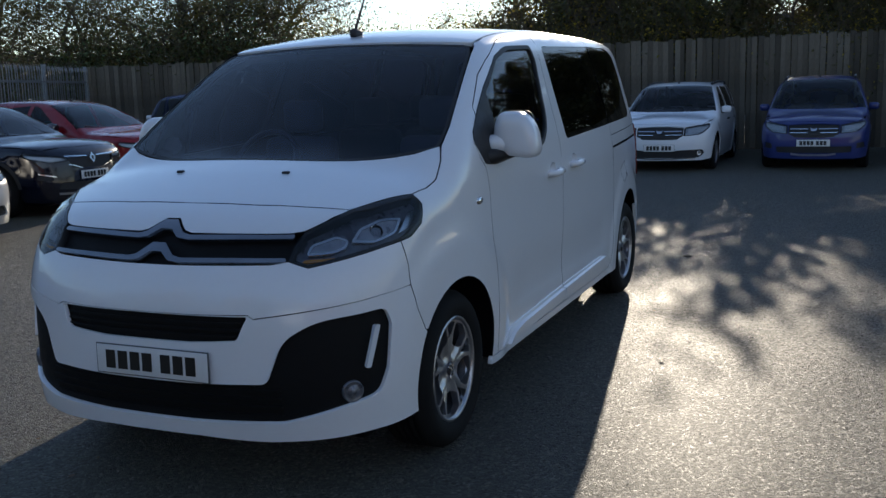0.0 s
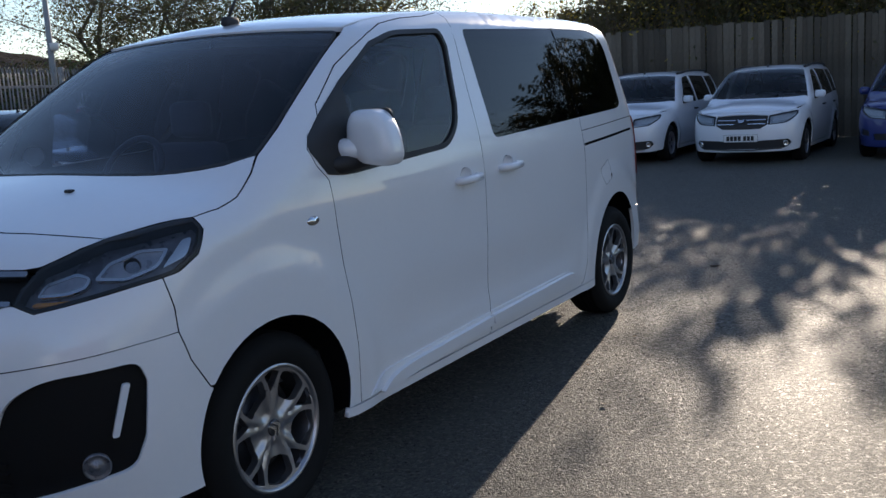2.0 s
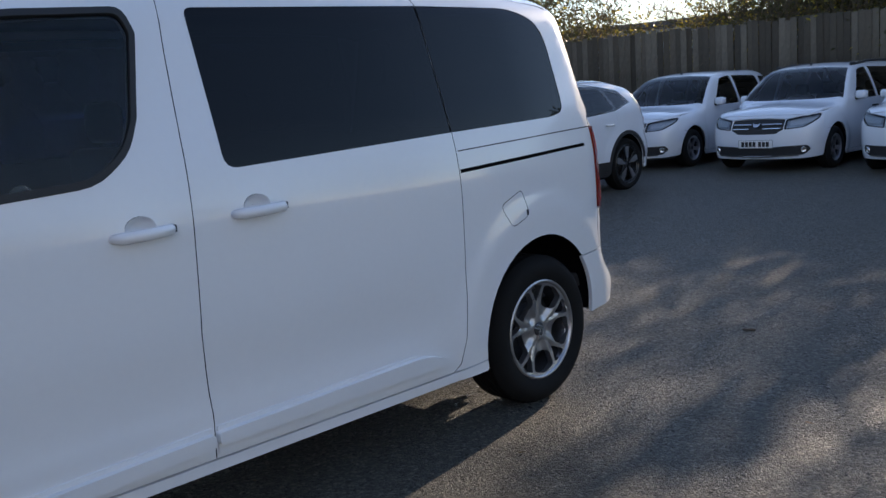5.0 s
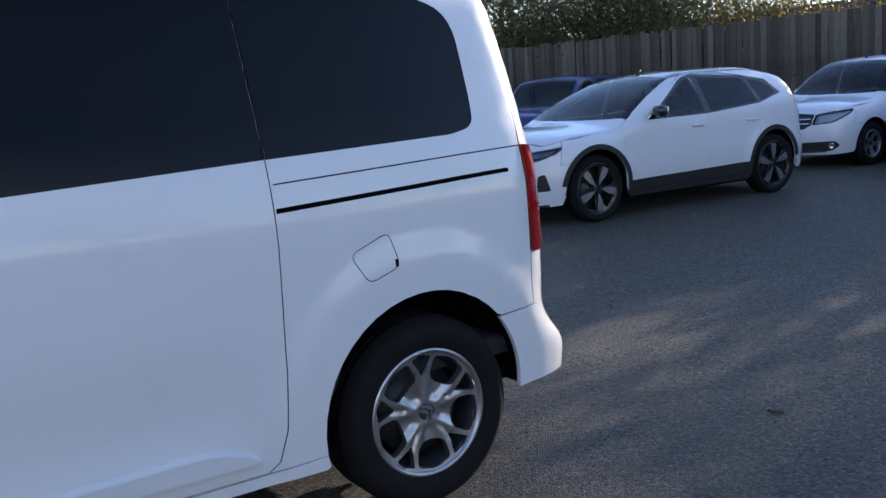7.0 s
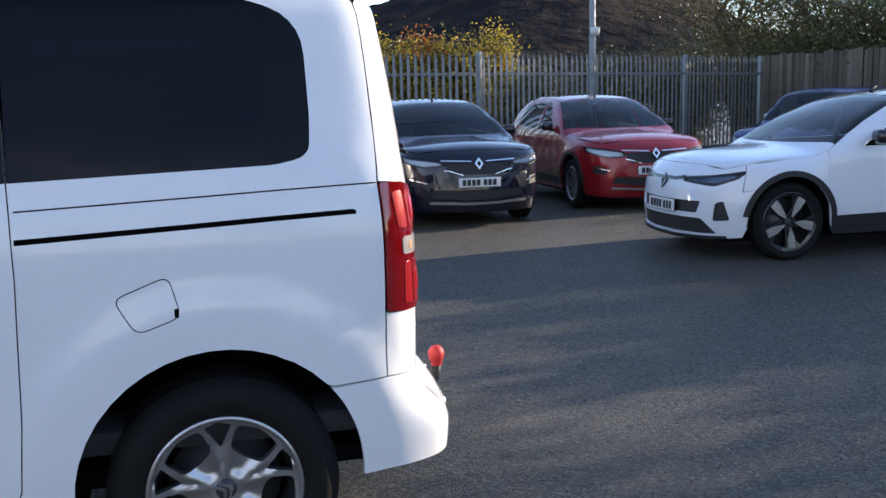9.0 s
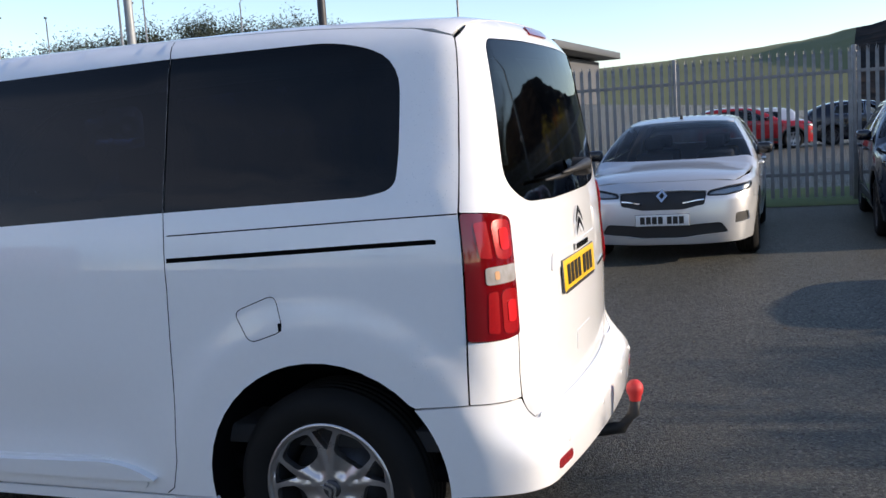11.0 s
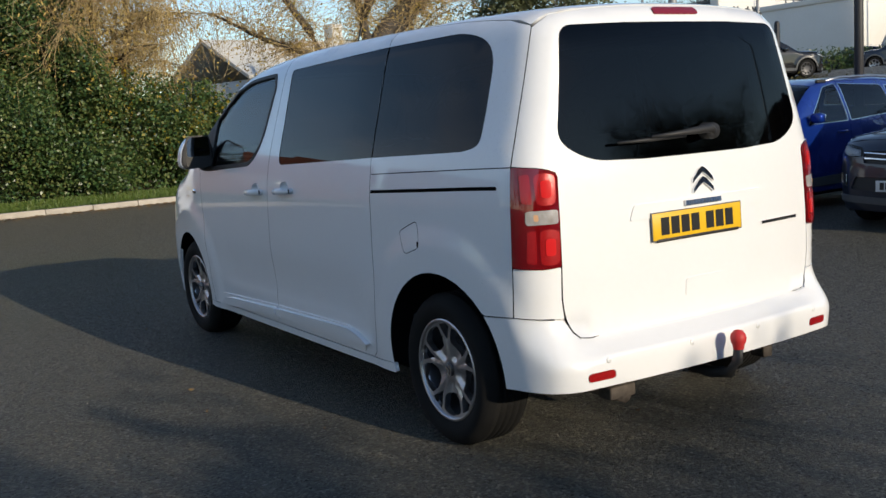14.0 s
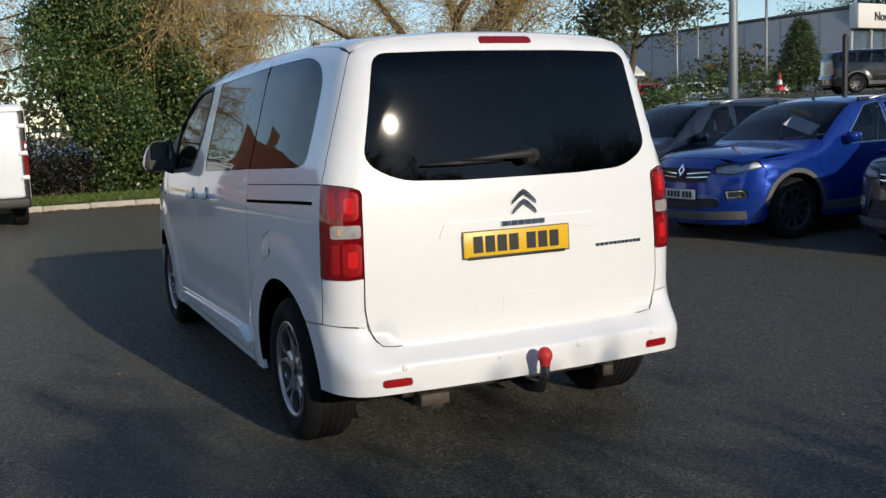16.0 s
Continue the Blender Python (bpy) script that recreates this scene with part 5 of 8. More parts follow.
def parked_car(name, label, m, paint, c, group="cars parked in the yard"):
    """A car by its measures: c holds the lengths, heights and outlines that set one kind apart from another."""
    car = thing(name, label, "van" if c.get("box") else "car", m, group)
    fo, wb, ro, hw, H, belt, r = c["fo"], c["wb"], c["ro"], c["hw"], c["H"], c["belt"], c["r"]
    wsb, wst, hood, re_, rgb, sill = c["wsb"], c["wst"], c["hood"], c["roof_end"], c["rg_base"], c.get("sill", 0.24)
    tail_y = wb + ro
    trim = c.get("trim", paint)
    top = curve((-fo - 0.1, hood[0] - 0.14), (-fo + 0.10, hood[0]), (-fo + 0.45, hood[0] + 0.62 * (hood[1] - hood[0])), (wsb - 0.08, hood[1]), (wsb + 0.04, hood[1] + 0.06), ((wsb + wst) / 2, (hood[1] + H) / 2 + 0.035), (wst, H - 0.055),
                (wst + 0.45, H - 0.006), ((wst + re_) / 2 + 0.25, H), (re_, H - c.get("drop", 0.05)), (rgb[0], rgb[1]), (tail_y + 0.1, rgb[1] - 0.10))
    side_w = curve((0.1, hw - 0.06), (0.3, hw - 0.025), (0.55, hw), (belt - 0.12, hw - 0.005), (belt, hw - 0.025), (H - 0.1, hw - c.get("lean", 0.2)), (H + 0.3, hw - c.get("lean", 0.2) - 0.18))
    taper = curve((-fo - 0.2, 0.17), (-fo + 0.2, 0.06), (-0.1, 0.012), (0.4, 0.0), (wb - 0.4, 0.0), (wb + 0.2, 0.025), (tail_y, 0.085))
    nose = curve((0.1, -fo + 0.10), (0.22, -fo + 0.02), (0.42, -fo), (0.62, -fo + 0.015), (hood[0] - 0.1, -fo + 0.05), (hood[0] + 0.05, -fo + 0.14), (hood[0] + 0.4, -fo + 0.4))
    tail = curve((0.1, tail_y - 0.06), (0.35, tail_y), (0.55, tail_y), (0.7, tail_y - 0.05), (rgb[1] - 0.05, tail_y - 0.08), (rgb[1] + 0.2, tail_y - 0.12), (H + 0.2, tail_y - c.get("rear_lean", 0.35)))

    def half(y, z):
        w = side_w(z) - taper(y)
        for hub in (0.0, wb):
            w = w + 0.02 * (1 - step(r + 0.10, r + 0.22, np.hypot(y - hub, z - r)))
        return w

    S = Shell(half, lambda x, z: nose(z) + c.get("round", 0.30) * np.abs(x) ** 2.6, lambda x, z: tail(z) - 0.11 * x * x, lambda x, y: top(y) - 0.10 * x * x, a=0.35, yf=-0.15, yr=wb + 0.1, kf=0.22, kr=0.16, kt=0.11, arc=0.5)
    sd = lambda *pts: [S.sd(*q) for q in pts]
    ra = r + 0.055
    xr = hw - c.get("lean", 0.2) - 0.055
    # top edges shared by roof and sides
    roof_l = [(xr, y) for y in np.linspace(wst, re_, 14)]
    scr_l = [(xr + (hw - 0.075 - xr) * t, wst + (wsb + 0.10 - wst) * t) for t in np.linspace(0, 1, 6)]
    bon_l = [(hw - 0.075, wsb + 0.10), (hw - 0.055, wsb - 0.15), (hw - 0.07, 0.0), (hw - 0.115, -fo + 0.42), (hw - 0.2, -fo + 0.26)]
    edge = lambda pts: [S.to_wall(*q) for q in S.roof(pts)]
    mir = lambda pts: [(-x, y) for x, y in reversed(pts)]
    bow = lambda y0, k, x0: [(x, y0 + k * (x / x0) ** 2) for x in np.linspace(-x0, x0, 9)]
    roof_paint = c.get("roof", paint)
    panel("roof", roof_paint, car, skin(S, S.roof, [*roof_l, *[(x, y) for x, y in bow(re_ + 0.03, -0.03, xr)][::-1], *mir(roof_l)[1:], *bow(wst - 0.04, 0.04, xr)[1:-1]], cell=0.12))
    sc = [*bow(wst - 0.045, 0.04, xr)[::-1], *[(-x, y) for x, y in scr_l][1:], *[(x, y) for x, y in bow(wsb - 0.03, 0.13, hw - 0.075)][1:-1], *scr_l[::-1][:-1]]
    panel("windscreen", CARSCREEN, car, skin(S, S.roof, sc, off=-0.003, cell=0.12, skirt=0.01))
    fe = [(hw - 0.2, -fo + 0.26), (0.42, -fo + 0.20), (0.2, -fo + 0.165)]
    panel("bonnet", paint, car, skin(S, S.roof, [*bon_l, *fe[1:], *mir(fe), *mir(bon_l)[1:], *bow(wsb - 0.04, 0.13, hw - 0.075)[1:-1]], cell=0.09))
    # sides
    bp, cp = c["bp"], c["cp"]
    zs = sill
    df = [(c.get("door0", 0.40), zs), (c.get("door0", 0.40) - 0.04, 0.55), (c.get("door0", 0.40) - 0.03, belt - 0.03)]
    wb_t = belt + 0.02
    ztop = H - 0.115
    w1 = [(wsb + 0.42, wb_t), (wst + 0.16, ztop - 0.02, 0.08), (bp - 0.05, ztop + 0.015), (bp - 0.03, wb_t + 0.012)]
    rise = c.get("rise", 0.03)
    w2 = [(bp + 0.04, wb_t + 0.014), (bp + 0.03, ztop + 0.015), (cp - 0.05, ztop - c.get("fall", 0.01), 0.06), (cp + 0.05, wb_t + rise + 0.02)]
    wins = [w1, w2]
    if c.get("w3"):
        w3 = c["w3"]
        wins.append([(cp + 0.11, wb_t + rise + 0.02), (cp + 0.02, ztop - c.get("fall", 0.01) - 0.01), (w3[0], ztop - w3[1], 0.06), (w3[2], wb_t + rise + w3[3])])
    wins = [rounded(sd(*q), 0.02, 4) for q in wins]
    roof_e, scr_e, bon_e = edge(roof_l), edge(scr_l), edge(bon_l)
    b_top = min(roof_e, key=lambda q: abs(q[0] - S.sd(bp, 1)[0]))
    lampz = c["lamp"]
    lx = [S.fr(*q[:2]) for q in lampz]
    fen_front = [S.sd(-r - 0.10, 0.62), S.sd(-r - 0.06, 0.80), bon_e[-2]]
    arch_f = sd(*arch(0, ra, -4, 128, r, 16))
    arch_r = sd(*arch(wb, ra, 184, 40, r, 18))
    wing = [*sd(*df), *sd((c.get("door0", 0.40) + 0.05, belt + 0.02)), *scr_e[::-1][:1], *bon_e[1:-1], *fen_front[:2][::-1], *arch_f[::-1]]
    pair("front_wing", paint, car, skin(S, S.wall, wing, cell=0.07))
    sides = [*sd((c.get("door0", 0.40) + 0.052, belt + 0.02)), *sd(df[2]), *sd(df[1]), *sd(df[0]), *sd((bp, zs)), *sd((bp + 0.0, belt)), b_top, *[q for q in roof_e if q[0] < b_top[0] - 0.01][::-1], *scr_e[1:]]
    pair("front_door", paint, car, skin(S, S.wall, sides, [wins[0]], cell=0.07))
    c_e = min(roof_e, key=lambda q: abs(q[0] - S.sd(cp, 1)[0]))
    door2 = [b_top, *sd((bp, belt), (bp, zs), (wb - ra * 0.99, zs)), *sd(*arch(wb, ra, 176, 112, r, 6)), *sd((cp + 0.075, belt)), c_e, *[q for q in roof_e if b_top[0] + 0.01 < q[0] < c_e[0] - 0.01][::-1]]
    pair("rear_door", paint, car, skin(S, S.wall, door2, [wins[1]], cell=0.07))
    d_pts = [S.roof([(xr * 0.97, re_ + 0.0)])[0], (hw - 0.16, tail_y - 0.22, (H + rgb[1]) / 2), (hw - 0.10, tail_y - 0.15, rgb[1]), (hw - 0.085, tail_y - 0.13, 0.72), (hw - 0.08, tail_y - 0.12, 0.56)]
    d_e = [S.to_wall(*q) for q in d_pts]
    quarter = [c_e, *sd((cp + 0.075, belt)), *sd(*arch(wb, ra, 112, 30, r, 10)), *d_e[::-1], *[q for q in roof_e if q[0] > c_e[0] + 0.01][::-1]]
    pair("rear_quarter", paint, car, skin(S, S.wall, quarter, wins[2:], cell=0.07))
    for q, nm in zip(wins, ("door_window", "door_window", "rear_side_window")):
        pair(nm, CARSCREEN if q is wins[0] else FARGLASS, car, skin(S, S.wall, q, off=-0.002, gap=0.001, cell=0.15, skirt=0.01))
        if c.get("bright"):
            pair("window_trim", c["bright"], car, skin(S, S.wall, shrunk(q, -0.012), [q], off=0.003, gap=0, cell=0.06, skirt=0.006))
    pair("sill", trim, car, skin(S, S.wall, sd((ra * 0.99, zs - 0.004), *arch(0, ra, -5, -12, r, 2), (ra + 0.05, zs - 0.07), (wb - ra - 0.05, zs - 0.07), *arch(wb, ra, 192, 185, r, 2), (wb - ra * 0.99, zs - 0.004)), cell=0.1))
    if c.get("cladding"):
        for hub, a0, a1 in ((0, -4, 172), (wb, 8, 184)):
            ring = sd(*arch(hub, ra + 0.05, a0, a1, r, 20), *arch(hub, ra - 0.002, a1, a0, r, 20))
            pair("arch_trim", c["cladding"], car, skin(S, S.wall, ring, off=0.006, gap=0, cell=0.06, skirt=0.008))
        pair("side_cladding", c["cladding"], car, skin(S, S.wall, sd((ra, zs + 0.0), (ra + 0.03, zs + 0.10), (wb - ra - 0.03, zs + 0.13), (wb - ra, zs)), off=0.008, gap=0, cell=0.1, skirt=0.01))
    # nose
    bz = c.get("bumper_low", 0.20)
    lamp = rounded(lx, 0.02, 4)
    grille = rounded(S.both([(*S.fr(*q[:2]), *q[2:]) for q in c["grille"]]), 0.012, 4)
    intake = rounded(S.both([(*S.fr(*q[:2]), *q[2:]) for q in c["intake"]]), 0.02, 4)
    nose_up = edge(fe[::-1])
    lamp_r = [(-a, b) for a, b in lamp]
    nose_half = [*[q for q in nose_up], bon_e[-2], *fen_front[:2][::-1], *sd(*arch(0, ra, 128, 186, r, 8)), S.sd(-ra - 0.03, bz + 0.02), S.fr(hw * 0.8, bz), S.fr(0.3, bz - 0.01)]
    extra = [rounded([S.fr(*q[:2]) for q in e], 0.015, 4) for e in c.get("pods", [])]
    extra_r = [[(-a, b) for a, b in e] for e in extra]
    panel("front_bumper", paint, car, skin(S, S.wall, S.both(nose_half), [lamp, lamp_r, grille, intake, *extra, *extra_r], cell=0.055))
    panel("grille", TRIM, car, skin(S, S.wall, grille, off=-0.02, gap=-0.003, cell=0.07, skirt=0))
    panel("lower_intake", TRIM, car, skin(S, S.wall, intake, off=-0.02, gap=-0.003, cell=0.07, skirt=0))
    for e in extra:
        pair("fog_pod", TRIM, car, skin(S, S.wall, e, off=-0.015, gap=-0.003, cell=0.06, skirt=0))
        if c.get("pod_rim"):
            pair("pod_rim", c["pod_rim"], car, skin(S, S.wall, shrunk(e, 0.014), [shrunk(e, 0.024)], off=-0.004, gap=0, cell=0.05, skirt=0.01))
    pair("headlamp_bowl", LAMPBOWL if c.get("bright_lamp", True) else DARK, car, skin(S, S.wall, shrunk(lamp, 0.012), off=-0.02, gap=0, cell=0.06, skirt=0))
    mid_q = np.mean(np.array([q[:2] for q in lamp]), 0)
    core = [tuple(mid_q + (np.array(q[:2]) - mid_q) * (0.74, 0.5)) for q in lamp]
    pair("lamp_reflector", LAMPSILVER if c.get("bright_lamp", True) else SMOKED, car, skin(S, S.wall, core, off=-0.014, gap=0, cell=0.05, skirt=0.006))
    inner = shrunk(lamp, 0.006)
    pair("headlamp_rim", TRIM, car, skin(S, S.wall, lamp, [shrunk(lamp, 0.016)], off=-0.006, gap=0, cell=0.05, skirt=0.012))
    pair("headlamp", LAMPGLASS, car, skin(S, S.wall, inner, off=0.0, gap=0, cell=0.06, skirt=0), "clear headlamp cover")
    for bar in c.get("bars", []):
        x0, x1, z0, z1, th = bar
        h = [S.fr(x0, z0 + th), S.fr(x1, z1 + th), S.fr(x1, z1 - th), S.fr(x0, z0 - th)]
        pair("grille_bar", CHROME, car, skin(S, S.wall, rounded(h, 0.003, 2), off=0.004, gap=0, cell=0.05, skirt=0.02))
    for lip in c.get("lips", []):
        panel("bumper_lip", lip[3], car, skin(S, S.wall, S.both([S.fr(0.2, lip[0] + lip[1]), S.fr(lip[2], lip[0] + lip[1] + 0.02), S.fr(lip[2], lip[0] - lip[1] + 0.02), S.fr(0.2, lip[0] - lip[1])]), off=0.012, gap=0, cell=0.06, skirt=0.02))
    bx = c.get("badge_z", 0.7)
    p, n = S.spot((0.0, bx))
    (diamond(car, facing(p + n * 0.004, n), 0.055, 0.075, 0.012, c.get("badge_mat", CHROME)) if c.get("badge") == "lozenge" else cup_badge(car, facing(p + n * 0.004, n), 0.055, CHROME) if c.get("badge") == "cup" else None)
    p, n = S.spot((0.0, c["plate_z"]))
    number_plate(car, facing(p + n * 0.006 - Vector((0, 0.004, 0)), Vector((0, -1, 0.03))))
    for z in c.get("fogs", []):
        for sg in (1, -1):
            p, n = S.spot(S.fr(z[0], z[1]))
            lathe("fog_lamp", [(0.001, -0.002), (0.028, -0.004), (0.036, 0.006), (0.042, 0.0), (0.044, -0.02)], CHROME, car, 20, "y").matrix_basis = facing(Vector((sg * p.x, p.y, p.z)), Vector((-sg * n.x, -n.y, -n.z)))
    if c.get("band"):
        w3 = c["w3"]
        ring = rounded(sd((wsb + 0.36, wb_t - 0.014), (wst + 0.14, ztop + 0.012, 0.08), (bp, ztop + 0.045), (cp - 0.05, ztop + 0.03 - c.get("fall", 0.01)), (w3[0] + 0.02, ztop - w3[1] + 0.03), (w3[2] + 0.05, wb_t + rise + w3[3] - 0.016), (cp + 0.08, wb_t + rise - 0.002), (bp, wb_t - 0.006)), 0.02, 4)
        pair("window_band", c["band"], car, skin(S, S.wall, ring, wins, off=0.002, gap=0, cell=0.06, skirt=0.004))
        for sg in (1, -1):
            line = S.wall(sd((wsb + 0.36, wb_t - 0.01), (wst + 0.13, ztop + 0.02), (bp - 0.1, ztop + 0.05), (bp + 0.4, ztop + 0.045), (cp - 0.05, ztop + 0.034 - c.get("fall", 0.01)), (w3[0] + 0.02, ztop - w3[1] + 0.034), (w3[2] + 0.06, wb_t + rise + w3[3] - 0.012)))
            tube("chrome_line", [(sg * (q[0] + 0.003), q[1], q[2]) for q in line], 0.009, CHROME, car, 6)
    # tail
    gate_half = [*edge([(xr * 0.8, re_ + 0.012), (0.2, re_ + 0.033)])[::-1], *d_e, *sd(*arch(wb, ra, 30, -4, r, 6)), S.sd(wb + ra + 0.04, 0.26), S.re(hw * 0.7, 0.26), S.re(0.2, 0.26)]
    rg = rounded(S.both([S.re(0.2, H - 0.10), S.re(xr - 0.10, H - 0.11), S.re(hw - 0.22, rgb[1] + 0.05), S.re(0.2, rgb[1] + 0.02)], True), 0.03, 4)
    panel("tailgate", paint, car, skin(S, S.wall, S.both(gate_half, True), [rg], cell=0.08))
    panel("rear_window", FARGLASS, car, skin(S, S.wall, rg, off=-0.002, gap=0.001, cell=0.12, skirt=0.01))
    pair("tail_lamp", REDLENS, car, skin(S, S.wall, rounded([S.re(hw - 0.13, 0.72), S.re(hw - 0.13, 0.95), S.re(hw - 0.28, 0.95), S.re(hw - 0.28, 0.74)], 0.02, 3), off=0.008, gap=0, cell=0.06, skirt=0.01))
    # mirrors, handles, aerial, rails
    mm = c.get("mirror", paint)
    for sg in (1, -1):
        p, n = S.spot(S.sd(wsb + 0.50, belt + 0.03))
        hd = bevelled("mirror_housing", -0.085, 0.085, -0.055, 0.06, -0.06, 0.065, 0.045, mm, car, pose(sg * (p.x + 0.085), wsb + 0.46, belt + 0.085, 0, 0, -sg * 12), 4)
        bevelled("mirror_pane", -0.07, 0.07, 0.0, 0.012, -0.045, 0.05, 0.005, MIRROR, hd, pose(sg * (p.x + 0.085), wsb + 0.462, belt + 0.085, 0, 0, -sg * 12) @ Matrix.Translation((0, 0.055, 0)))
        tube("mirror_foot", [(sg * (p.x - 0.02), wsb + 0.48, belt + 0.03), (sg * (p.x + 0.07), wsb + 0.46, belt + 0.05)], 0.025, TRIM, hd, 8)
        for y in (bp - 0.18, cp - 0.12):
            p, n = S.spot(S.sd(y, belt - 0.10))
            x = sg * p.x
            tube("door_handle", [(x - sg * 0.01, y - 0.09, p.z), (x + sg * 0.025, y - 0.06, p.z), (x + sg * 0.025, y + 0.06, p.z + 0.003), (x - sg * 0.01, y + 0.09, p.z + 0.004)], 0.014, c.get("handle", paint), car, 8)
        if c.get("rails"):
            pts = S.roof([(sg * (xr - 0.02), y) for y in np.linspace(wst + 0.25, re_ - 0.1, 6)])
            pts[1:-1, 2] += 0.035
            tube("roof_rail", [tuple(q) for q in pts], 0.018, c["rails"], car, 8)
            for q in (pts[0], pts[-1]):
                bevelled("rail_foot", -0.022, 0.022, -0.09, 0.09, -0.012, 0.034, 0.014, TRIM, car, Matrix.Translation(tuple(q)))
        for hub in (0.0, wb):
            pts = arch(hub, ra + 0.012, 184, -4, r, 16)
            v = [(sg * x, y, z) for x in (hw - 0.035, hw - 0.32) for y, z in pts]
            k = len(pts)
            linked("arch_liner", v, [(i, i + 1, k + i + 1, k + i) for i in range(k - 1)] + [tuple(range(k, 2 * k))], DARK, car)
    q = S.roof([(0.0, c.get("aerial", wst + 0.12))])[0]
    tube("aerial", [tuple(q - np.array([0, 0, 0.01])), tuple(q + np.array([0, 0.02, 0.03])), tuple(q + np.array([0, 0.07, c.get("aerial_h", 0.05)]))], [0.022, 0.014, 0.004], TRIM, car, 8)
    bevelled("underside", -hw + 0.16, hw - 0.16, -fo + 0.25, tail_y - 0.25, 0.17, 0.24, 0.02, DARK, car)
    bevelled("engine_bay", -hw + 0.25, hw - 0.25, -fo + 0.22, wsb - 0.15, 0.24, hood[0] - 0.12, 0.03, DARK, car)
    bevelled("dashboard", -hw + 0.14, hw - 0.14, wsb + 0.12, wsb + 0.5, 0.6, hood[1] - 0.03, 0.05, CABIN, car)
    for y in (bp - 0.1, cp - 0.02):
        for x in (-0.36, 0.36):
            bevelled("seat", x - 0.22, x + 0.22, y, y + 0.12, 0.45, 1.02, 0.05, CABIN, car)
            bevelled("headrest", x - 0.11, x + 0.11, y + 0.05, y + 0.12, 1.04, 1.20, 0.04, CABIN, car)
    bevelled("cabin_floor", -hw + 0.12, hw - 0.12, wsb + 0.2, tail_y - 0.3, 0.36, 0.42, 0.02, CABIN, car)
    if c.get("box"):
        bevelled("load_wall", -hw + 0.14, hw - 0.14, bp + 0.08, bp + 0.12, 0.4, H - 0.12, 0.01, GREYTRIM, car)
    four_wheels(car, (0.0, wb), hw - 0.02, r, c.get("rim", 0.205), 0.19, c.get("wheel", "five"), c.get("wheel_mat", ALLOY), 10, c.get("inserts"))
    return car


LOGAN = dict(fogs=[(0.66, 0.32)], fo=0.80, wb=2.635, ro=1.06, hw=0.865, H=1.53, belt=0.93, r=0.307, wsb=0.30, wst=1.02, hood=(0.80, 0.98), roof_end=4.25, drop=0.05, rg_base=(4.52, 1.05), bp=1.62, cp=2.62, w3=(4.05, 0.02, 4.12, 0.04),
             lamp=[(0.405, 0.61), (0.41, 0.755), (0.62, 0.795), (0.79, 0.82), (0.80, 0.76), (0.66, 0.635)], grille=[(0.15, 0.775), (0.395, 0.76), (0.395, 0.61), (0.30, 0.555), (0.15, 0.55)], intake=[(0.2, 0.36), (0.70, 0.385), (0.74, 0.32), (0.66, 0.245), (0.2, 0.235)],
             plate_z=0.41, badge="cup", badge_z=0.685, bars=[(0.08, 0.37, 0.69, 0.693, 0.007), (0.10, 0.37, 0.63, 0.632, 0.004)], rim=0.195, wheel="five", roof_rails=1, handle=TRIM, rails=TRIM, aerial=1.12, lips=[(0.225, 0.008, 0.6, CHROME)])
SANDERO = dict(LOGAN, ro=0.64, roof_end=3.35, rg_base=(3.75, 1.06), w3=(3.30, 0.06, 3.42, 0.05), wb=2.59, cp=2.55, drop=0.10, rear_lean=0.5, rails=None)
STEPWAY = dict(LOGAN, fogs=[], H=1.58, plate_z=0.46, sill=0.27, cladding=TRIM, rails=ALLOY, lips=[(0.26, 0.015, 0.35, ALLOY)], pods=[[(0.66, 0.36), (0.67, 0.45), (0.78, 0.47), (0.80, 0.38)]], intake=[(0.2, 0.40), (0.60, 0.40), (0.58, 0.30), (0.2, 0.29)])
EV = dict(fo=0.80, wb=2.685, ro=0.72, hw=0.885, H=1.50, belt=0.98, r=0.345, rim=0.265, wsb=0.36, wst=1.28, hood=(0.84, 1.00), roof_end=3.05, drop=0.10, rg_base=(3.72, 1.08), bp=1.62, cp=2.42, w3=(2.72, 0.10, 2.84, 0.10), rise=0.06, fall=0.04,
          lamp=[(0.30, 0.70), (0.31, 0.735), (0.60, 0.76), (0.82, 0.805), (0.805, 0.735), (0.68, 0.665)], grille=[(0.12, 0.525), (0.57, 0.53), (0.53, 0.425), (0.12, 0.42)], intake=[(0.2, 0.375), (0.58, 0.38), (0.70, 0.245), (0.2, 0.235)], plate_z=0.465, badge="lozenge", badge_z=0.68,
          roof=BLACKPAINT, mirror=BLACKPAINT, cladding=TRIM, trim=TRIM, wheel="blade", wheel_mat=BLACKPAINT, inserts=ALLOY, band=BLACKPAINT, bright_lamp=False, badge_mat=BLACKPAINT, pods=[[(0.68, 0.36), (0.70, 0.52), (0.75, 0.54), (0.78, 0.37)]], lips=[(0.20, 0.012, 0.75, TRIM), (0.712, 0.013, 0.33, BLACKPAINT)], round=0.36, rear_lean=0.5, lean=0.24, sill=0.28)
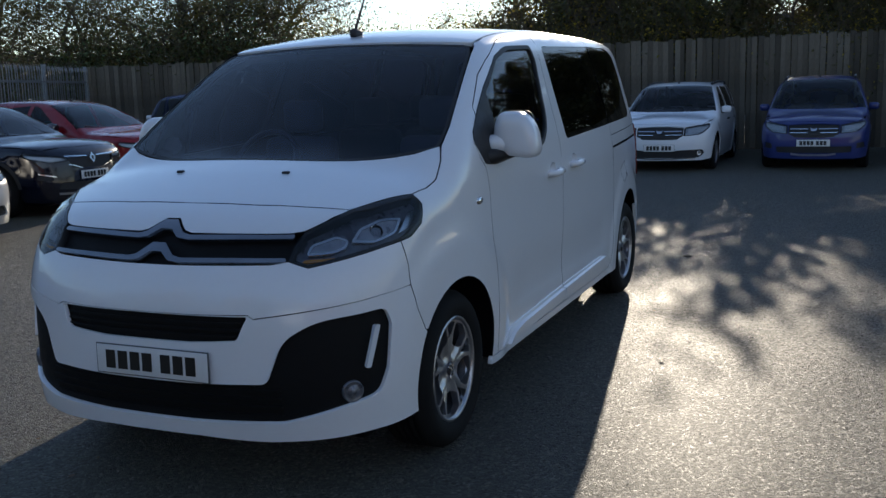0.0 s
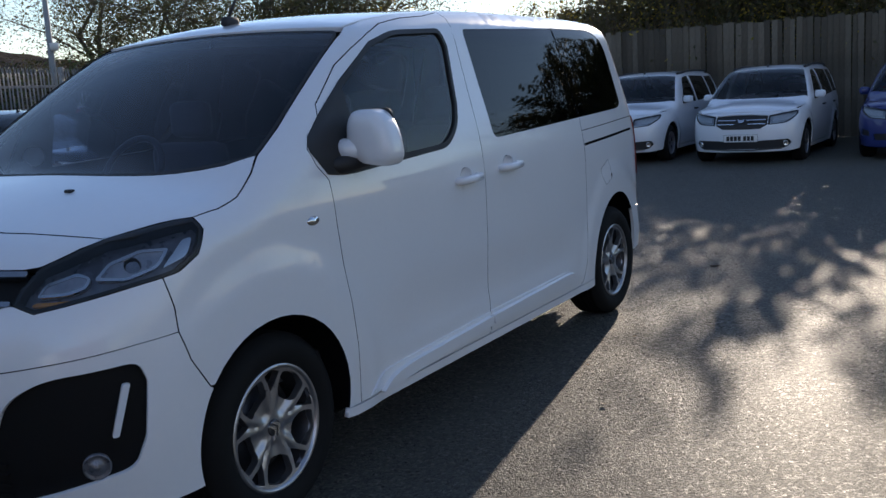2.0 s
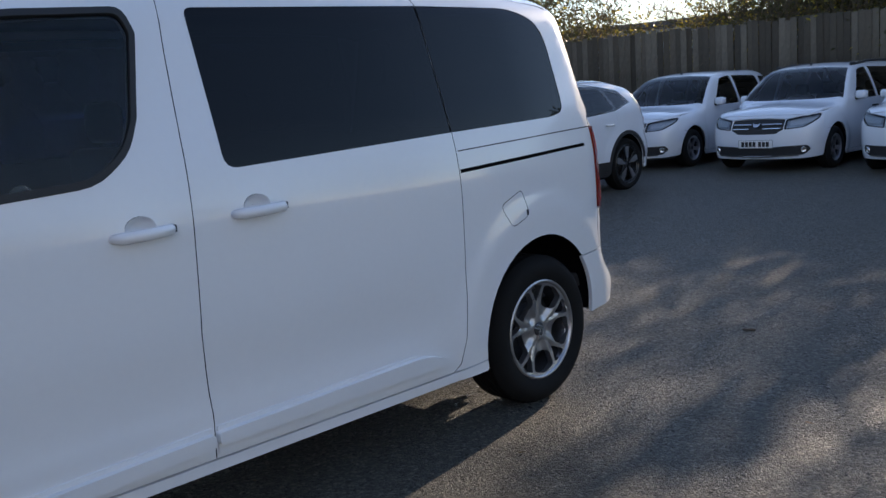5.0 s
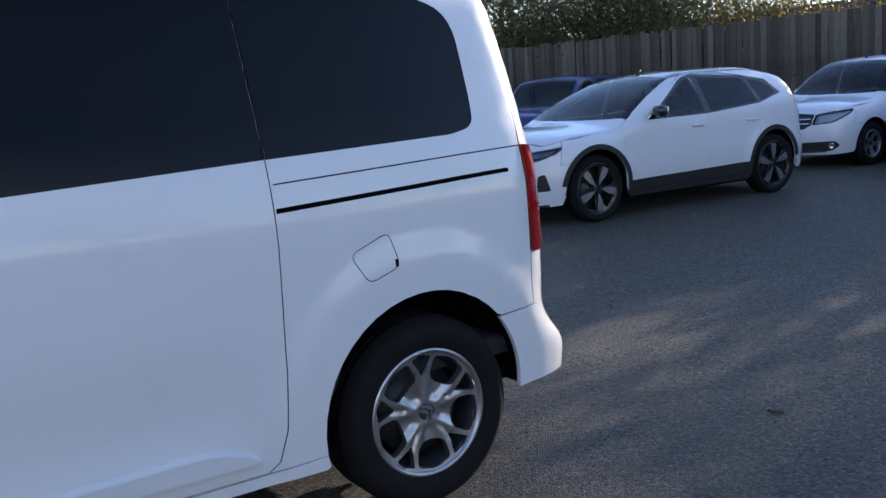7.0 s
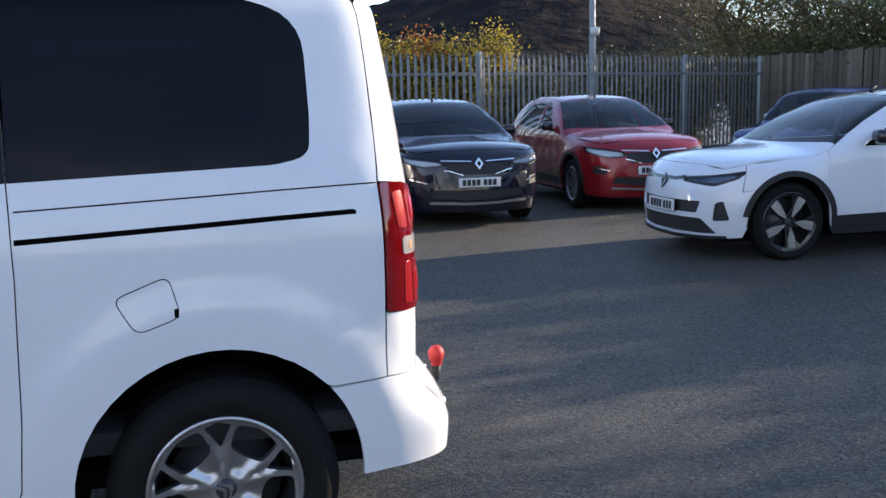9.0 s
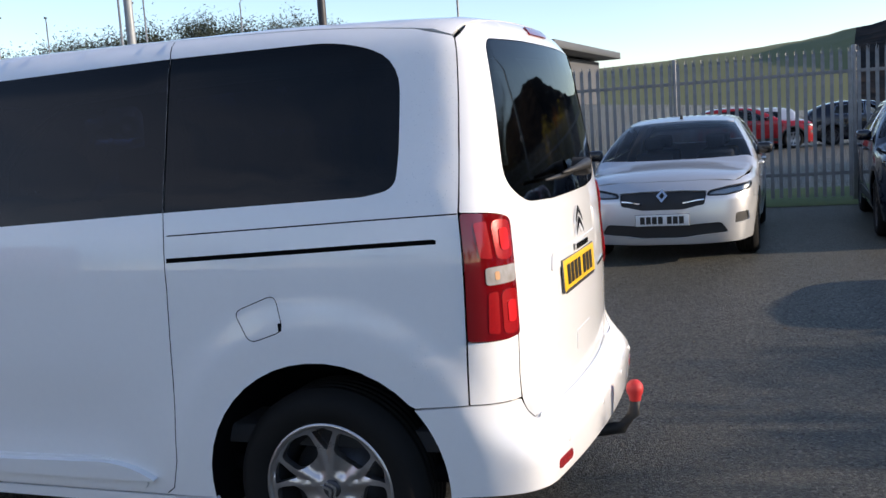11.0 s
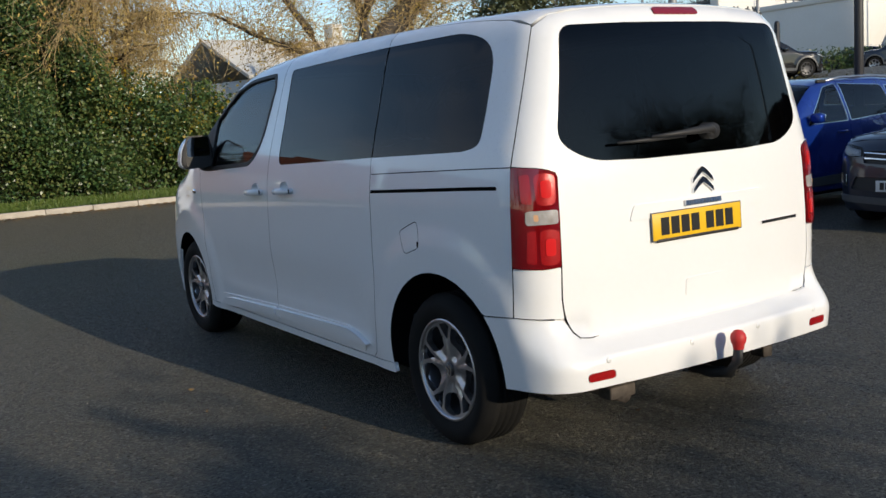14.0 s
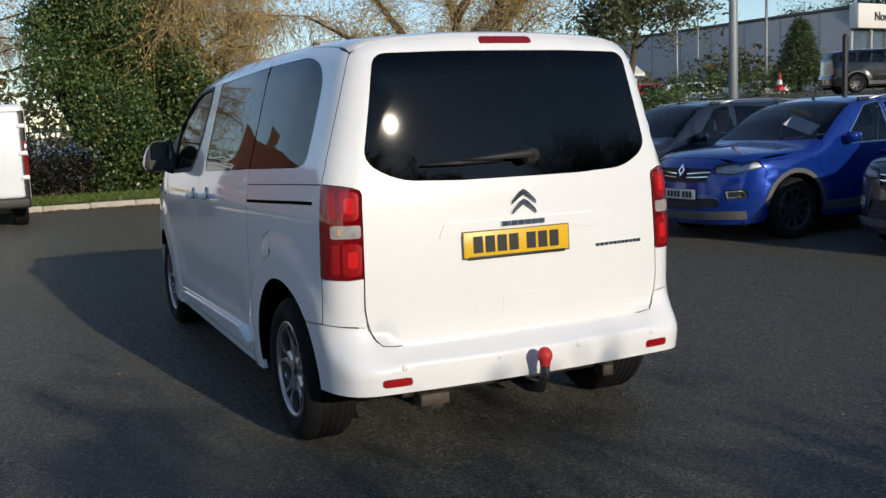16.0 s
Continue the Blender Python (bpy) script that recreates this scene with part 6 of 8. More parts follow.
ARKANA = dict(fo=0.90, wb=2.72, ro=0.95, hw=0.905, H=1.565, belt=1.03, r=0.345, rim=0.235, wsb=0.38, wst=1.25, hood=(0.92, 1.07), roof_end=2.85, drop=0.06, rg_base=(3.62, 1.18), bp=1.62, cp=2.62, w3=None, fall=0.05, rise=0.05,
              lamp=[(0.41, 0.75), (0.43, 0.80), (0.65, 0.838), (0.86, 0.88), (0.855, 0.80), (0.66, 0.735)], grille=[(0.2, 0.79), (0.42, 0.78), (0.36, 0.655), (0.2, 0.645)], intake=[(0.2, 0.46), (0.55, 0.47), (0.60, 0.38), (0.2, 0.34)], plate_z=0.55, badge="lozenge", badge_z=0.77,
              bars=[(0.09, 0.46, 0.80, 0.815, 0.007), (0.2, 0.42, 0.64, 0.70, 0.005), (0.62, 0.80, 0.55, 0.60, 0.008)], lips=[(0.30, 0.014, 0.6, ALLOY)], cladding=TRIM, wheel="ten", wheel_mat=DARKALLOY, pods=[[(0.66, 0.50), (0.67, 0.60), (0.80, 0.62), (0.81, 0.52)]], bright=CHROME, rear_lean=0.9, lean=0.24, sill=0.30)
CAPTUR = dict(ARKANA, fo=0.86, wb=2.64, ro=0.73, hw=0.895, H=1.57, roof_end=3.0, rg_base=(3.30, 1.15), w3=None, drop=0.10, rear_lean=0.5, wheel="ten", wheel_mat=ALLOY, mirror=BLACKPAINT, lamp=[(0.41, 0.735), (0.43, 0.80), (0.65, 0.84), (0.86, 0.88), (0.85, 0.79), (0.62, 0.715)], bright=None)
CLIO = dict(fo=0.82, wb=2.58, ro=0.65, hw=0.88, H=1.44, belt=0.95, r=0.315, rim=0.215, wsb=0.32, wst=1.18, hood=(0.80, 0.96), roof_end=2.85, drop=0.07, rg_base=(3.20, 1.05), bp=1.55, cp=2.45, w3=None, fall=0.04, rise=0.05,
            lamp=[(0.42, 0.66), (0.44, 0.71), (0.62, 0.745), (0.84, 0.775), (0.82, 0.70), (0.60, 0.655)], grille=[(0.2, 0.72), (0.42, 0.71), (0.40, 0.58), (0.2, 0.54)], intake=[(0.2, 0.38), (0.55, 0.40), (0.62, 0.30), (0.2, 0.26)], plate_z=0.44, badge="lozenge", badge_z=0.67,
            bars=[(0.2, 0.40, 0.60, 0.63, 0.006)], pods=[[(0.68, 0.38), (0.69, 0.48), (0.80, 0.49), (0.81, 0.40)]], wheel="ten", mirror=BLACKPAINT, rear_lean=0.5, lean=0.23)
JOGGER = dict(fo=0.83, wb=2.90, ro=0.82, hw=0.885, H=1.62, belt=1.02, r=0.33, rim=0.215, wsb=0.34, wst=1.08, hood=(0.90, 1.05), roof_end=4.05, drop=0.05, rg_base=(4.40, 1.10), bp=1.68, cp=2.72, w3=(4.0, 0.02, 4.10, 0.06), rise=0.05,
              lamp=[(0.44, 0.745), (0.46, 0.83), (0.66, 0.865), (0.84, 0.895), (0.835, 0.785), (0.62, 0.735)], grille=[(0.2, 0.80), (0.44, 0.80), (0.42, 0.68), (0.2, 0.67)], intake=[(0.2, 0.53), (0.52, 0.54), (0.58, 0.42), (0.2, 0.38)], plate_z=0.455, badge="cup", badge_z=0.745,
              bars=[(0.10, 0.43, 0.765, 0.785, 0.006), (0.10, 0.42, 0.715, 0.73, 0.006)], pods=[[(0.62, 0.44), (0.63, 0.58), (0.80, 0.60), (0.81, 0.46)]], lips=[(0.30, 0.035, 0.74, GREYTRIM)], pod_rim=CHROME, cladding=GREYTRIM, rails=ALLOY, wheel="five", sill=0.29, mirror=BLACKPAINT)
KADJAR = dict(round=0.44, fo=0.90, wb=2.646, ro=0.94, hw=0.918, H=1.61, belt=1.03, r=0.35, rim=0.245, wsb=0.36, wst=1.12, hood=(0.93, 1.09), roof_end=3.30, drop=0.07, rg_base=(3.62, 1.18), bp=1.60, cp=2.58, w3=(3.15, 0.06, 3.30, 0.08), rise=0.05, fall=0.03,
              lamp=[(0.44, 0.775), (0.45, 0.87), (0.66, 0.905), (0.875, 0.95), (0.875, 0.845), (0.66, 0.755)], grille=[(0.2, 0.83), (0.44, 0.82), (0.38, 0.68), (0.2, 0.665)], intake=[(0.2, 0.48), (0.52, 0.49), (0.56, 0.40), (0.2, 0.36)], plate_z=0.53, badge="lozenge", badge_z=0.80,
              bars=[(0.09, 0.42, 0.765, 0.785, 0.006), (0.09, 0.40, 0.72, 0.735, 0.006)], pods=[[(0.60, 0.48), (0.58, 0.585), (0.78, 0.60), (0.80, 0.50)]], lips=[(0.29, 0.045, 0.78, GREYTRIM)], pod_rim=CHROME, cladding=GREYTRIM, rails=ALLOY, wheel="ten", wheel_mat=DARKALLOY, bright=CHROME, rear_lean=0.5, sill=0.30)
ESTATE = dict(KADJAR, rails=ALLOY, H=1.65, hood=(0.98, 1.12), roof_end=3.55, rg_base=(3.85, 1.15), w3=(3.45, 0.03, 3.55, 0.06), bright=None, cladding=TRIM)
BOXVAN = dict(fo=0.85, wb=2.81, ro=0.75, hw=0.90, H=1.80, belt=1.15, r=0.32, wsb=0.28, wst=0.95, hood=(0.98, 1.14), roof_end=3.95, drop=0.04, rg_base=(4.10, 1.15), bp=1.55, cp=2.45, w3=None, lean=0.14, box=1,
              lamp=[(0.50, 0.78), (0.52, 0.88), (0.70, 0.92), (0.84, 0.94), (0.84, 0.84), (0.62, 0.77)], grille=[(0.2, 0.80), (0.42, 0.79), (0.40, 0.66), (0.2, 0.65)], intake=[(0.2, 0.44), (0.55, 0.45), (0.58, 0.34), (0.2, 0.31)], plate_z=0.53, badge="cup", badge_z=0.75, trim=TRIM, mirror=SILVER)


def heading(x, y, deg, fo):
    """Where a car's front end stands, and its heading: 0 to the south, 90 to the east."""
    return pose(x, y, 0, 0, 0, deg) @ Matrix.Translation((0, fo, 0))


sandero = parked_car("hatchback", "white hatchback parked nose out before the board fence", heading(-5.3, 13.3, 0, 0.80), WHITE2, SANDERO)
wagon = parked_car("estate_car", "white estate car parked nose out before the board fence", heading(-2.95, 13.2, 0, 0.80), WHITE2, LOGAN)
copy_thing(wagon, heading(-0.70, 13.05, 0, 0.80))
parked_car("estate_car", "dark blue estate car in the shade of the fence", heading(1.75, 13.55, 0, 0.80), NAVY, STEPWAY)
ev = parked_car("electric_hatchback", "white electric hatchback with black roof and two-tone wheels", heading(-4.61, 7.50, -1.3, 0.80), WHITE2, EV)
arkana = parked_car("coupe_suv", "blue-black coupe crossover parked nose out by the railings", heading(-6.95, 6.42, 90, 0.90) @ Matrix.Scale(0.965, 4), DARKBLUE, ARKANA)
captur = parked_car("crossover_car", "bright red crossover parked nose out by the railings", heading(-7.65, 9.0, 88, 0.86) @ Matrix.Scale(0.97, 4), RED, CAPTUR)
clio = parked_car("small_hatchback", "silver hatchback parked nose out by the railings", heading(-6.02, 3.50, 90, 0.82), SILVER, CLIO)
jogger = parked_car("long_estate_car", "slate grey estate car with roof rails and grey cladding", heading(-5.77, 1.20, 93, 0.83), SLATE, JOGGER)
kadjar = parked_car("blue_suv", "shiny blue crossover with chrome window trim", heading(-5.15, -1.48, 92, 0.90), BLUE, KADJAR)
bevelled("price_sheet", -0.18, 0.18, -0.12, 0.12, 0, 0.004, 0.001, PLATE_W, kadjar, pose(0.31, 0.72, 1.265, 29, 22, 20), label="white paper sheet behind the windscreen")
estate = parked_car("dark_suv", "dark grey crossover with silver roof rails", heading(-5.3, -4.3, 92, 0.90), SLATE, ESTATE)
parked_car("small_van", "dark blue small van standing in the fence corner", heading(-10.35, 12.05, 20, 0.85) @ Matrix.Scale(0.87, 4), NAVY, BOXVAN)
dark_car = parked_car("dark_car", "dark crossover in the deep shade of the fence", heading(4.35, 13.8, 0, 0.90), BLACKPAINT, dict(KADJAR, rails=None, bright=None))
# ---- plants ----
def leaf_material(name, *tones, rough=0.5, through=0.35):
    m, n, l, p = material(name)
    g = n.new("ShaderNodeNewGeometry")
    big = noise_at(n, l, 0.9, 3)
    mix = n.new("ShaderNodeMath")
    mix.operation = "MULTIPLY_ADD"
    l.new(big.outputs[0], mix.inputs[0])
    mix.inputs[1].default_value = 0.5
    sub = n.new("ShaderNodeMath")
    sub.operation = "MULTIPLY"
    l.new(g.outputs["Random Per Island"], sub.inputs[0])
    sub.inputs[1].default_value = 0.6
    l.new(sub.outputs[0], mix.inputs[2])
    col = ramp(n, l, mix.outputs[0], *[(0.12 + 0.7 * i / max(1, len(tones) - 1), t) for i, t in enumerate(tones)])
    l.new(col, p.inputs["Base Color"])
    p.inputs["Roughness"].default_value = rough
    tr = n.new("ShaderNodeBsdfTranslucent")
    l.new(col, tr.inputs[0])
    add = n.new("ShaderNodeMixShader")
    add.inputs[0].default_value = through
    l.new(p.outputs[0], add.inputs[1])
    l.new(tr.outputs[0], add.inputs[2])
    l.new(add.outputs[0], n["Material Output"].inputs[0])
    return m


IVY = leaf_material("ivy_leaves", (0.005, 0.016, 0.006), (0.036, 0.082, 0.026), (0.085, 0.145, 0.044), (0.15, 0.17, 0.055), rough=0.38, through=0.22)
# near-black leaves: the darkness of the hedge gap's hollow put into the colour
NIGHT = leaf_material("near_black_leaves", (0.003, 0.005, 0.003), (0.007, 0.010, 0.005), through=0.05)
OLIVE = leaf_material("olive_leaves", (0.026, 0.033, 0.011), (0.068, 0.068, 0.020), (0.13, 0.112, 0.030))
DUSTY = leaf_material("dusty_green_leaves", (0.07, 0.085, 0.035), (0.12, 0.14, 0.06), (0.17, 0.18, 0.09))
CONIFER = leaf_material("conifer_sprays", (0.025, 0.045, 0.014), (0.055, 0.085, 0.028), (0.08, 0.11, 0.04), through=0.15)
GOLD = leaf_material("yellow_leaves", (0.20, 0.18, 0.022), (0.40, 0.31, 0.035), (0.48, 0.33, 0.045), through=0.5)
RUST = leaf_material("rust_leaves", (0.30, 0.07, 0.014), (0.48, 0.14, 0.025), through=0.5)
TAN = leaf_material("tan_twigs_and_leaves", (0.22, 0.155, 0.05), (0.50, 0.355, 0.115), (0.66, 0.48, 0.16), through=0.25)
PINE = leaf_material("pine_needles", (0.012, 0.022, 0.012), (0.028, 0.042, 0.022), through=0.1)
BLADE = leaf_material("grass_blades", (0.06, 0.11, 0.018), (0.11, 0.18, 0.03), (0.16, 0.20, 0.05))
LITTER = leaf_material("fallen_leaves", (0.06, 0.03, 0.012), (0.16, 0.085, 0.03), (0.24, 0.15, 0.05), through=0.05)
BARK = surface("bark", (0.045, 0.036, 0.028), (0.10, 0.082, 0.065), 0.9, 0.95, scale=9, fine=60, bump=0.01)
TWIG = surface("twig_bark", (0.09, 0.065, 0.04), (0.16, 0.12, 0.075), 0.85, 0.9, scale=9, fine=60)
STRAW = surface("straw_twig_bark", (0.32, 0.225, 0.105), (0.54, 0.40, 0.20), 0.85, 0.9, scale=9, fine=60)
rng = np.random.default_rng(7)


def quick(name, v, quads, mat, parent=None, kind=""):
    """A large mesh of quads from arrays."""
    me = bpy.data.meshes.new(name)
    me.vertices.add(len(v))
    me.vertices.foreach_set("co", np.ascontiguousarray(v, np.float32).ravel())
    k = quads.shape[1]
    me.loops.add(quads.size)
    me.loops.foreach_set("vertex_index", np.ascontiguousarray(quads, np.int32).ravel())
    me.polygons.add(len(quads))
    me.polygons.foreach_set("loop_start", np.arange(0, quads.size, k, dtype=np.int32))
    me.update(calc_edges=True)
    me.validate()
    me.materials.append(mat)
    ob = new(name, me)
    ob.parent = parent
    if kind:
        ob["kind"] = kind
    return ob


def leaf_mesh(name, pts, size, mat, parent=None, droop=0.0, slim=0.5, kind="stuff"):
    """Small folded leaves, one at each point."""
    n = len(pts)
    d = rng.normal(size=(n, 3))
    d[:, 2] = d[:, 2] * 0.7 - droop
    d /= np.linalg.norm(d, axis=1, keepdims=True)
    s = np.cross(d, rng.normal(size=(n, 3)))
    s /= np.linalg.norm(s, axis=1, keepdims=True)
    up = np.cross(d, s)
    ln = size * rng.uniform(0.6, 1.4, (n, 1))
    a, b = pts, pts + d * ln
    mid = pts + d * ln * 0.45 + up * ln * 0.12
    v = np.stack([a, mid + s * ln * slim * 0.5, b, mid - s * ln * slim * 0.5], 1).reshape(-1, 3)
    return quick(name, v, np.arange(4 * n).reshape(n, 4), mat, parent, kind)


def clumps(centres, per, spread):
    c = np.repeat(centres, per, 0)
    return c + rng.normal(size=c.shape) * spread


def strands(starts, ends, sag, r0, r1, mat, name, parent, seg=4):
    """Many thin twigs, each a bent three-sided bar, in one mesh."""
    n = len(starts)
    t = np.linspace(0, 1, seg + 1)[None, :, None]
    path = starts[:, None] * (1 - t) + ends[:, None] * t
    path[:, :, 2] += (sag[:, None] * 4 * (t[..., 0] * (1 - t[..., 0])))
    path[:, 1:-1] += rng.normal(size=(n, seg - 1, 3)) * (np.linalg.norm(ends - starts, axis=1) * 0.05)[:, None, None]
    d = ends - starts
    u = np.cross(d, rng.normal(size=d.shape))
    u /= np.maximum(np.linalg.norm(u, axis=1, keepdims=True), 1e-6)
    w = np.cross(d / np.maximum(np.linalg.norm(d, axis=1, keepdims=True), 1e-6), u)
    rad = (r0 * (1 - t) + r1 * t)
    rings = []
    for k in range(3):
        an = 2 * np.pi * k / 3
        rings.append(path + rad * (math.cos(an) * u + math.sin(an) * w)[:, None])
    v = np.stack(rings, 2)
    idx = np.arange(n * (seg + 1) * 3).reshape(n, seg + 1, 3)
    q = np.stack([np.stack([idx[:, :-1, k], idx[:, :-1, (k + 1) % 3], idx[:, 1:, (k + 1) % 3], idx[:, 1:, k]], -1) for k in range(3)], 2)
    return quick(name, v.reshape(-1, 3), q.reshape(-1, 4), mat, parent, "stuff")


def tree(name, label, base, height, spread, mat, leaves=4000, size=0.07, limbs=7, trunk=0.16, lean=(0, 0), bare=0.0, crown_low=0.3, twigs=600, droop=0.0, flat=1.0, stems=1, slim=0.5, clump=0.32, per=28):
    """A tapered trunk with limbs and twigs, and a crown of small leaves in uneven clumps."""
    t = thing(name, label, "tree", Matrix.Translation(base))
    tips = []
    for s in range(stems):
        off = Vector((rng.normal() * 0.25 * (stems > 1), rng.normal() * 0.25 * (stems > 1), 0))
        ln = Vector((lean[0] + rng.normal() * 0.15, lean[1] + rng.normal() * 0.15, 0))
        path = [off + ln * (k / 6) ** 1.3 * height * 0.6 + Vector((rng.normal() * 0.04 * height * k / 6, rng.normal() * 0.04 * height * k / 6, height * 0.82 * k / 6)) for k in range(7)]
        path[0] = off - Vector((0, 0, 0.15))
        tube("trunk", path, [trunk * (1.15 - 0.95 * k / 6) for k in range(7)], BARK, t, 10)
        for i in range(limbs):
            k = crown_low + (0.92 - crown_low) * (i + rng.uniform(0, 0.7)) / limbs
            j = min(5, int(k * 6))
            p = path[j].lerp(path[j + 1], k * 6 - j)
            a = i * 2.4 + rng.uniform(-0.5, 0.5) + s
            reach = spread * (0.55 + 0.6 * math.sin(math.pi * min(1, (1 - k) * 1.1 + 0.1))) * rng.uniform(0.7, 1.15)
            e = p + Vector((math.cos(a) * reach, math.sin(a) * reach, height * 0.16 * flat * rng.uniform(0.3, 1.3)))
            m1 = p.lerp(e, 0.45) + Vector((rng.normal() * 0.1, rng.normal() * 0.1, height * 0.03))
            tube("limb", [p, m1, e], [trunk * 0.42 * (1.1 - k), trunk * 0.26 * (1.1 - k) + 0.006, 0.008], BARK, t, 6)
            tips += [np.array(m1.lerp(e, q)) for q in np.linspace(0.05, 1.0, 6)]
        tips += [np.array(path[-1]), np.array(path[-2])]
    tips = np.array(tips)
    c = tips[rng.integers(0, len(tips), max(30, leaves // 45))]
    c = c + rng.normal(size=c.shape) * np.array([spread * 0.20, spread * 0.20, height * 0.055])
    st = tips[rng.integers(0, len(tips), twigs)]
    en = c[rng.integers(0, len(c), twigs)]
    far = np.linalg.norm(en - st, axis=1) > spread * 0.8
    en[far] = st[far] + rng.normal(size=(far.sum(), 3)) * spread * 0.22
    en[:, 2] -= droop * rng.uniform(0.2, 1.0, len(en))
    strands(st, en, np.full(len(st), 0.05), 0.007, 0.002, STRAW if mat == TAN else TWIG, "twig_growth", t)
    if leaves:
        where = np.concatenate([clumps(c, per, clump), st[rng.integers(0, len(st), leaves // 4)] * 0.4 + en[rng.integers(0, len(en), leaves // 4)] * 0.0 + 0.6 * st[rng.integers(0, len(st), leaves // 4)], clumps(en, max(1, leaves // (3 * len(en))), clump * 0.5)])
        leaf_mesh("crown", where[:leaves] if len(where) > leaves else where, size, mat, t, droop, slim)
    return t


def shrub(name, label, base, w, d, h, mat, leaves, size=0.06, mat2=None, up=0.3, twig=150):
    """A many-stemmed bush: thin upright stems and leaves in uneven clumps."""
    t = thing(name, label, "shrub", Matrix.Translation(base))
    n = twig
    st = np.c_[rng.normal(size=n) * w * 0.18, rng.normal(size=n) * d * 0.18, np.zeros(n)]
    en = np.c_[rng.normal(size=n) * w * 0.33, rng.normal(size=n) * d * 0.33, rng.uniform(0.5, 1.05, n) * h]
    strands(st, en, np.zeros(n), 0.010, 0.003, TWIG, "stem_growth", t)
    k = rng.uniform(up, 1.0, (max(20, leaves // 30), 1))
    pick = rng.integers(0, n, len(k))
    c = st[pick] * (1 - k) + en[pick] * k
    pts = clumps(c, 30, 0.13 + 0.05 * h)
    pts = pts[pts[:, 2] > 0.05]
    cut = len(pts) * 2 // 3 if mat2 else len(pts)
    leaf_mesh("foliage", pts[:cut], size, mat, t)
    if mat2:
        leaf_mesh("foliage", pts[cut:], size, mat2, t)
    return t
# ---- fences, kerb, grass ----
BOARD = surface("weathered_board", (0.055, 0.047, 0.037), (0.17, 0.148, 0.12), 0.85, 0.95, scale=2.5, fine=45, bump=0.004)
bn_, bl_ = BOARD.node_tree.nodes, BOARD.node_tree.links
base_in = bn_["Principled BSDF"].inputs["Base Color"]
shade = bn_.new("ShaderNodeMix")
shade.data_type, shade.blend_type = "RGBA", "MULTIPLY"
shade.inputs[0].default_value = 1.0
bl_.new(base_in.links[0].from_socket, shade.inputs[6])
bl_.new(ramp(bn_, bl_, bn_.new("ShaderNodeObjectInfo").outputs["Random"], (0.0, (0.50, 0.47, 0.42)), (0.5, (0.85, 0.80, 0.72)), (1.0, (1.35, 1.30, 1.22))), shade.inputs[7])
bl_.new(shade.outputs[2], base_in)
GALV = surface("galvanised_steel", (0.17, 0.175, 0.18), (0.29, 0.295, 0.30), 0.42, 0.6, metal=0.5, scale=7, fine=90, bump=0.001)
CONCRETE = surface("pale_concrete", (0.34, 0.30, 0.25), (0.50, 0.45, 0.38), 0.85, 0.95, scale=5, fine=70, bump=0.004)
# used only for the hedge's core: its inner shade put into the colour
HEDGEFILL = surface("dark_hedge_fill", (0.020, 0.016, 0.011), (0.045, 0.036, 0.026), 0.95, 1.0, scale=3, fine=40, bump=0.02)
TURF = surface("mown_turf", (0.045, 0.078, 0.015), (0.085, 0.125, 0.028), 0.95, 1.0, scale=2, fine=50, bump=0.02)

FENCE = [(-15.3, 15.35), (-8.5, 16.95), (-2.0, 18.45), (6.0, 20.2), (16.0, 22.4)]
board_fence = thing("board_fence", "tall weathered grey board fence behind the parked cars", "fence", kind="structure")
base = bmesh.new()
bmesh.ops.create_cube(base, size=1, matrix=Matrix.Translation((0, 0, 0.5)) @ Matrix.Diagonal((0.118, 0.022, 1, 1)))
bmesh.ops.bevel(base, geom=[e for e in base.edges], offset=0.004, segments=1, affect="EDGES")
board_me = bpy.data.meshes.new("board")
base.to_mesh(board_me)
base.free()
board_me.materials.append(BOARD)
post_me = bpy.data.meshes.new("post")
base = bmesh.new()
bmesh.ops.create_cube(base, size=1, matrix=Matrix.Translation((0, 0, 0.5)) @ Matrix.Diagonal((0.10, 0.10, 1, 1)))
base.to_mesh(post_me)
base.free()
post_me.materials.append(BOARD)
run = 0.0
for (x0, y0), (x1, y1) in zip(FENCE, FENCE[1:]):
    ln = math.hypot(x1 - x0, y1 - y0)
    ang = math.degrees(math.atan2(y1 - y0, x1 - x0))
    boards = math.ceil(ln / 0.119)
    for k in range(boards):
        t = (k + 0.5) / boards
        h = 2.28 + 0.012 * (x0 + (x1 - x0) * t + 15) + random.uniform(-0.035, 0.035)
        b = new("board", board_me)
        b.parent = board_fence
        b.matrix_basis = pose(x0 + (x1 - x0) * t, y0 + (y1 - y0) * t - 0.012 * (k % 2), 0, random.uniform(-0.6, 0.6), random.uniform(-0.5, 0.5), ang) @ Matrix.Diagonal((1, 1, h, 1))
    for k in range(int(ln / 1.83) + 1):
        t = k * 1.83 / ln
        p = new("post", post_me)
        p.parent = board_fence
        p.matrix_basis = pose(x0 + (x1 - x0) * t, y0 + (y1 - y0) * t + 0.08, 0, 0, 0, ang) @ Matrix.Diagonal((1, 1, 2.25, 1))
    for z in (0.45, 1.2, 1.95):
        tube("rail", [(x0, y0 + 0.045, z), (x1, y1 + 0.045, z)], 0.035, BOARD, board_fence, 4)

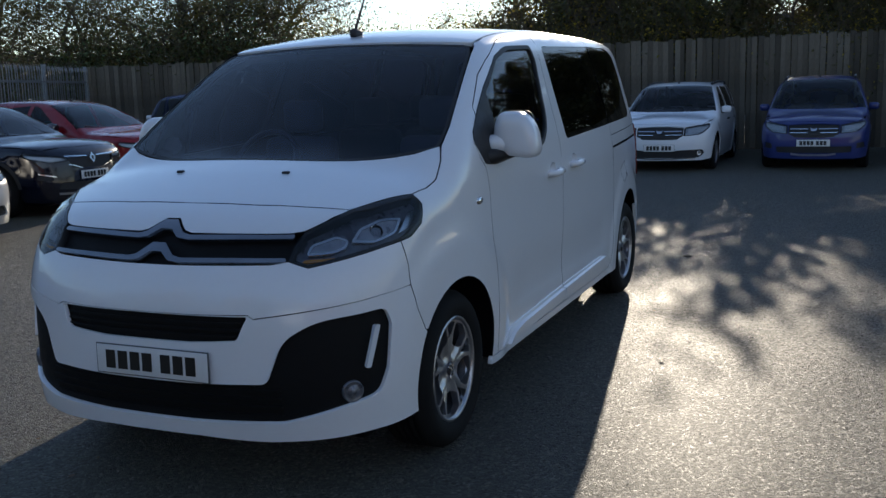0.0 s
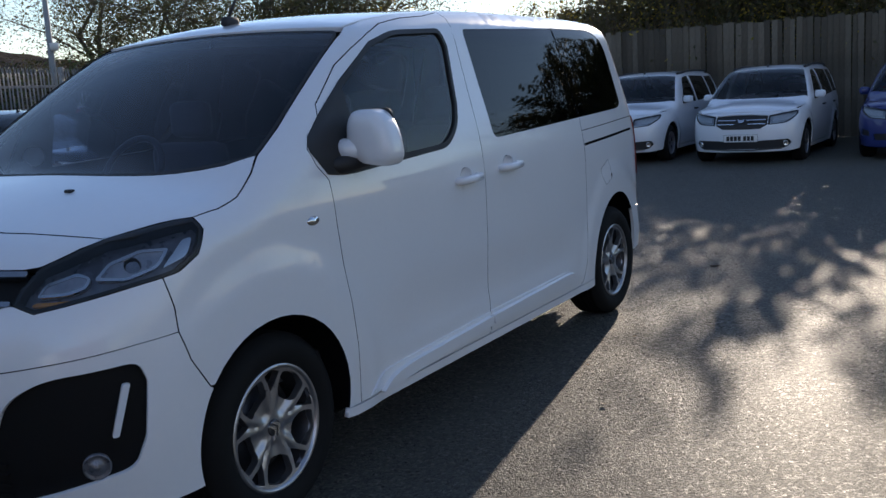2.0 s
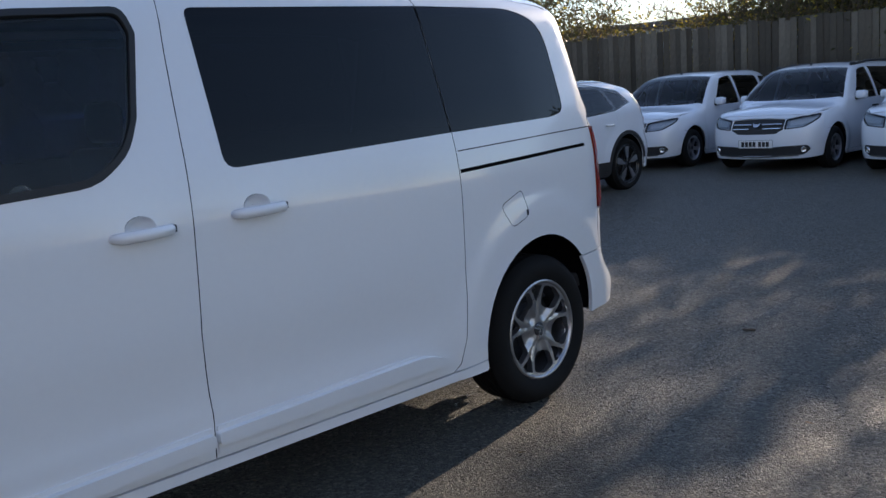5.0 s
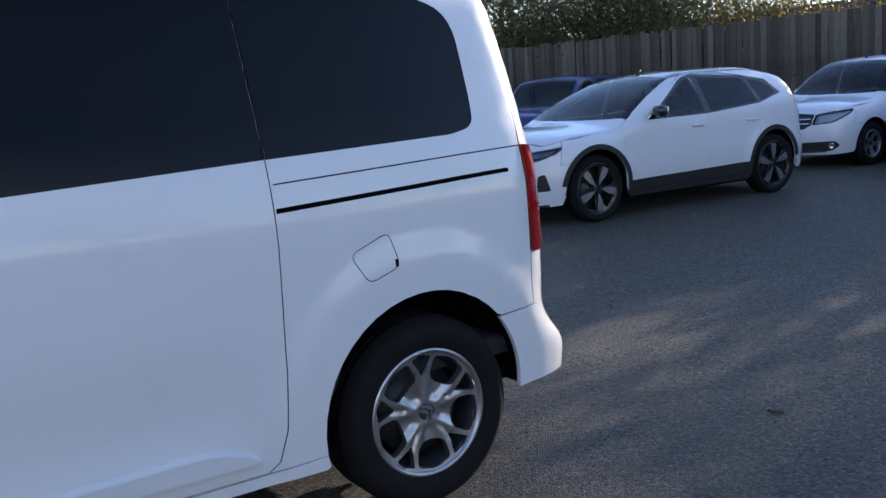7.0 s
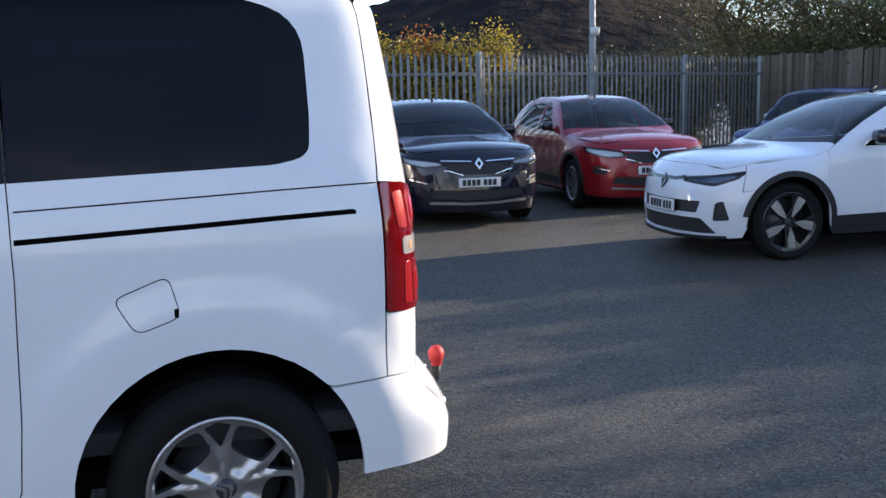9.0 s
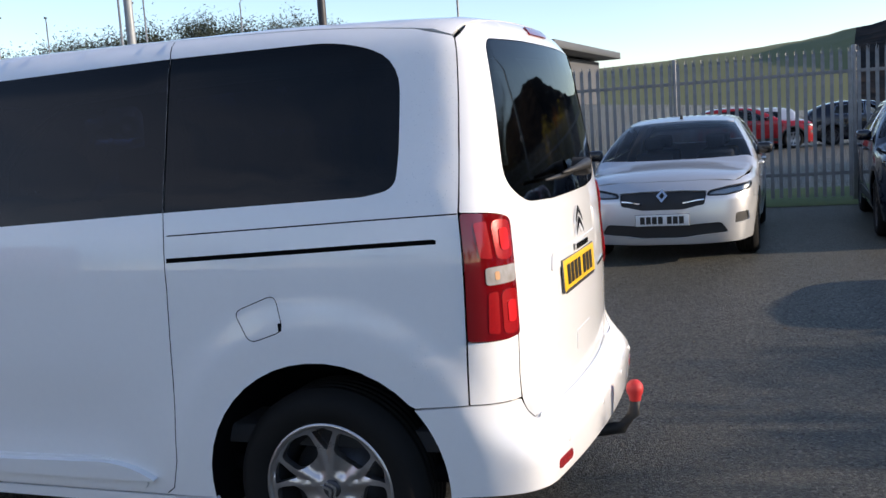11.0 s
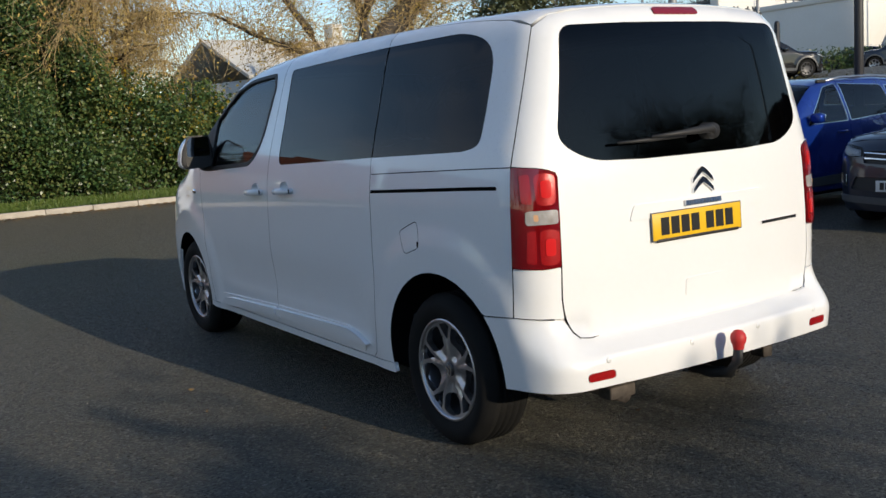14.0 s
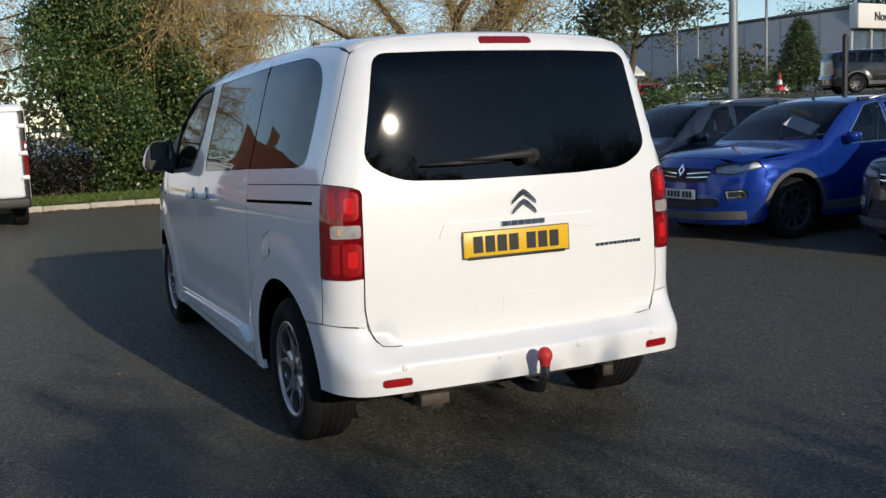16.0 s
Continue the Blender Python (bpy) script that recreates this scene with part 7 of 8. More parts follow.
palisade = thing("palisade_fence", "galvanised steel palisade fence with pointed pales", "fence", kind="structure")
pale_out = [(-0.026, 0), (0.026, 0), (0.026, 2.08), (0.022, 2.20), (0.009, 2.13), (0, 2.24), (-0.009, 2.13), (-0.022, 2.20), (-0.026, 2.08)]
v, f = slab(pale_out, [], 0.003, 0.2, lambda q: np.stack([q[:, 0], 0.016 * np.cos(q[:, 0] / 0.026 * np.pi) + q[:, 2], q[:, 1] * 1.0], -1))
pale = linked("pale", v, f, GALV, palisade, smooth=False)
pale_me = pale.data
scene.collection.objects.unlink(pale)
bpy.data.objects.remove(pale)
PAL = [(-11.75, -1.1), (-12.1, 3.0), (-12.1, 5.6), (-12.5, 8.1), (-13.4, 10.6), (-14.3, 13.0), (-15.3, 15.35)]
for i, ((x0, y0), (x1, y1)) in enumerate(zip(PAL, PAL[1:])):
    ln = math.hypot(x1 - x0, y1 - y0)
    ang = math.degrees(math.atan2(y1 - y0, x1 - x0))
    n = int(round(ln / 0.126))
    for k in range(n):
        t = (k + 0.5) / n
        b = new("pale", pale_me)
        b.parent = palisade
        b.matrix_basis = pose(x0 + (x1 - x0) * t, y0 + (y1 - y0) * t, 0.07, random.uniform(-0.4, 0.4), 0, ang)
    m = max(1, int(round(ln / 2.6)))
    for k in range(m + (i == len(PAL) - 2)):
        t = k / m
        bevelled("post", -0.028, 0.028, -0.05, 0.05, 0, 2.30, 0.006, GALV, palisade, pose(x0 + (x1 - x0) * t - 0.06, y0 + (y1 - y0) * t, 0, 0, 0, ang))
    for z in (0.42, 1.92):
        a = Vector((x0 - 0.03, y0, z))
        b = Vector((x1 - 0.03, y1, z))
        bevelled("rail", 0, ln, -0.006, 0.006, -0.025, 0.025, 0.002, GALV, palisade, pose(a.x, a.y, a.z, 0, 0, ang))
# mossy grass edge under the railings
edge_v = [(-11.2, -1.0, 0.012), (-11.45, 8.2, 0.012), (-14.2, 15.2, 0.012), (-16.5, 15.2, 0.02), (-14.5, 8.2, 0.03), (-14.3, -1.0, 0.03)]
tagged(linked("grass_verge", edge_v, [(0, 1, 4, 5), (1, 2, 3, 4)], TURF), "thin mossy grass strip under the railings", "grass", kind="structure")

# kerb and grass to the south
kerb = thing("kerb", "pale concrete kerb with dead leaves against it", "kerb", kind="structure")
for k in range(44):
    x = -28 + k * 0.915
    yk = -13.75 + 0.012 * (x + 2) ** 2 * 0.15
    bevelled("kerb_stone", 0.004, 0.911, -0.07, 0.07, -0.1, 0.115 + random.uniform(-0.005, 0.005), 0.018, CONCRETE, kerb, pose(x, yk, 0, 0, 0, 0.2 * (x + 2) * 0.15))
turf_pts = np.array([(x, -13.8 + 0.012 * (x + 2) ** 2 * 0.15 - w, 0.10 + 0.05 * step(0, 1.5, w)) for x in np.linspace(-30, 12, 43) for w in (0.0, 0.5, 1.5, 4.0, 9.0)])
turf = linked("grass_bank", turf_pts, [(i * 5 + j, i * 5 + j + 1, (i + 1) * 5 + j + 1, (i + 1) * 5 + j) for i in range(42) for j in range(4)], TURF)
tagged(turf, "mown green grass strip behind the kerb", "grass", kind="structure")
n = 26000
gx_ = rng.uniform(-9, 3, n)
gw = rng.uniform(0.05, 1.9, n)
gp = np.c_[gx_, -13.8 + 0.0018 * (gx_ + 2) ** 2 - gw, 0.10 + 0.05 * step(0, 1.5, gw)]
blades = leaf_mesh("grass_blades", gp, 0.09, BLADE, None, -1.6, 0.12)
tagged(blades, "short green grass blades", "grass", kind="stuff")
n = 1500
lx_ = rng.uniform(-9, 3.5, n)
lp = np.c_[lx_, -13.62 + 0.0018 * (lx_ + 2) ** 2 + np.abs(rng.normal(size=n)) * 0.45, np.full(n, 0.012)]
lv = leaf_mesh("fallen_leaves", lp, 0.09, LITTER, None, 0.0, 0.6)
lv.data.vertices.foreach_set("co", (np.array([c.co for c in lv.data.vertices]) * [1, 1, 0.0] + np.c_[np.zeros((4 * n, 2)), rng.uniform(0.006, 0.03, 4 * n)]).astype(np.float32).ravel())
tagged(lv, "brown fallen leaves along the kerb", "leaves", kind="stuff")
n = 260
lp = np.c_[rng.uniform(-4, 5, n), rng.uniform(-9, 12, n), np.full(n, 0.0)]
lv = leaf_mesh("scattered_leaves", lp, 0.035, LITTER, None, 0.0, 0.6)
lv.data.vertices.foreach_set("co", (np.array([c.co for c in lv.data.vertices]) * [1, 1, 0.0] + np.c_[np.zeros((4 * n, 2)), rng.uniform(0.005, 0.016, 4 * n)]).astype(np.float32).ravel())
tagged(lv, "few small dead leaves scattered on tarmac", "leaves", kind="stuff")
bevelled("fallen_twig", -0.035, 0.035, -0.006, 0.006, 0, 0.012, 0.004, BARK, None, pose(1.11, 4.85, 0.001, 0, 0, 20))
tagged(bpy.data.objects["fallen_twig"], "short dark piece of twig on the tarmac", "twig")

n = 240
gp = np.c_[rng.uniform(-4.5, 5, n), rng.uniform(-6, 10, n), np.full(n, 0.003)]
grit_v = (gp[:, None] + np.array([(0, 0, 0.004), (1, 0, 0), (0, 1, 0), (-1, 0, 0), (0, -1, 0), (0, 0, 0.012)])[None] * np.array([0.005, 0.005, 1]) * rng.uniform(0.4, 1.0, (n, 1, 1))).reshape(-1, 3)
grit_f = np.array([(6 * i + 5, 6 * i + 1 + k, 6 * i + 1 + (k + 1) % 4) for i in range(n) for k in range(4)])
tagged(quick("grit", grit_v, grit_f, CONCRETE), "few pale grit stones scattered on tarmac", "gravel", kind="stuff")
# hedge and trees to the south
hedge = thing("ivy_hedge", "tall dense dark green ivy hedge with yellowing patches", "hedge", Matrix.Translation((0, 0, 0)))
def hedge_top(x):
    return 2.55 + 0.30 * np.sin(x * 1.3) + 0.22 * np.sin(x * 0.47 + 1) + 0.02 * (x + 8) + 2.7 * step(-2.7, -1.7, x) * (1 - 0.6 * step(0.2, 1.1, x))


hx = np.r_[rng.uniform(-17, 1.2, 2500), rng.uniform(-2.6, 1.2, 900)]
hz = rng.uniform(0, 1, 3400) ** 0.8
top_h = hedge_top(hx)
hzz = 0.12 + hz * (top_h - 0.12)
ok = ~(((hx > 0.4) & (hzz < 2.75 + 0.3 * np.sin(hx * 5))) | ((hx > -0.25 + 0.2 * np.sin(hzz * 4)) & (hzz < 1.25)))
hy = -15.9 - 0.5 * np.abs(rng.normal(size=3400)) + 0.5 * np.sin(hx * 2.1) * np.sin(hzz * 2.6) + 0.25 * np.sin(hzz * 1.2) - 1.0 * np.exp(-((hx + 1.5 + 0.12 * np.sin(hzz * 3)) / 0.22) ** 2) * step(1.0, 2.0, hzz)
cen = np.c_[hx, hy, hzz][ok]
leaf_mesh("foliage", clumps(cen, 42, 0.15), 0.078, IVY, hedge, 0.5, 0.75)
cen2 = cen[(cen[:, 0] < -2.2) & (cen[:, 0] > -9) & (cen[:, 2] > 1.3)][:260]
leaf_mesh("foliage", clumps(cen2, 10, 0.25), 0.075, GOLD, hedge, 0.3, 0.7)
# dark sheet added inside the leaves, in place of the hedge's shaded depth
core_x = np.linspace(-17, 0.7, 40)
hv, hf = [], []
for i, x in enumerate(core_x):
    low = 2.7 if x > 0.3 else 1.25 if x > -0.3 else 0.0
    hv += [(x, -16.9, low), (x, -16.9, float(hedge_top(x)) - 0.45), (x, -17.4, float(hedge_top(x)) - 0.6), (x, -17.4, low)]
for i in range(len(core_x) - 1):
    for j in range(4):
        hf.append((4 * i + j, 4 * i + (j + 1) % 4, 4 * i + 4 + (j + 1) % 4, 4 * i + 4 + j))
linked("thicket", hv, hf, HEDGEFILL, hedge)
tree("willow_tree", "leaning bare tree with drooping tan twigs", (-3.6, -18.9, 0.1), 7.8, 2.7, TAN, 16000, 0.095, 14, 0.15, (0.1, 0.1), 0, 0.42, 4200, 1.2, 0.6, 3, 0.32, 0.45)
tree("willow_tree", "bare tree with drooping tan twigs", (2.6, -18.6, 0.1), 6.6, 2.4, TAN, 4500, 0.09, 10, 0.20, (-0.1, 0.2), 0, 0.45, 1500, 0.9, 0.6, 2, 0.32, 0.5)


def leaning_tree():
    """A thick trunk that leans far over, with bent limbs, under a haze of golden twigs."""
    t = thing("leaning_tree", "big dark leaning tree with bent limbs and golden twigs", "tree")
    y = -17.2
    trunk = [(-8.9, y, -0.1), (-9.5, y, 1.7), (-10.2, y, 3.3), (-10.55, y, 3.85), (-11.05, y - 0.1, 4.35), (-11.8, y - 0.2, 4.85), (-12.7, y - 0.3, 5.5), (-13.6, y - 0.4, 6.5), (-14.1, y - 0.4, 7.6)]
    tube("trunk", trunk, [0.40, 0.34, 0.30, 0.26, 0.22, 0.19, 0.15, 0.10, 0.05], BARK, t, 12)
    limbs = [[(-10.1, y, 3.2), (-9.95, y, 4.0), (-9.8, y, 4.7), (-9.4, y + 0.2, 5.6), (-8.9, y + 0.3, 6.8)],
             [(-10.1, y, 3.2), (-9.4, y + 0.1, 3.05), (-8.5, y + 0.2, 3.2), (-7.6, y + 0.2, 3.45), (-6.7, y + 0.3, 3.75), (-5.6, y + 0.3, 4.3)],
             [(-10.5, y, 3.7), (-11.2, y - 0.1, 4.0), (-11.9, y - 0.1, 4.6), (-12.6, y - 0.2, 5.2), (-13.2, y, 6.2)],
             [(-9.9, y, 4.3), (-10.3, y + 0.2, 5.0), (-10.5, y + 0.2, 5.9), (-10.9, y, 7.0)],
             [(-11.4, y, 4.6), (-11.2, y, 5.5), (-11.5, y, 6.6), (-11.3, y, 7.6)],
             [(-8.5, y + 0.2, 3.2), (-8.2, y + 0.2, 3.9), (-7.5, y + 0.2, 4.8), (-7.1, y + 0.3, 5.9)]]
    for path in limbs:
        tube("limb", path, [0.16 - 0.13 * k / (len(path) - 1) for k in range(len(path))], BARK, t, 8)
    tips = np.array([np.array(a) + (np.array(b) - np.array(a)) * k for path in (*limbs, trunk[3:]) for a, b in zip(path[1:], path[2:]) for k in np.linspace(0, 1, 4)])
    st = tips[rng.integers(0, len(tips), 2600)]
    en = st + rng.normal(size=st.shape) * np.array([0.75, 0.6, 0.65]) + np.array([0, 0, 0.1])
    strands(st, en, np.full(len(st), 0.06), 0.010, 0.003, STRAW, "twig_growth", t)
    pick = rng.integers(0, len(en), 330)
    leaf_mesh("crown", clumps(en[pick], 26, 0.24), 0.075, TAN, t, 0.4, 0.45)
    pick = rng.integers(0, len(en), 90)
    leaf_mesh("crown", clumps(en[pick], 26, 0.22), 0.075, GOLD, t, 0.3, 0.5)


leaning_tree()
tree("autumn_tree", "slender tree with sparse green and gold leaves", (-13.6, -20.5, 0.1), 7.0, 2.2, OLIVE, 3000, 0.09, 10, 0.2, (0.1, 0), 0, 0.25, 900, 0.2, 1.0, 2)
tree("green_tree", "round tree with dusty green leaves", (-19.7, -22.8, 0.4), 7.4, 2.0, DUSTY, 9500, 0.17, 10, 0.2, (0, 0), 0, 0.52, 600)
# bushes added to fill the dark hollow under the hedge gap
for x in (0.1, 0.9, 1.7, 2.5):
    shrub("gap_bush", "low added bush, near-black for the dark hollow under the hedge gap", (x, -16.9 - 0.1 * x, 0.1), 1.4, 0.9, 1.05, NIGHT, 7000, 0.07, None, 0.05)

# a dark tree belt far behind the hedge
belt_x = rng.uniform(-60, 45, 2600)
belt = thing("tree_belt", "distant dark belt of trees and bushes", "trees", Matrix.Translation((0, -52, 0)))
belt_z = rng.uniform(0, 1, 2600) ** 0.8 * (4.2 + 1.2 * np.sin(belt_x * 0.21) + 0.8 * np.sin(belt_x * 0.63 + 2))
leaf_mesh("foliage", clumps(np.c_[belt_x, rng.uniform(-2, 2, 2600), belt_z], 12, 0.5), 0.42, OLIVE, belt)
# plants behind the board fence and railings to the north and west
rng = np.random.default_rng(15)
for i, (x, y, h, s, mt, nl) in enumerate([(-21.5, 19.0, 6.6, 2.6, OLIVE, 13000), (-18.3, 18.4, 6.0, 2.5, OLIVE, 13000), (-15.2, 18.0, 5.8, 2.4, OLIVE, 13000), (-13.0, 18.8, 5.0, 1.9, OLIVE, 11000),
                                       (-17.0, 21.5, 7.2, 2.8, OLIVE, 8000), (-13.2, 22.0, 6.4, 2.5, OLIVE, 9000)] ):
    tree("hedgerow_tree", "dark olive hedgerow tree behind the fence", (x, y, 0), h, s, mt, nl, 0.085, 9, 0.13, (0, 0), 0, 0.22, 700, 0.0, 1.0, 2)
for i in range(18):
    x = -11.0 + i * 1.45 + random.uniform(-0.3, 0.3)
    y = 19.6 + 0.22 * (x + 2) + random.uniform(-0.2, 0.5)
    low = 2.95 if x < -6.4 else 3.2 if x < -3.2 else 3.3
    h = low + (0.0, 0.25, -0.1, 0.15, 0.3, 0.05)[i % 6] + random.uniform(-0.1, 0.1)
    shrub("hedgerow_bush", "scrubby bush with thinning autumn leaves", (x, y, 0), 2.3, 1.4, h, OLIVE, 6200 if x > -3.5 else 3600, 0.08, GOLD if i % 2 else OLIVE, 0.35, 200)
for x, y, h in ((-10.4, 21.0, 3.6), (-8.6, 21.4, 3.9), (-7.0, 21.0, 3.7), (-5.6, 21.6, 4.4), (-4.4, 21.0, 4.7), (-2.9, 21.2, 4.9), (-1.4, 21.6, 5.2), (0.0, 22.4, 5.6), (1.6, 21.6, 5.6), (3.9, 22.2, 6.0), (5.2, 22.9, 6.6), (7.6, 22.3, 6.8), (10.4, 23.4, 6.6), (12.0, 24.0, 6.2)):
    tree("sapling", "thin sapling keeping sparse yellow and olive leaves", (x, y, 0), h, 1.3, GOLD if h < 5 else OLIVE, 1100 if h < 5 else 1200, 0.08, 11, 0.06, (0.05, 0), 0, 0.3, 500)
for x, y, h in ((-5.2, 21.2, 5.0), (-3.7, 21.5, 4.95), (-2.5, 21.2, 5.05), (-1.2, 21.0, 5.5), (0.4, 21.6, 5.7), (1.8, 20.9, 5.8), (3.4, 22.6, 6.2), (4.8, 21.6, 5.8), (6.2, 23.2, 6.6), (8.2, 22.8, 6.2)):
    tree("hawthorn_tree", "scrubby hawthorn thinning to olive autumn leaves", (x, y, 0), h, 1.6, OLIVE, 5600 if x < -3 else 7000 if x < -0.5 else 4600 if x < 3 else 12500, 0.11, 11, 0.07, (0.05, 0), 0, 0.4, 500, 0.0, 1.0, 2, 0.5, 0.17, 130)
for x, y, h in ((-4.3, 22.2, 5.1), (-2.2, 21.8, 5.1), (-0.4, 22.4, 5.9), (1.0, 22.8, 6.2), (2.6, 24.0, 6.8), (4.4, 23.9, 7.0), (6.8, 25.0, 7.4), (9.0, 24.2, 7.0)):
    tree("ash_tree", "tall thin ash keeping ragged clumps of olive leaves", (x, y, 0), h, 1.7, OLIVE, 1500 if x < 2 else 3900, 0.17, 9, 0.08, (0.05, 0), 0, 0.42, 300, 0.0, 1.0, 1, 0.6, 0.2, 80)
for x, y, h in ((-17.6, 17.0, 3.0), (-16.0, 17.6, 3.4), (-14.2, 17.4, 3.2), (-12.6, 17.9, 3.3), (-11.0, 18.2, 3.1), (-19.6, 15.8, 2.8), (-20.8, 14.2, 2.6), (-18.4, 19.2, 3.6), (-22.4, 12.4, 2.4)):
    shrub("bramble_thicket", "dense dark bramble thicket behind the fence", (x, y, 0), 2.2, 1.7, h, OLIVE, 9000, 0.10, IVY, 0.3, 150)
for i in range(12):
    x, y = -42.6 + 0.5 * math.sin(i * 2.3), 10.6 + i * 0.68
    h = 4.35 + 0.35 * math.sin(i * 1.9) + 0.2 * math.sin(i * 4.1)
    shrub("autumn_shrub", "tall shrub in bright autumn colour far beyond the railings", (x, y, 0), 1.5, 1.5, h, RUST if i == 5 else GOLD, 3600, 0.17, None if i == 5 else OLIVE, 0.4, 160)
# plants to the east, seen in the windows
for i in range(9):
    y = -16 + i * 4.6
    tree("roadside_tree", "roadside tree with thin dark foliage", (24 + 4 * math.sin(i * 2.2), y, 0), 5.5 + 1.6 * math.sin(i * 1.7), 2.4, OLIVE, 2600, 0.13, 8, 0.15, (0, 0), 0, 0.25, 260)
# ---- the distance ----
BRICK = surface("red_brick_far", (0.15, 0.07, 0.05), (0.22, 0.10, 0.07), 0.9, 0.95, scale=2, fine=14, bump=0.01)
ROOF = surface("red_clay_tiles", (0.17, 0.062, 0.04), (0.24, 0.09, 0.06), 0.85, 0.9, scale=2, fine=20, bump=0.02)
CLAD = surface("grey_cladding", (0.30, 0.32, 0.35), (0.36, 0.38, 0.41), 0.5, 0.6, scale=0.6, fine=8)
WHITECLAD = surface("white_cladding", (0.66, 0.64, 0.60), (0.72, 0.70, 0.66), 0.5, 0.6, scale=0.5, fine=6)
DARKCLAD = surface("dark_roof_sheet", (0.06, 0.062, 0.068), (0.085, 0.088, 0.095), 0.6, 0.7, scale=0.5, fine=6)
RENDER = surface("pale_render", (0.55, 0.53, 0.48), (0.64, 0.62, 0.57), 0.9, 0.95, scale=2, fine=20, bump=0.005)
SLATE_R = surface("grey_slates", (0.10, 0.10, 0.11), (0.16, 0.16, 0.17), 0.7, 0.8, scale=2, fine=20, bump=0.01)
SHOWGLASS = surface("showroom_glass", (0.05, 0.065, 0.075), (0.08, 0.10, 0.11), 0.06, 0.1, scale=0.4, fine=3, coat=1.0)
POLE = surface("painted_pole", (0.22, 0.24, 0.25), (0.28, 0.30, 0.31), 0.5, 0.6, metal=0.3, scale=10)
BLACKPOLE = surface("black_pole_paint", (0.02, 0.02, 0.022), (0.03, 0.03, 0.032), 0.5, 0.6, scale=10)


def woods():
    m, n, l, p = material("wooded_hillside")
    co = n.new("ShaderNodeTexCoord").outputs["Object"]
    big, mid, fine = noise_at(n, l, 0.012, 4, co), noise_at(n, l, 0.09, 5, co), noise_at(n, l, 0.5, 3, co)
    mix = n.new("ShaderNodeMath")
    mix.operation = "MULTIPLY_ADD"
    l.new(mid.outputs[0], mix.inputs[0])
    mix.inputs[1].default_value = 0.8
    l.new(big.outputs[0], mix.inputs[2])
    # darkest tone leans blue: distance haze put into the colour
    l.new(ramp(n, l, mix.outputs[0], (0.55, (0.008, 0.009, 0.011)), (0.85, (0.017, 0.0155, 0.0155)), (1.05, (0.036, 0.027, 0.022))), p.inputs["Base Color"])
    p.inputs["Roughness"].default_value = 0.95
    p.inputs["Specular IOR Level"].default_value = 0.03
    b = n.new("ShaderNodeBump")
    b.inputs["Strength"].default_value, b.inputs["Distance"].default_value = 1.0, 4.0
    l.new(mid.outputs[0], b.inputs["Height"])
    l.new(b.outputs[0], p.inputs["Normal"])
    return m


WOODS = woods()
FIELD = surface("far_pasture", (0.07, 0.09, 0.03), (0.11, 0.12, 0.045), 0.95, 1.0, scale=0.02, fine=0.3)
crest = curve((-150, 1.2), (-125, 2.0), (-105, 2.9), (-95, 3.3), (-86, 4.0), (-82.5, 4.8), (-77, 6.3), (-70, 8.2), (-64, 7.4), (-60, 5.9), (-57.5, 3.9), (-48, 2.6), (-20, 2.0), (20, 1.6))
az = np.radians(np.linspace(-150, 20, 240))
rad = np.linspace(230, 520, 26)
A, R = np.meshgrid(az, rad)
rise = step(230, 470, R)
HZ = np.tan(np.radians(crest(np.degrees(A)))) * 470 * rise
lump = np.array([[noise.noise(Vector((math.sin(a) * r * 0.06, math.cos(a) * r * 0.06, 0.3))) for a in az] for r in rad])
lump2 = np.array([[noise.noise(Vector((math.sin(a) * r * 0.2, math.cos(a) * r * 0.2, 2.3))) for a in az] for r in rad])
wooded = step(-92, -83, np.degrees(A)) * (1 - step(-57, -52, np.degrees(A)) * 0.5)
HZ = HZ + rise * (lump * 2.2 + lump2 * 2.0) * (0.15 + wooded)
hv = np.stack([np.sin(A) * R, np.cos(A) * R, HZ - 1.0], -1).reshape(-1, 3)
k = len(az)
quads = np.array([(j * k + i, j * k + i + 1, (j + 1) * k + i + 1, (j + 1) * k + i) for j in range(len(rad) - 1) for i in range(k - 1)])
hill = quick("hill", hv, quads, WOODS)
hill.data.materials.append(FIELD)
mid_az = np.degrees(A).reshape(-1)[quads[:, 0]]
hill.data.polygons.foreach_set("material_index", (mid_az < -86).astype(np.int32))
hill.data.polygons.foreach_set("use_smooth", np.ones(len(quads), bool))
tagged(hill, "brown wooded hillside with green pasture at one end", "hill", kind="structure")


def lamp_post(x, y, z, h, r, mat, arms=1, arm=1.1, deg=0.0, label="tall grey street lamp post"):
    p = thing("lamp_post", label, "lamp post", pose(x, y, z, 0, 0, deg))
    tube("column", [(0, 0, -0.2), (0, 0, h * 0.3), (0, 0, h)], [r, r * 0.9, r * 0.6], mat, p, 12)
    for s in ((1,), (1, -1))[arms - 1] if arms else ():
        tube("arm", [(0, 0, h - 0.05), (s * arm * 0.5, 0, h + 0.12), (s * arm, 0, h + 0.15)], r * 0.4, mat, p, 8)
        bevelled("lantern", s * arm - 0.25, s * arm + 0.25, -0.12, 0.12, h + 0.08, h + 0.20, 0.04, GREYTRIM, p)
    return p


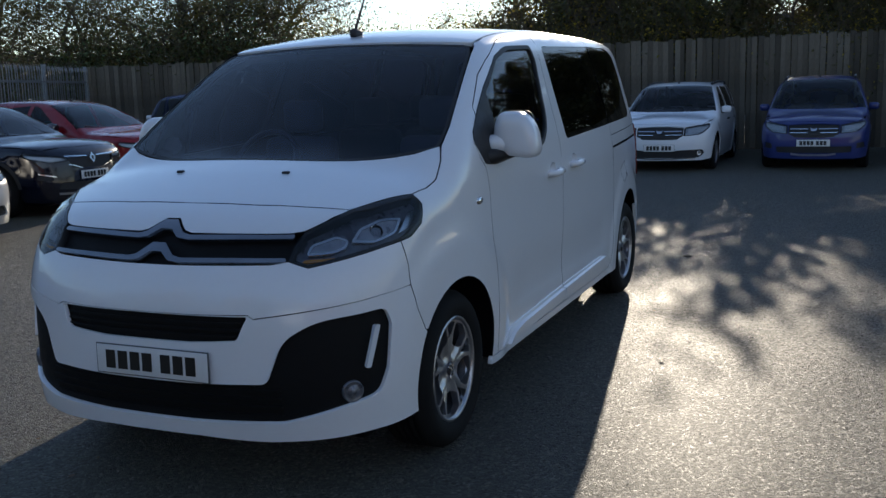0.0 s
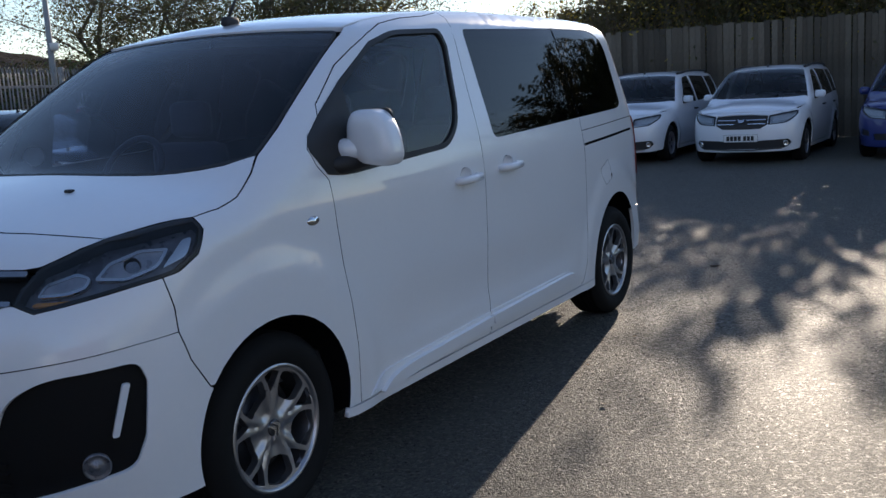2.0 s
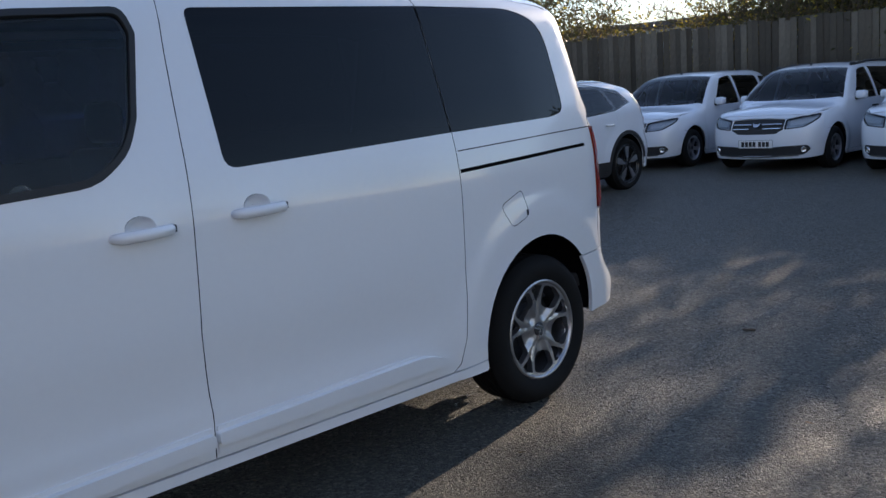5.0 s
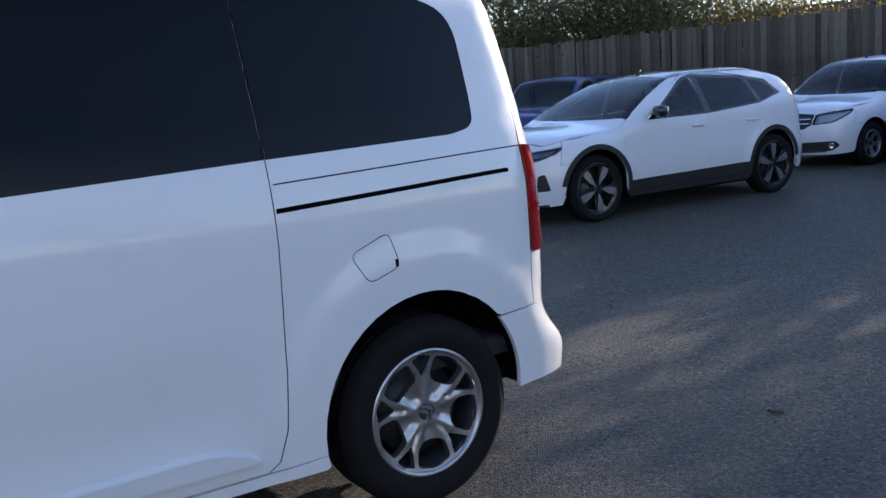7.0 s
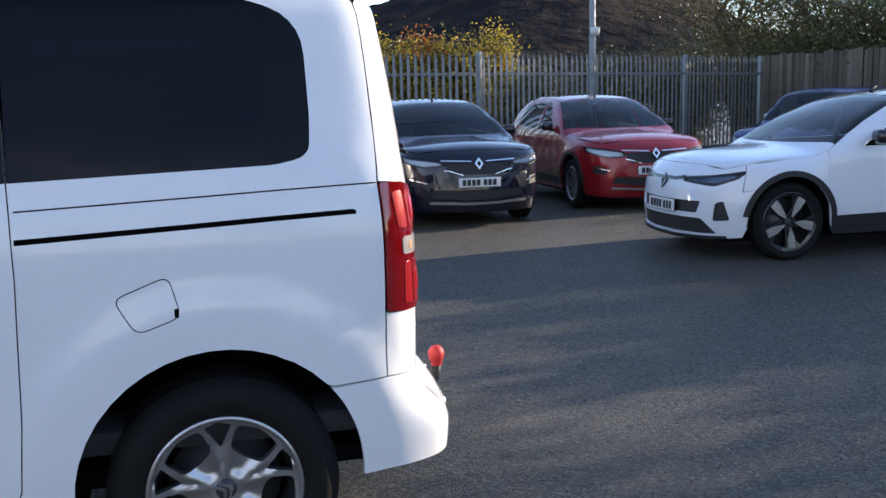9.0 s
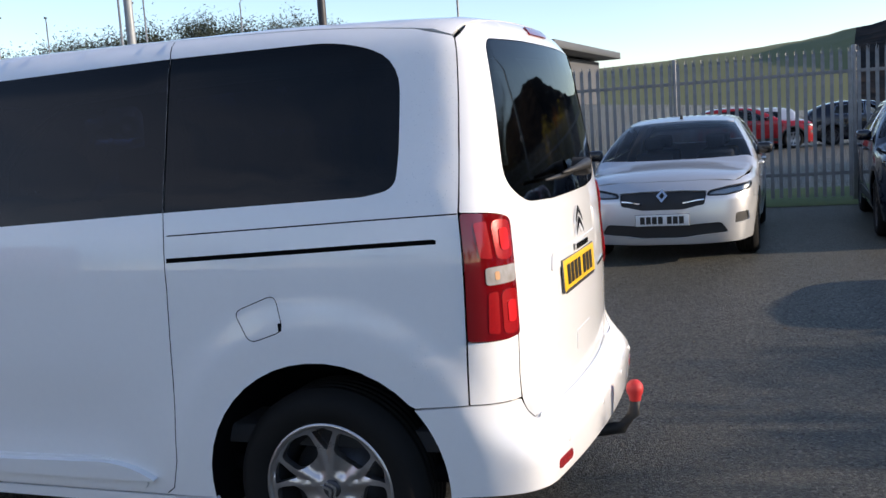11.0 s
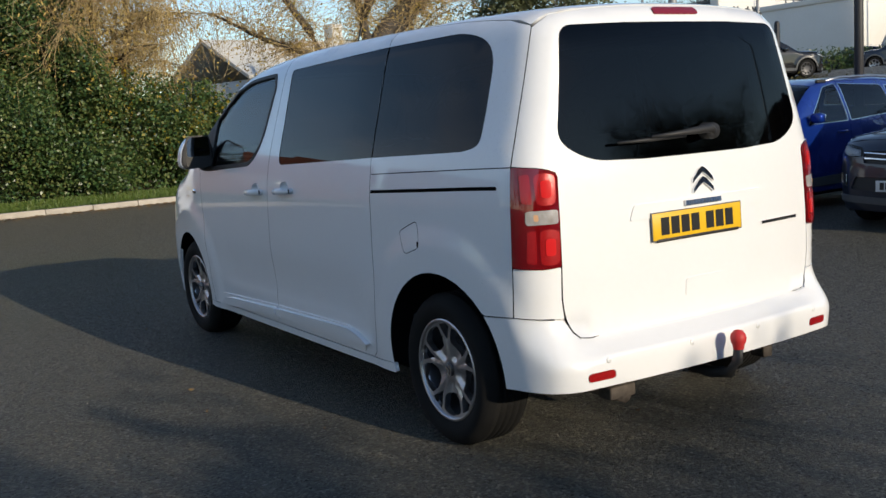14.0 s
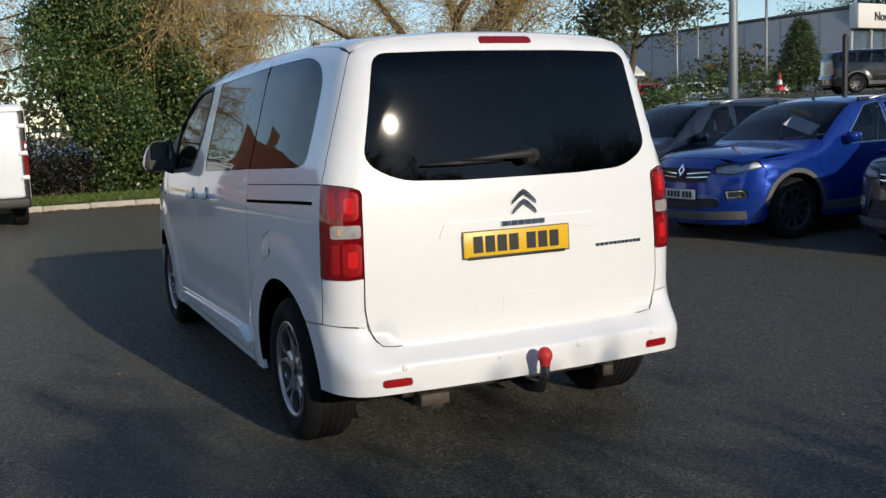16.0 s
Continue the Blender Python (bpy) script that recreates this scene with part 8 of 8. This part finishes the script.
lamp_post(-8.42, -4.28, 0, 8.5, 0.075, POLE, 1, 1.0, 200)
lamp_post(-9.16, -1.55, 0, 8.0, 0.07, BLACKPOLE, 1, 1.0, 150, "tall black lamp post between the parked cars")
cam_pole = lamp_post(-13.95, 10.8, 0, 7.0, 0.07, POLE, 0, label="grey pole with a dome camera behind the railings")
lathe("dome_camera", [(0.001, -0.12), (0.07, -0.10), (0.09, -0.03), (0.09, 0.05), (0.001, 0.06)], WHITECLAD, cam_pole, 16, "z", (0.13, 0, 2.75))
for x, y, h, a in ((-43, 9.4, 5.0, 1), (-58, -40, 11, 2), (-75, -42, 12, 1), (-70, -50, 12, 1), (-66, -56, 11, 1), (-52, -58, 11, 1), (-36, -33, 8, 0), (-34, -38, 7, 0), (-40, -28.5, 8, 0), (-56, -15, 13, 0)):
    lamp_post(x, y, 2.0 if y < 0 else 0, h, 0.09, GALV, a, 1.4, 40)
post = thing("gate_post", "plain black steel gate post", "post", Matrix.Translation((-10.05, -3.61, 0)))
bevelled("column", -0.035, 0.035, -0.035, 0.035, 0, 2.55, 0.01, BLACKPOLE, post)
lathe("cap", [(0.001, 0.03), (0.03, 0.02), (0.042, 0.0), (0.042, -0.02)], BLACKPOLE, post, 16, "z", (0, 0, 2.56))


def shed(name, label, x0, x1, y0, y1, z0, z1, wall, roof, over=0.4, m=None, thick=0.35):
    b = thing(name, label, "building", m)
    bevelled("wall", x0, x1, y0, y1, z0 - 1.0, z1, 0.02, wall, b)
    bevelled("roof", x0 - over, x1 + over, y0 - over, y1 + over, z1 + 0.003, z1 + thick, 0.03, roof, b)
    return b


# low industrial roof to the north
w_ = shed("warehouse", "long low dark-roofed industrial building", -45, 16, 52, 70, 0, 4.6, CLAD, DARKCLAD, 0.5)
for k in range(14):
    bevelled("window", -43 + k * 4.2, -41 + k * 4.2, 51.9, 52.02, 1.2, 2.6, 0.02, SHOWGLASS, w_)

# car showroom with a white fascia
show = thing("showroom", "grey showroom with a white fascia over tall glazing", "building", pose(-64.4, -52.7, 2.26, 0, 0, 6) @ Matrix.Scale(1.5, 4))
bevelled("wall", -30, 0, -34, -0.4, -1, 4.95, 0.03, CLAD, show)
bevelled("fascia", -30.1, 0.15, -0.45, 0.15, 3.85, 5.2, 0.03, WHITECLAD, show)
bevelled("parapet", -30.1, 0.08, -34.1, -0.47, 4.955, 5.15, 0.03, DARKCLAD, show)
for k in range(20):
    bevelled("pane", -1.5 - k * 1.4, -0.18 - k * 1.4, -0.42, -0.34, 0.0, 3.82, 0.01, SHOWGLASS, show)
    bevelled("mullion", -1.56 - k * 1.4, -1.50 - k * 1.4, -0.40, -0.18, 0.0, 3.84, 0.01, WHITECLAD, show)
for k in range(12):
    bevelled("wall_rib", 0.003, 0.05, -2.6 - k * 2.8, -2.5 - k * 2.8, -1, 4.95, 0.01, CLAD, show)
txt = bpy.data.curves.new("sign_text", "FONT")
txt.body, txt.size, txt.extrude = "North Wales", 0.68, 0.03
t_ob = new("sign_lettering", txt)
t_ob.parent = show
t_ob.matrix_basis = pose(-1.2, 0.19, 4.28, 90, 0, 180)
txt.materials.append(GREYTRIM)
bevelled("sign_bar", -7.0, -5.5, 0.16, 0.21, 4.26, 4.80, 0.01, RED, show, label="plain red bar where a trade name stands")

# glass pavilion with a projecting flat canopy
pav = thing("pavilion", "glass-fronted sales pavilion under a flat dark canopy", "building", pose(-60, -30, 2.2, 0, 0, -3))
bevelled("wall", -14, -0.5, 0, 20, -1, 3.6, 0.03, DARKCLAD, pav)
bevelled("canopy", -15, 3.5, -2, 21.5, 3.75, 4.25, 0.06, GREYTRIM, pav)
for k in range(12):
    bevelled("pane", -0.46, -0.40, 0.1 + k * 1.65, 1.65 + k * 1.65, 0, 3.6, 0.01, SHOWGLASS, pav)
    bevelled("mullion", -0.42, -0.30, 0.0 + k * 1.65, 0.09 + k * 1.65, 0, 3.6, 0.01, WHITECLAD, pav)
for k in range(5):
    tube("column", [(2.9, 0 + k * 5.0, -0.5), (2.9, 0 + k * 5.0, 3.75)], 0.10, GREYTRIM, pav, 10)
lathe("roof_drum", [(0.001, 5.1), (3.0, 5.1), (3.1, 5.0), (3.1, 4.25)], GREYTRIM, pav, 24, "z", (-4, 11, 0))
flag = thing("banner", "tall purple banner on a white mast", "banner", pose(-44, -10.5, 2.2))
tube("mast", [(0, 0, -0.3), (0, 0, 4.4)], 0.04, WHITECLAD, flag, 8)
bevelled("cloth", -0.01, 0.01, 0.05, 0.75, 1.6, 4.3, 0.004, NAVY, flag)
shed("tan_annexe", "pale wall of the neighbouring sales building", -60, -52, -38, -31, 2, 7.0, WHITECLAD, WHITECLAD, 0.1)

# houses beyond the hedge, and one to the south-east that the windows mirror
def house(x, y, deg, w, d, h, rise, wall, roof, z=0.0, label="plain house with a pitched roof"):
    b = thing("house", label, "house", pose(x, y, z, 0, 0, deg))
    bevelled("wall", -w / 2, w / 2, -d / 2, d / 2, -0.5, h, 0.02, wall, b)
    v = [(-w / 2 - 0.3, -d / 2 - 0.3, h), (w / 2 + 0.3, -d / 2 - 0.3, h), (w / 2 + 0.3, d / 2 + 0.3, h), (-w / 2 - 0.3, d / 2 + 0.3, h), (-w / 2 - 0.3, 0, h + rise), (w / 2 + 0.3, 0, h + rise)]
    v += [(a, c, e + 0.14) for a, c, e in v]
    linked("roof", v, [(6, 7, 11, 10), (8, 9, 10, 11), (0, 1, 7, 6), (2, 3, 9, 8), (0, 4, 5, 1), (2, 5, 4, 3), (1, 5, 11, 7), (5, 2, 8, 11), (3, 4, 10, 9), (4, 0, 6, 10)], roof, b, smooth=False)
    bevelled("chimney", -w / 4 - 0.3, -w / 4 + 0.3, -0.3, 0.3, h + rise * 0.5, h + rise + 0.9, 0.02, wall, b)
    for k in range(3):
        for s in (-1, 1):
            win = bevelled("window", -w / 2 + w * (k + 0.5) / 3 - 0.55, -w / 2 + w * (k + 0.5) / 3 + 0.55, s * d / 2 - 0.03, s * d / 2 + 0.03, h * 0.45, h * 0.8, 0.01, SHOWGLASS, b)
            bevelled("sill", -w / 2 + w * (k + 0.5) / 3 - 0.65, -w / 2 + w * (k + 0.5) / 3 + 0.65, s * d / 2 - 0.07, s * d / 2 + 0.07, h * 0.45 - 0.08, h * 0.45, 0.01, RENDER, win)
    return b


house(-15.5, -34, 12, 9, 6, 2.9, 1.7, RENDER, RENDER, 0.5, "low pale building with a light roof beyond the hedge")
house(-24, -38, -8, 10, 6, 2.7, 1.6, RENDER, WHITECLAD, 0.8, "low pale building with a light roof beyond the hedge")
house(14, -30, 20, 11, 7, 3.4, 2.8, BRICK, ROOF, 0, "red brick house with a clay tile roof")
house(24, -24, 35, 9, 7, 3.4, 2.6, BRICK, ROOF, 0, "red brick house with a clay tile roof")

# pines on the skyline
for x, y, h in ((-88, -72, 13), (-93, -66, 14.5), (-98, -58, 15.5), (-104, -50, 15), (-86, -79, 12)):
    tree("pine_tree", "broad dark pine on the skyline", (x, y, 1.5), h, 4.8, PINE, 26000, 0.36, 11, 0.35, (0.03, 0), 0, 0.55, 200, 0.0, 0.5, 1, 0.3, 0.75, 60)
con = thing("conifer", "dense dark conical conifer before the showroom wall", "tree", Matrix.Translation((-32.9, -27.5, 2.5)) @ Matrix.Diagonal((0.95, 0.95, 0.80, 1)))
tube("trunk", [(0, 0, -0.2), (0, 0, 3.6)], [0.14, 0.03], BARK, con, 8)
cn = 420
cz = rng.uniform(0.1, 1, cn)
ca = rng.uniform(0, 6.28, cn)
cc = np.c_[np.cos(ca) * (1 - cz) ** 0.7 * 1.15, np.sin(ca) * (1 - cz) ** 0.7 * 1.15, cz * 3.9]
leaf_mesh("crown", clumps(cc, 26, 0.14), 0.16, CONIFER, con, 0.4, 0.3)
box_hedge = thing("clipped_hedge", "clipped green hedge beside the upper car park", "hedge", Matrix.Translation((-32, -27.5, 2.2)))
bx_ = np.c_[rng.uniform(-9, 4, 900), rng.uniform(-0.5, 0.5, 900), rng.uniform(0, 1.05, 900)]
bx_[:, 1] += bx_[:, 0] * -0.8
leaf_mesh("foliage", clumps(bx_, 14, 0.13), 0.13, IVY, box_hedge)
low = thing("rough_bank", "rough grass and weeds on the bank", "shrub", Matrix.Translation((-22, -20, 1.0)))
lb = np.c_[rng.uniform(-7, 3, 700), rng.uniform(-1.2, 1.2, 700), rng.uniform(0, 0.7, 700)]
lb[:, 1] += lb[:, 0] * -0.75
leaf_mesh("foliage", clumps(lb, 14, 0.18), 0.13, OLIVE, low)
cone = thing("traffic_cone", "orange traffic cone with a white band", "cone", Matrix.Translation((-28.5, -24.2, 2.3)))
lathe("cone_body", [(0.17, 0.03), (0.12, 0.25)], REDPLASTIC, cone, 20, "z")
lathe("white_band", [(0.1215, 0.25), (0.085, 0.45)], PLATE_W, cone, 20, "z")
lathe("cone_tip", [(0.084, 0.45), (0.04, 0.72), (0.001, 0.73)], REDPLASTIC, cone, 20, "z")
bevelled("cone_foot", -0.22, 0.22, -0.22, 0.22, 0, 0.04, 0.01, REDPLASTIC, cone)
barrier = thing("barrier_rail", "white tubular barrier rail by the cone", "barrier", pose(-30.4, -23.2, 2.3, 0, 0, 35))
for z in (0.35, 0.75, 1.05):
    tube("rail", [(-2.6, 0, z), (2.6, 0, z)], 0.03, WHITECLAD, barrier, 8)
for x in (-2.6, -1.3, 0, 1.3, 2.6):
    tube("post", [(x, 0, -0.1), (x, 0, 1.05)], 0.03, WHITECLAD, barrier, 8)

# cars on the upper lot and beyond the railings
for src, x, y, z, deg in ((dark_car, -29.5, -18.1, 1.98, 242.7), (clio, -47.5, -25.5, 2.25, 30), (arkana, -46.0, -28.6, 2.25, 20), (wagon, -48.5, -20.5, 2.25, 160), (captur, -45.5, -15.8, 2.2, 190), (captur, -43.0, -12.9, 1.85, 200), (arkana, -25.5, -2.3, 0.62, 180),
                           (captur, -32.6, 4.6, 0, 192), (arkana, -34.0, 8.6, 0, 185), (clio, -33.0, 1.8, 0, 10), (kadjar, -33.5, 12.2, 0, 170), (wagon, -52.0, -47.0, 2.3, 20), (captur, -49.0, -49.0, 2.3, 20), (clio, -46.5, -51.0, 2.3, 20),
                           (wagon, -55.5, -43.5, 2.3, 20), (jogger, -39.5, -21.3, 2.2, 30), (wagon, -28.8, -33.7, 1.55, 60), (captur, -31.3, -33.7, 1.6, 240), (clio, -32.5, -32.2, 1.6, 60), (clio, 0.2, -29.5, 0.1, 80)):
    copy_thing(src, pose(x, y, z, 0, 0, deg))
# railings and signs seen through the gap in the hedge
gap_fence = thing("yard_railing", "pale steel railing behind the hedge gap", "fence", Matrix.Translation((0, -26.5, 0.1)), kind="structure")
for k in range(60):
    b = new("pale", pale_me)
    b.parent = gap_fence
    b.matrix_basis = pose(-3 + k * 0.16, 0, 0, 0, 0, 0) @ Matrix.Diagonal((1, 1, 0.85, 1))
for z in (0.4, 1.6):
    bevelled("rail", -3, 6.6, 0.015, 0.03, z - 0.025, z + 0.025, 0.003, GALV, gap_fence)
sgn_ = thing("orange_sign", "plain orange hoarding board beyond the railing", "sign", Matrix.Translation((2.6, -34, 0)))
bevelled("board", -0.8, 0.5, -0.03, 0.03, 1.2, 3.6, 0.01, surface("orange_board", (0.55, 0.12, 0.03), (0.5, 0.10, 0.025), 0.6, 0.7), sgn_)
bevelled("leg", -0.7, -0.6, -0.05, 0.05, 0, 1.2, 0.01, GALV, sgn_)
bevelled("leg", 0.3, 0.4, -0.05, 0.05, 0, 1.2, 0.01, GALV, sgn_)

# white delivery van, only its tail in view
dv = thing("delivery_van", "white delivery van seen from behind, black trim", "van", pose(2.57, -9.9, 0))
bevelled("body", -1.0, 1.0, -4.6, 0.0, 0.42, 2.06, 0.10, WHITE2, dv, seg=5)
bevelled("rear_frame", -0.985, 0.985, -0.04, 0.012, 0.44, 1.96, 0.05, TRIM, dv, seg=3)
for s in (1, -1):
    bevelled("rear_door", s * 0.46 - 0.445, s * 0.46 + 0.445, -0.02, 0.035, 0.52, 1.93, 0.05, WHITE2, dv, seg=4)
    bevelled("tail_lamp", s * 0.965 - 0.03, s * 0.965 + 0.03, -0.10, 0.03, 0.85, 1.45, 0.012, REDLENS, dv)
    for z in (0.85, 1.25, 1.70):
        bevelled("hinge", s * 0.93 - 0.07, s * 0.93 + 0.07, 0.0, 0.055, z - 0.035, z + 0.035, 0.012, WHITE2, dv)
bevelled("rear_bumper", -0.98, 0.98, -0.12, 0.10, 0.34, 0.52, 0.04, TRIM, dv, seg=3)
number_plate(dv, pose(0.30, 0.045, 0.72, 0, 0, 180), True)
four_wheels(dv, (-3.7, -0.85), 0.93, 0.34, 0.21, 0.21, "five", DARKALLOY)
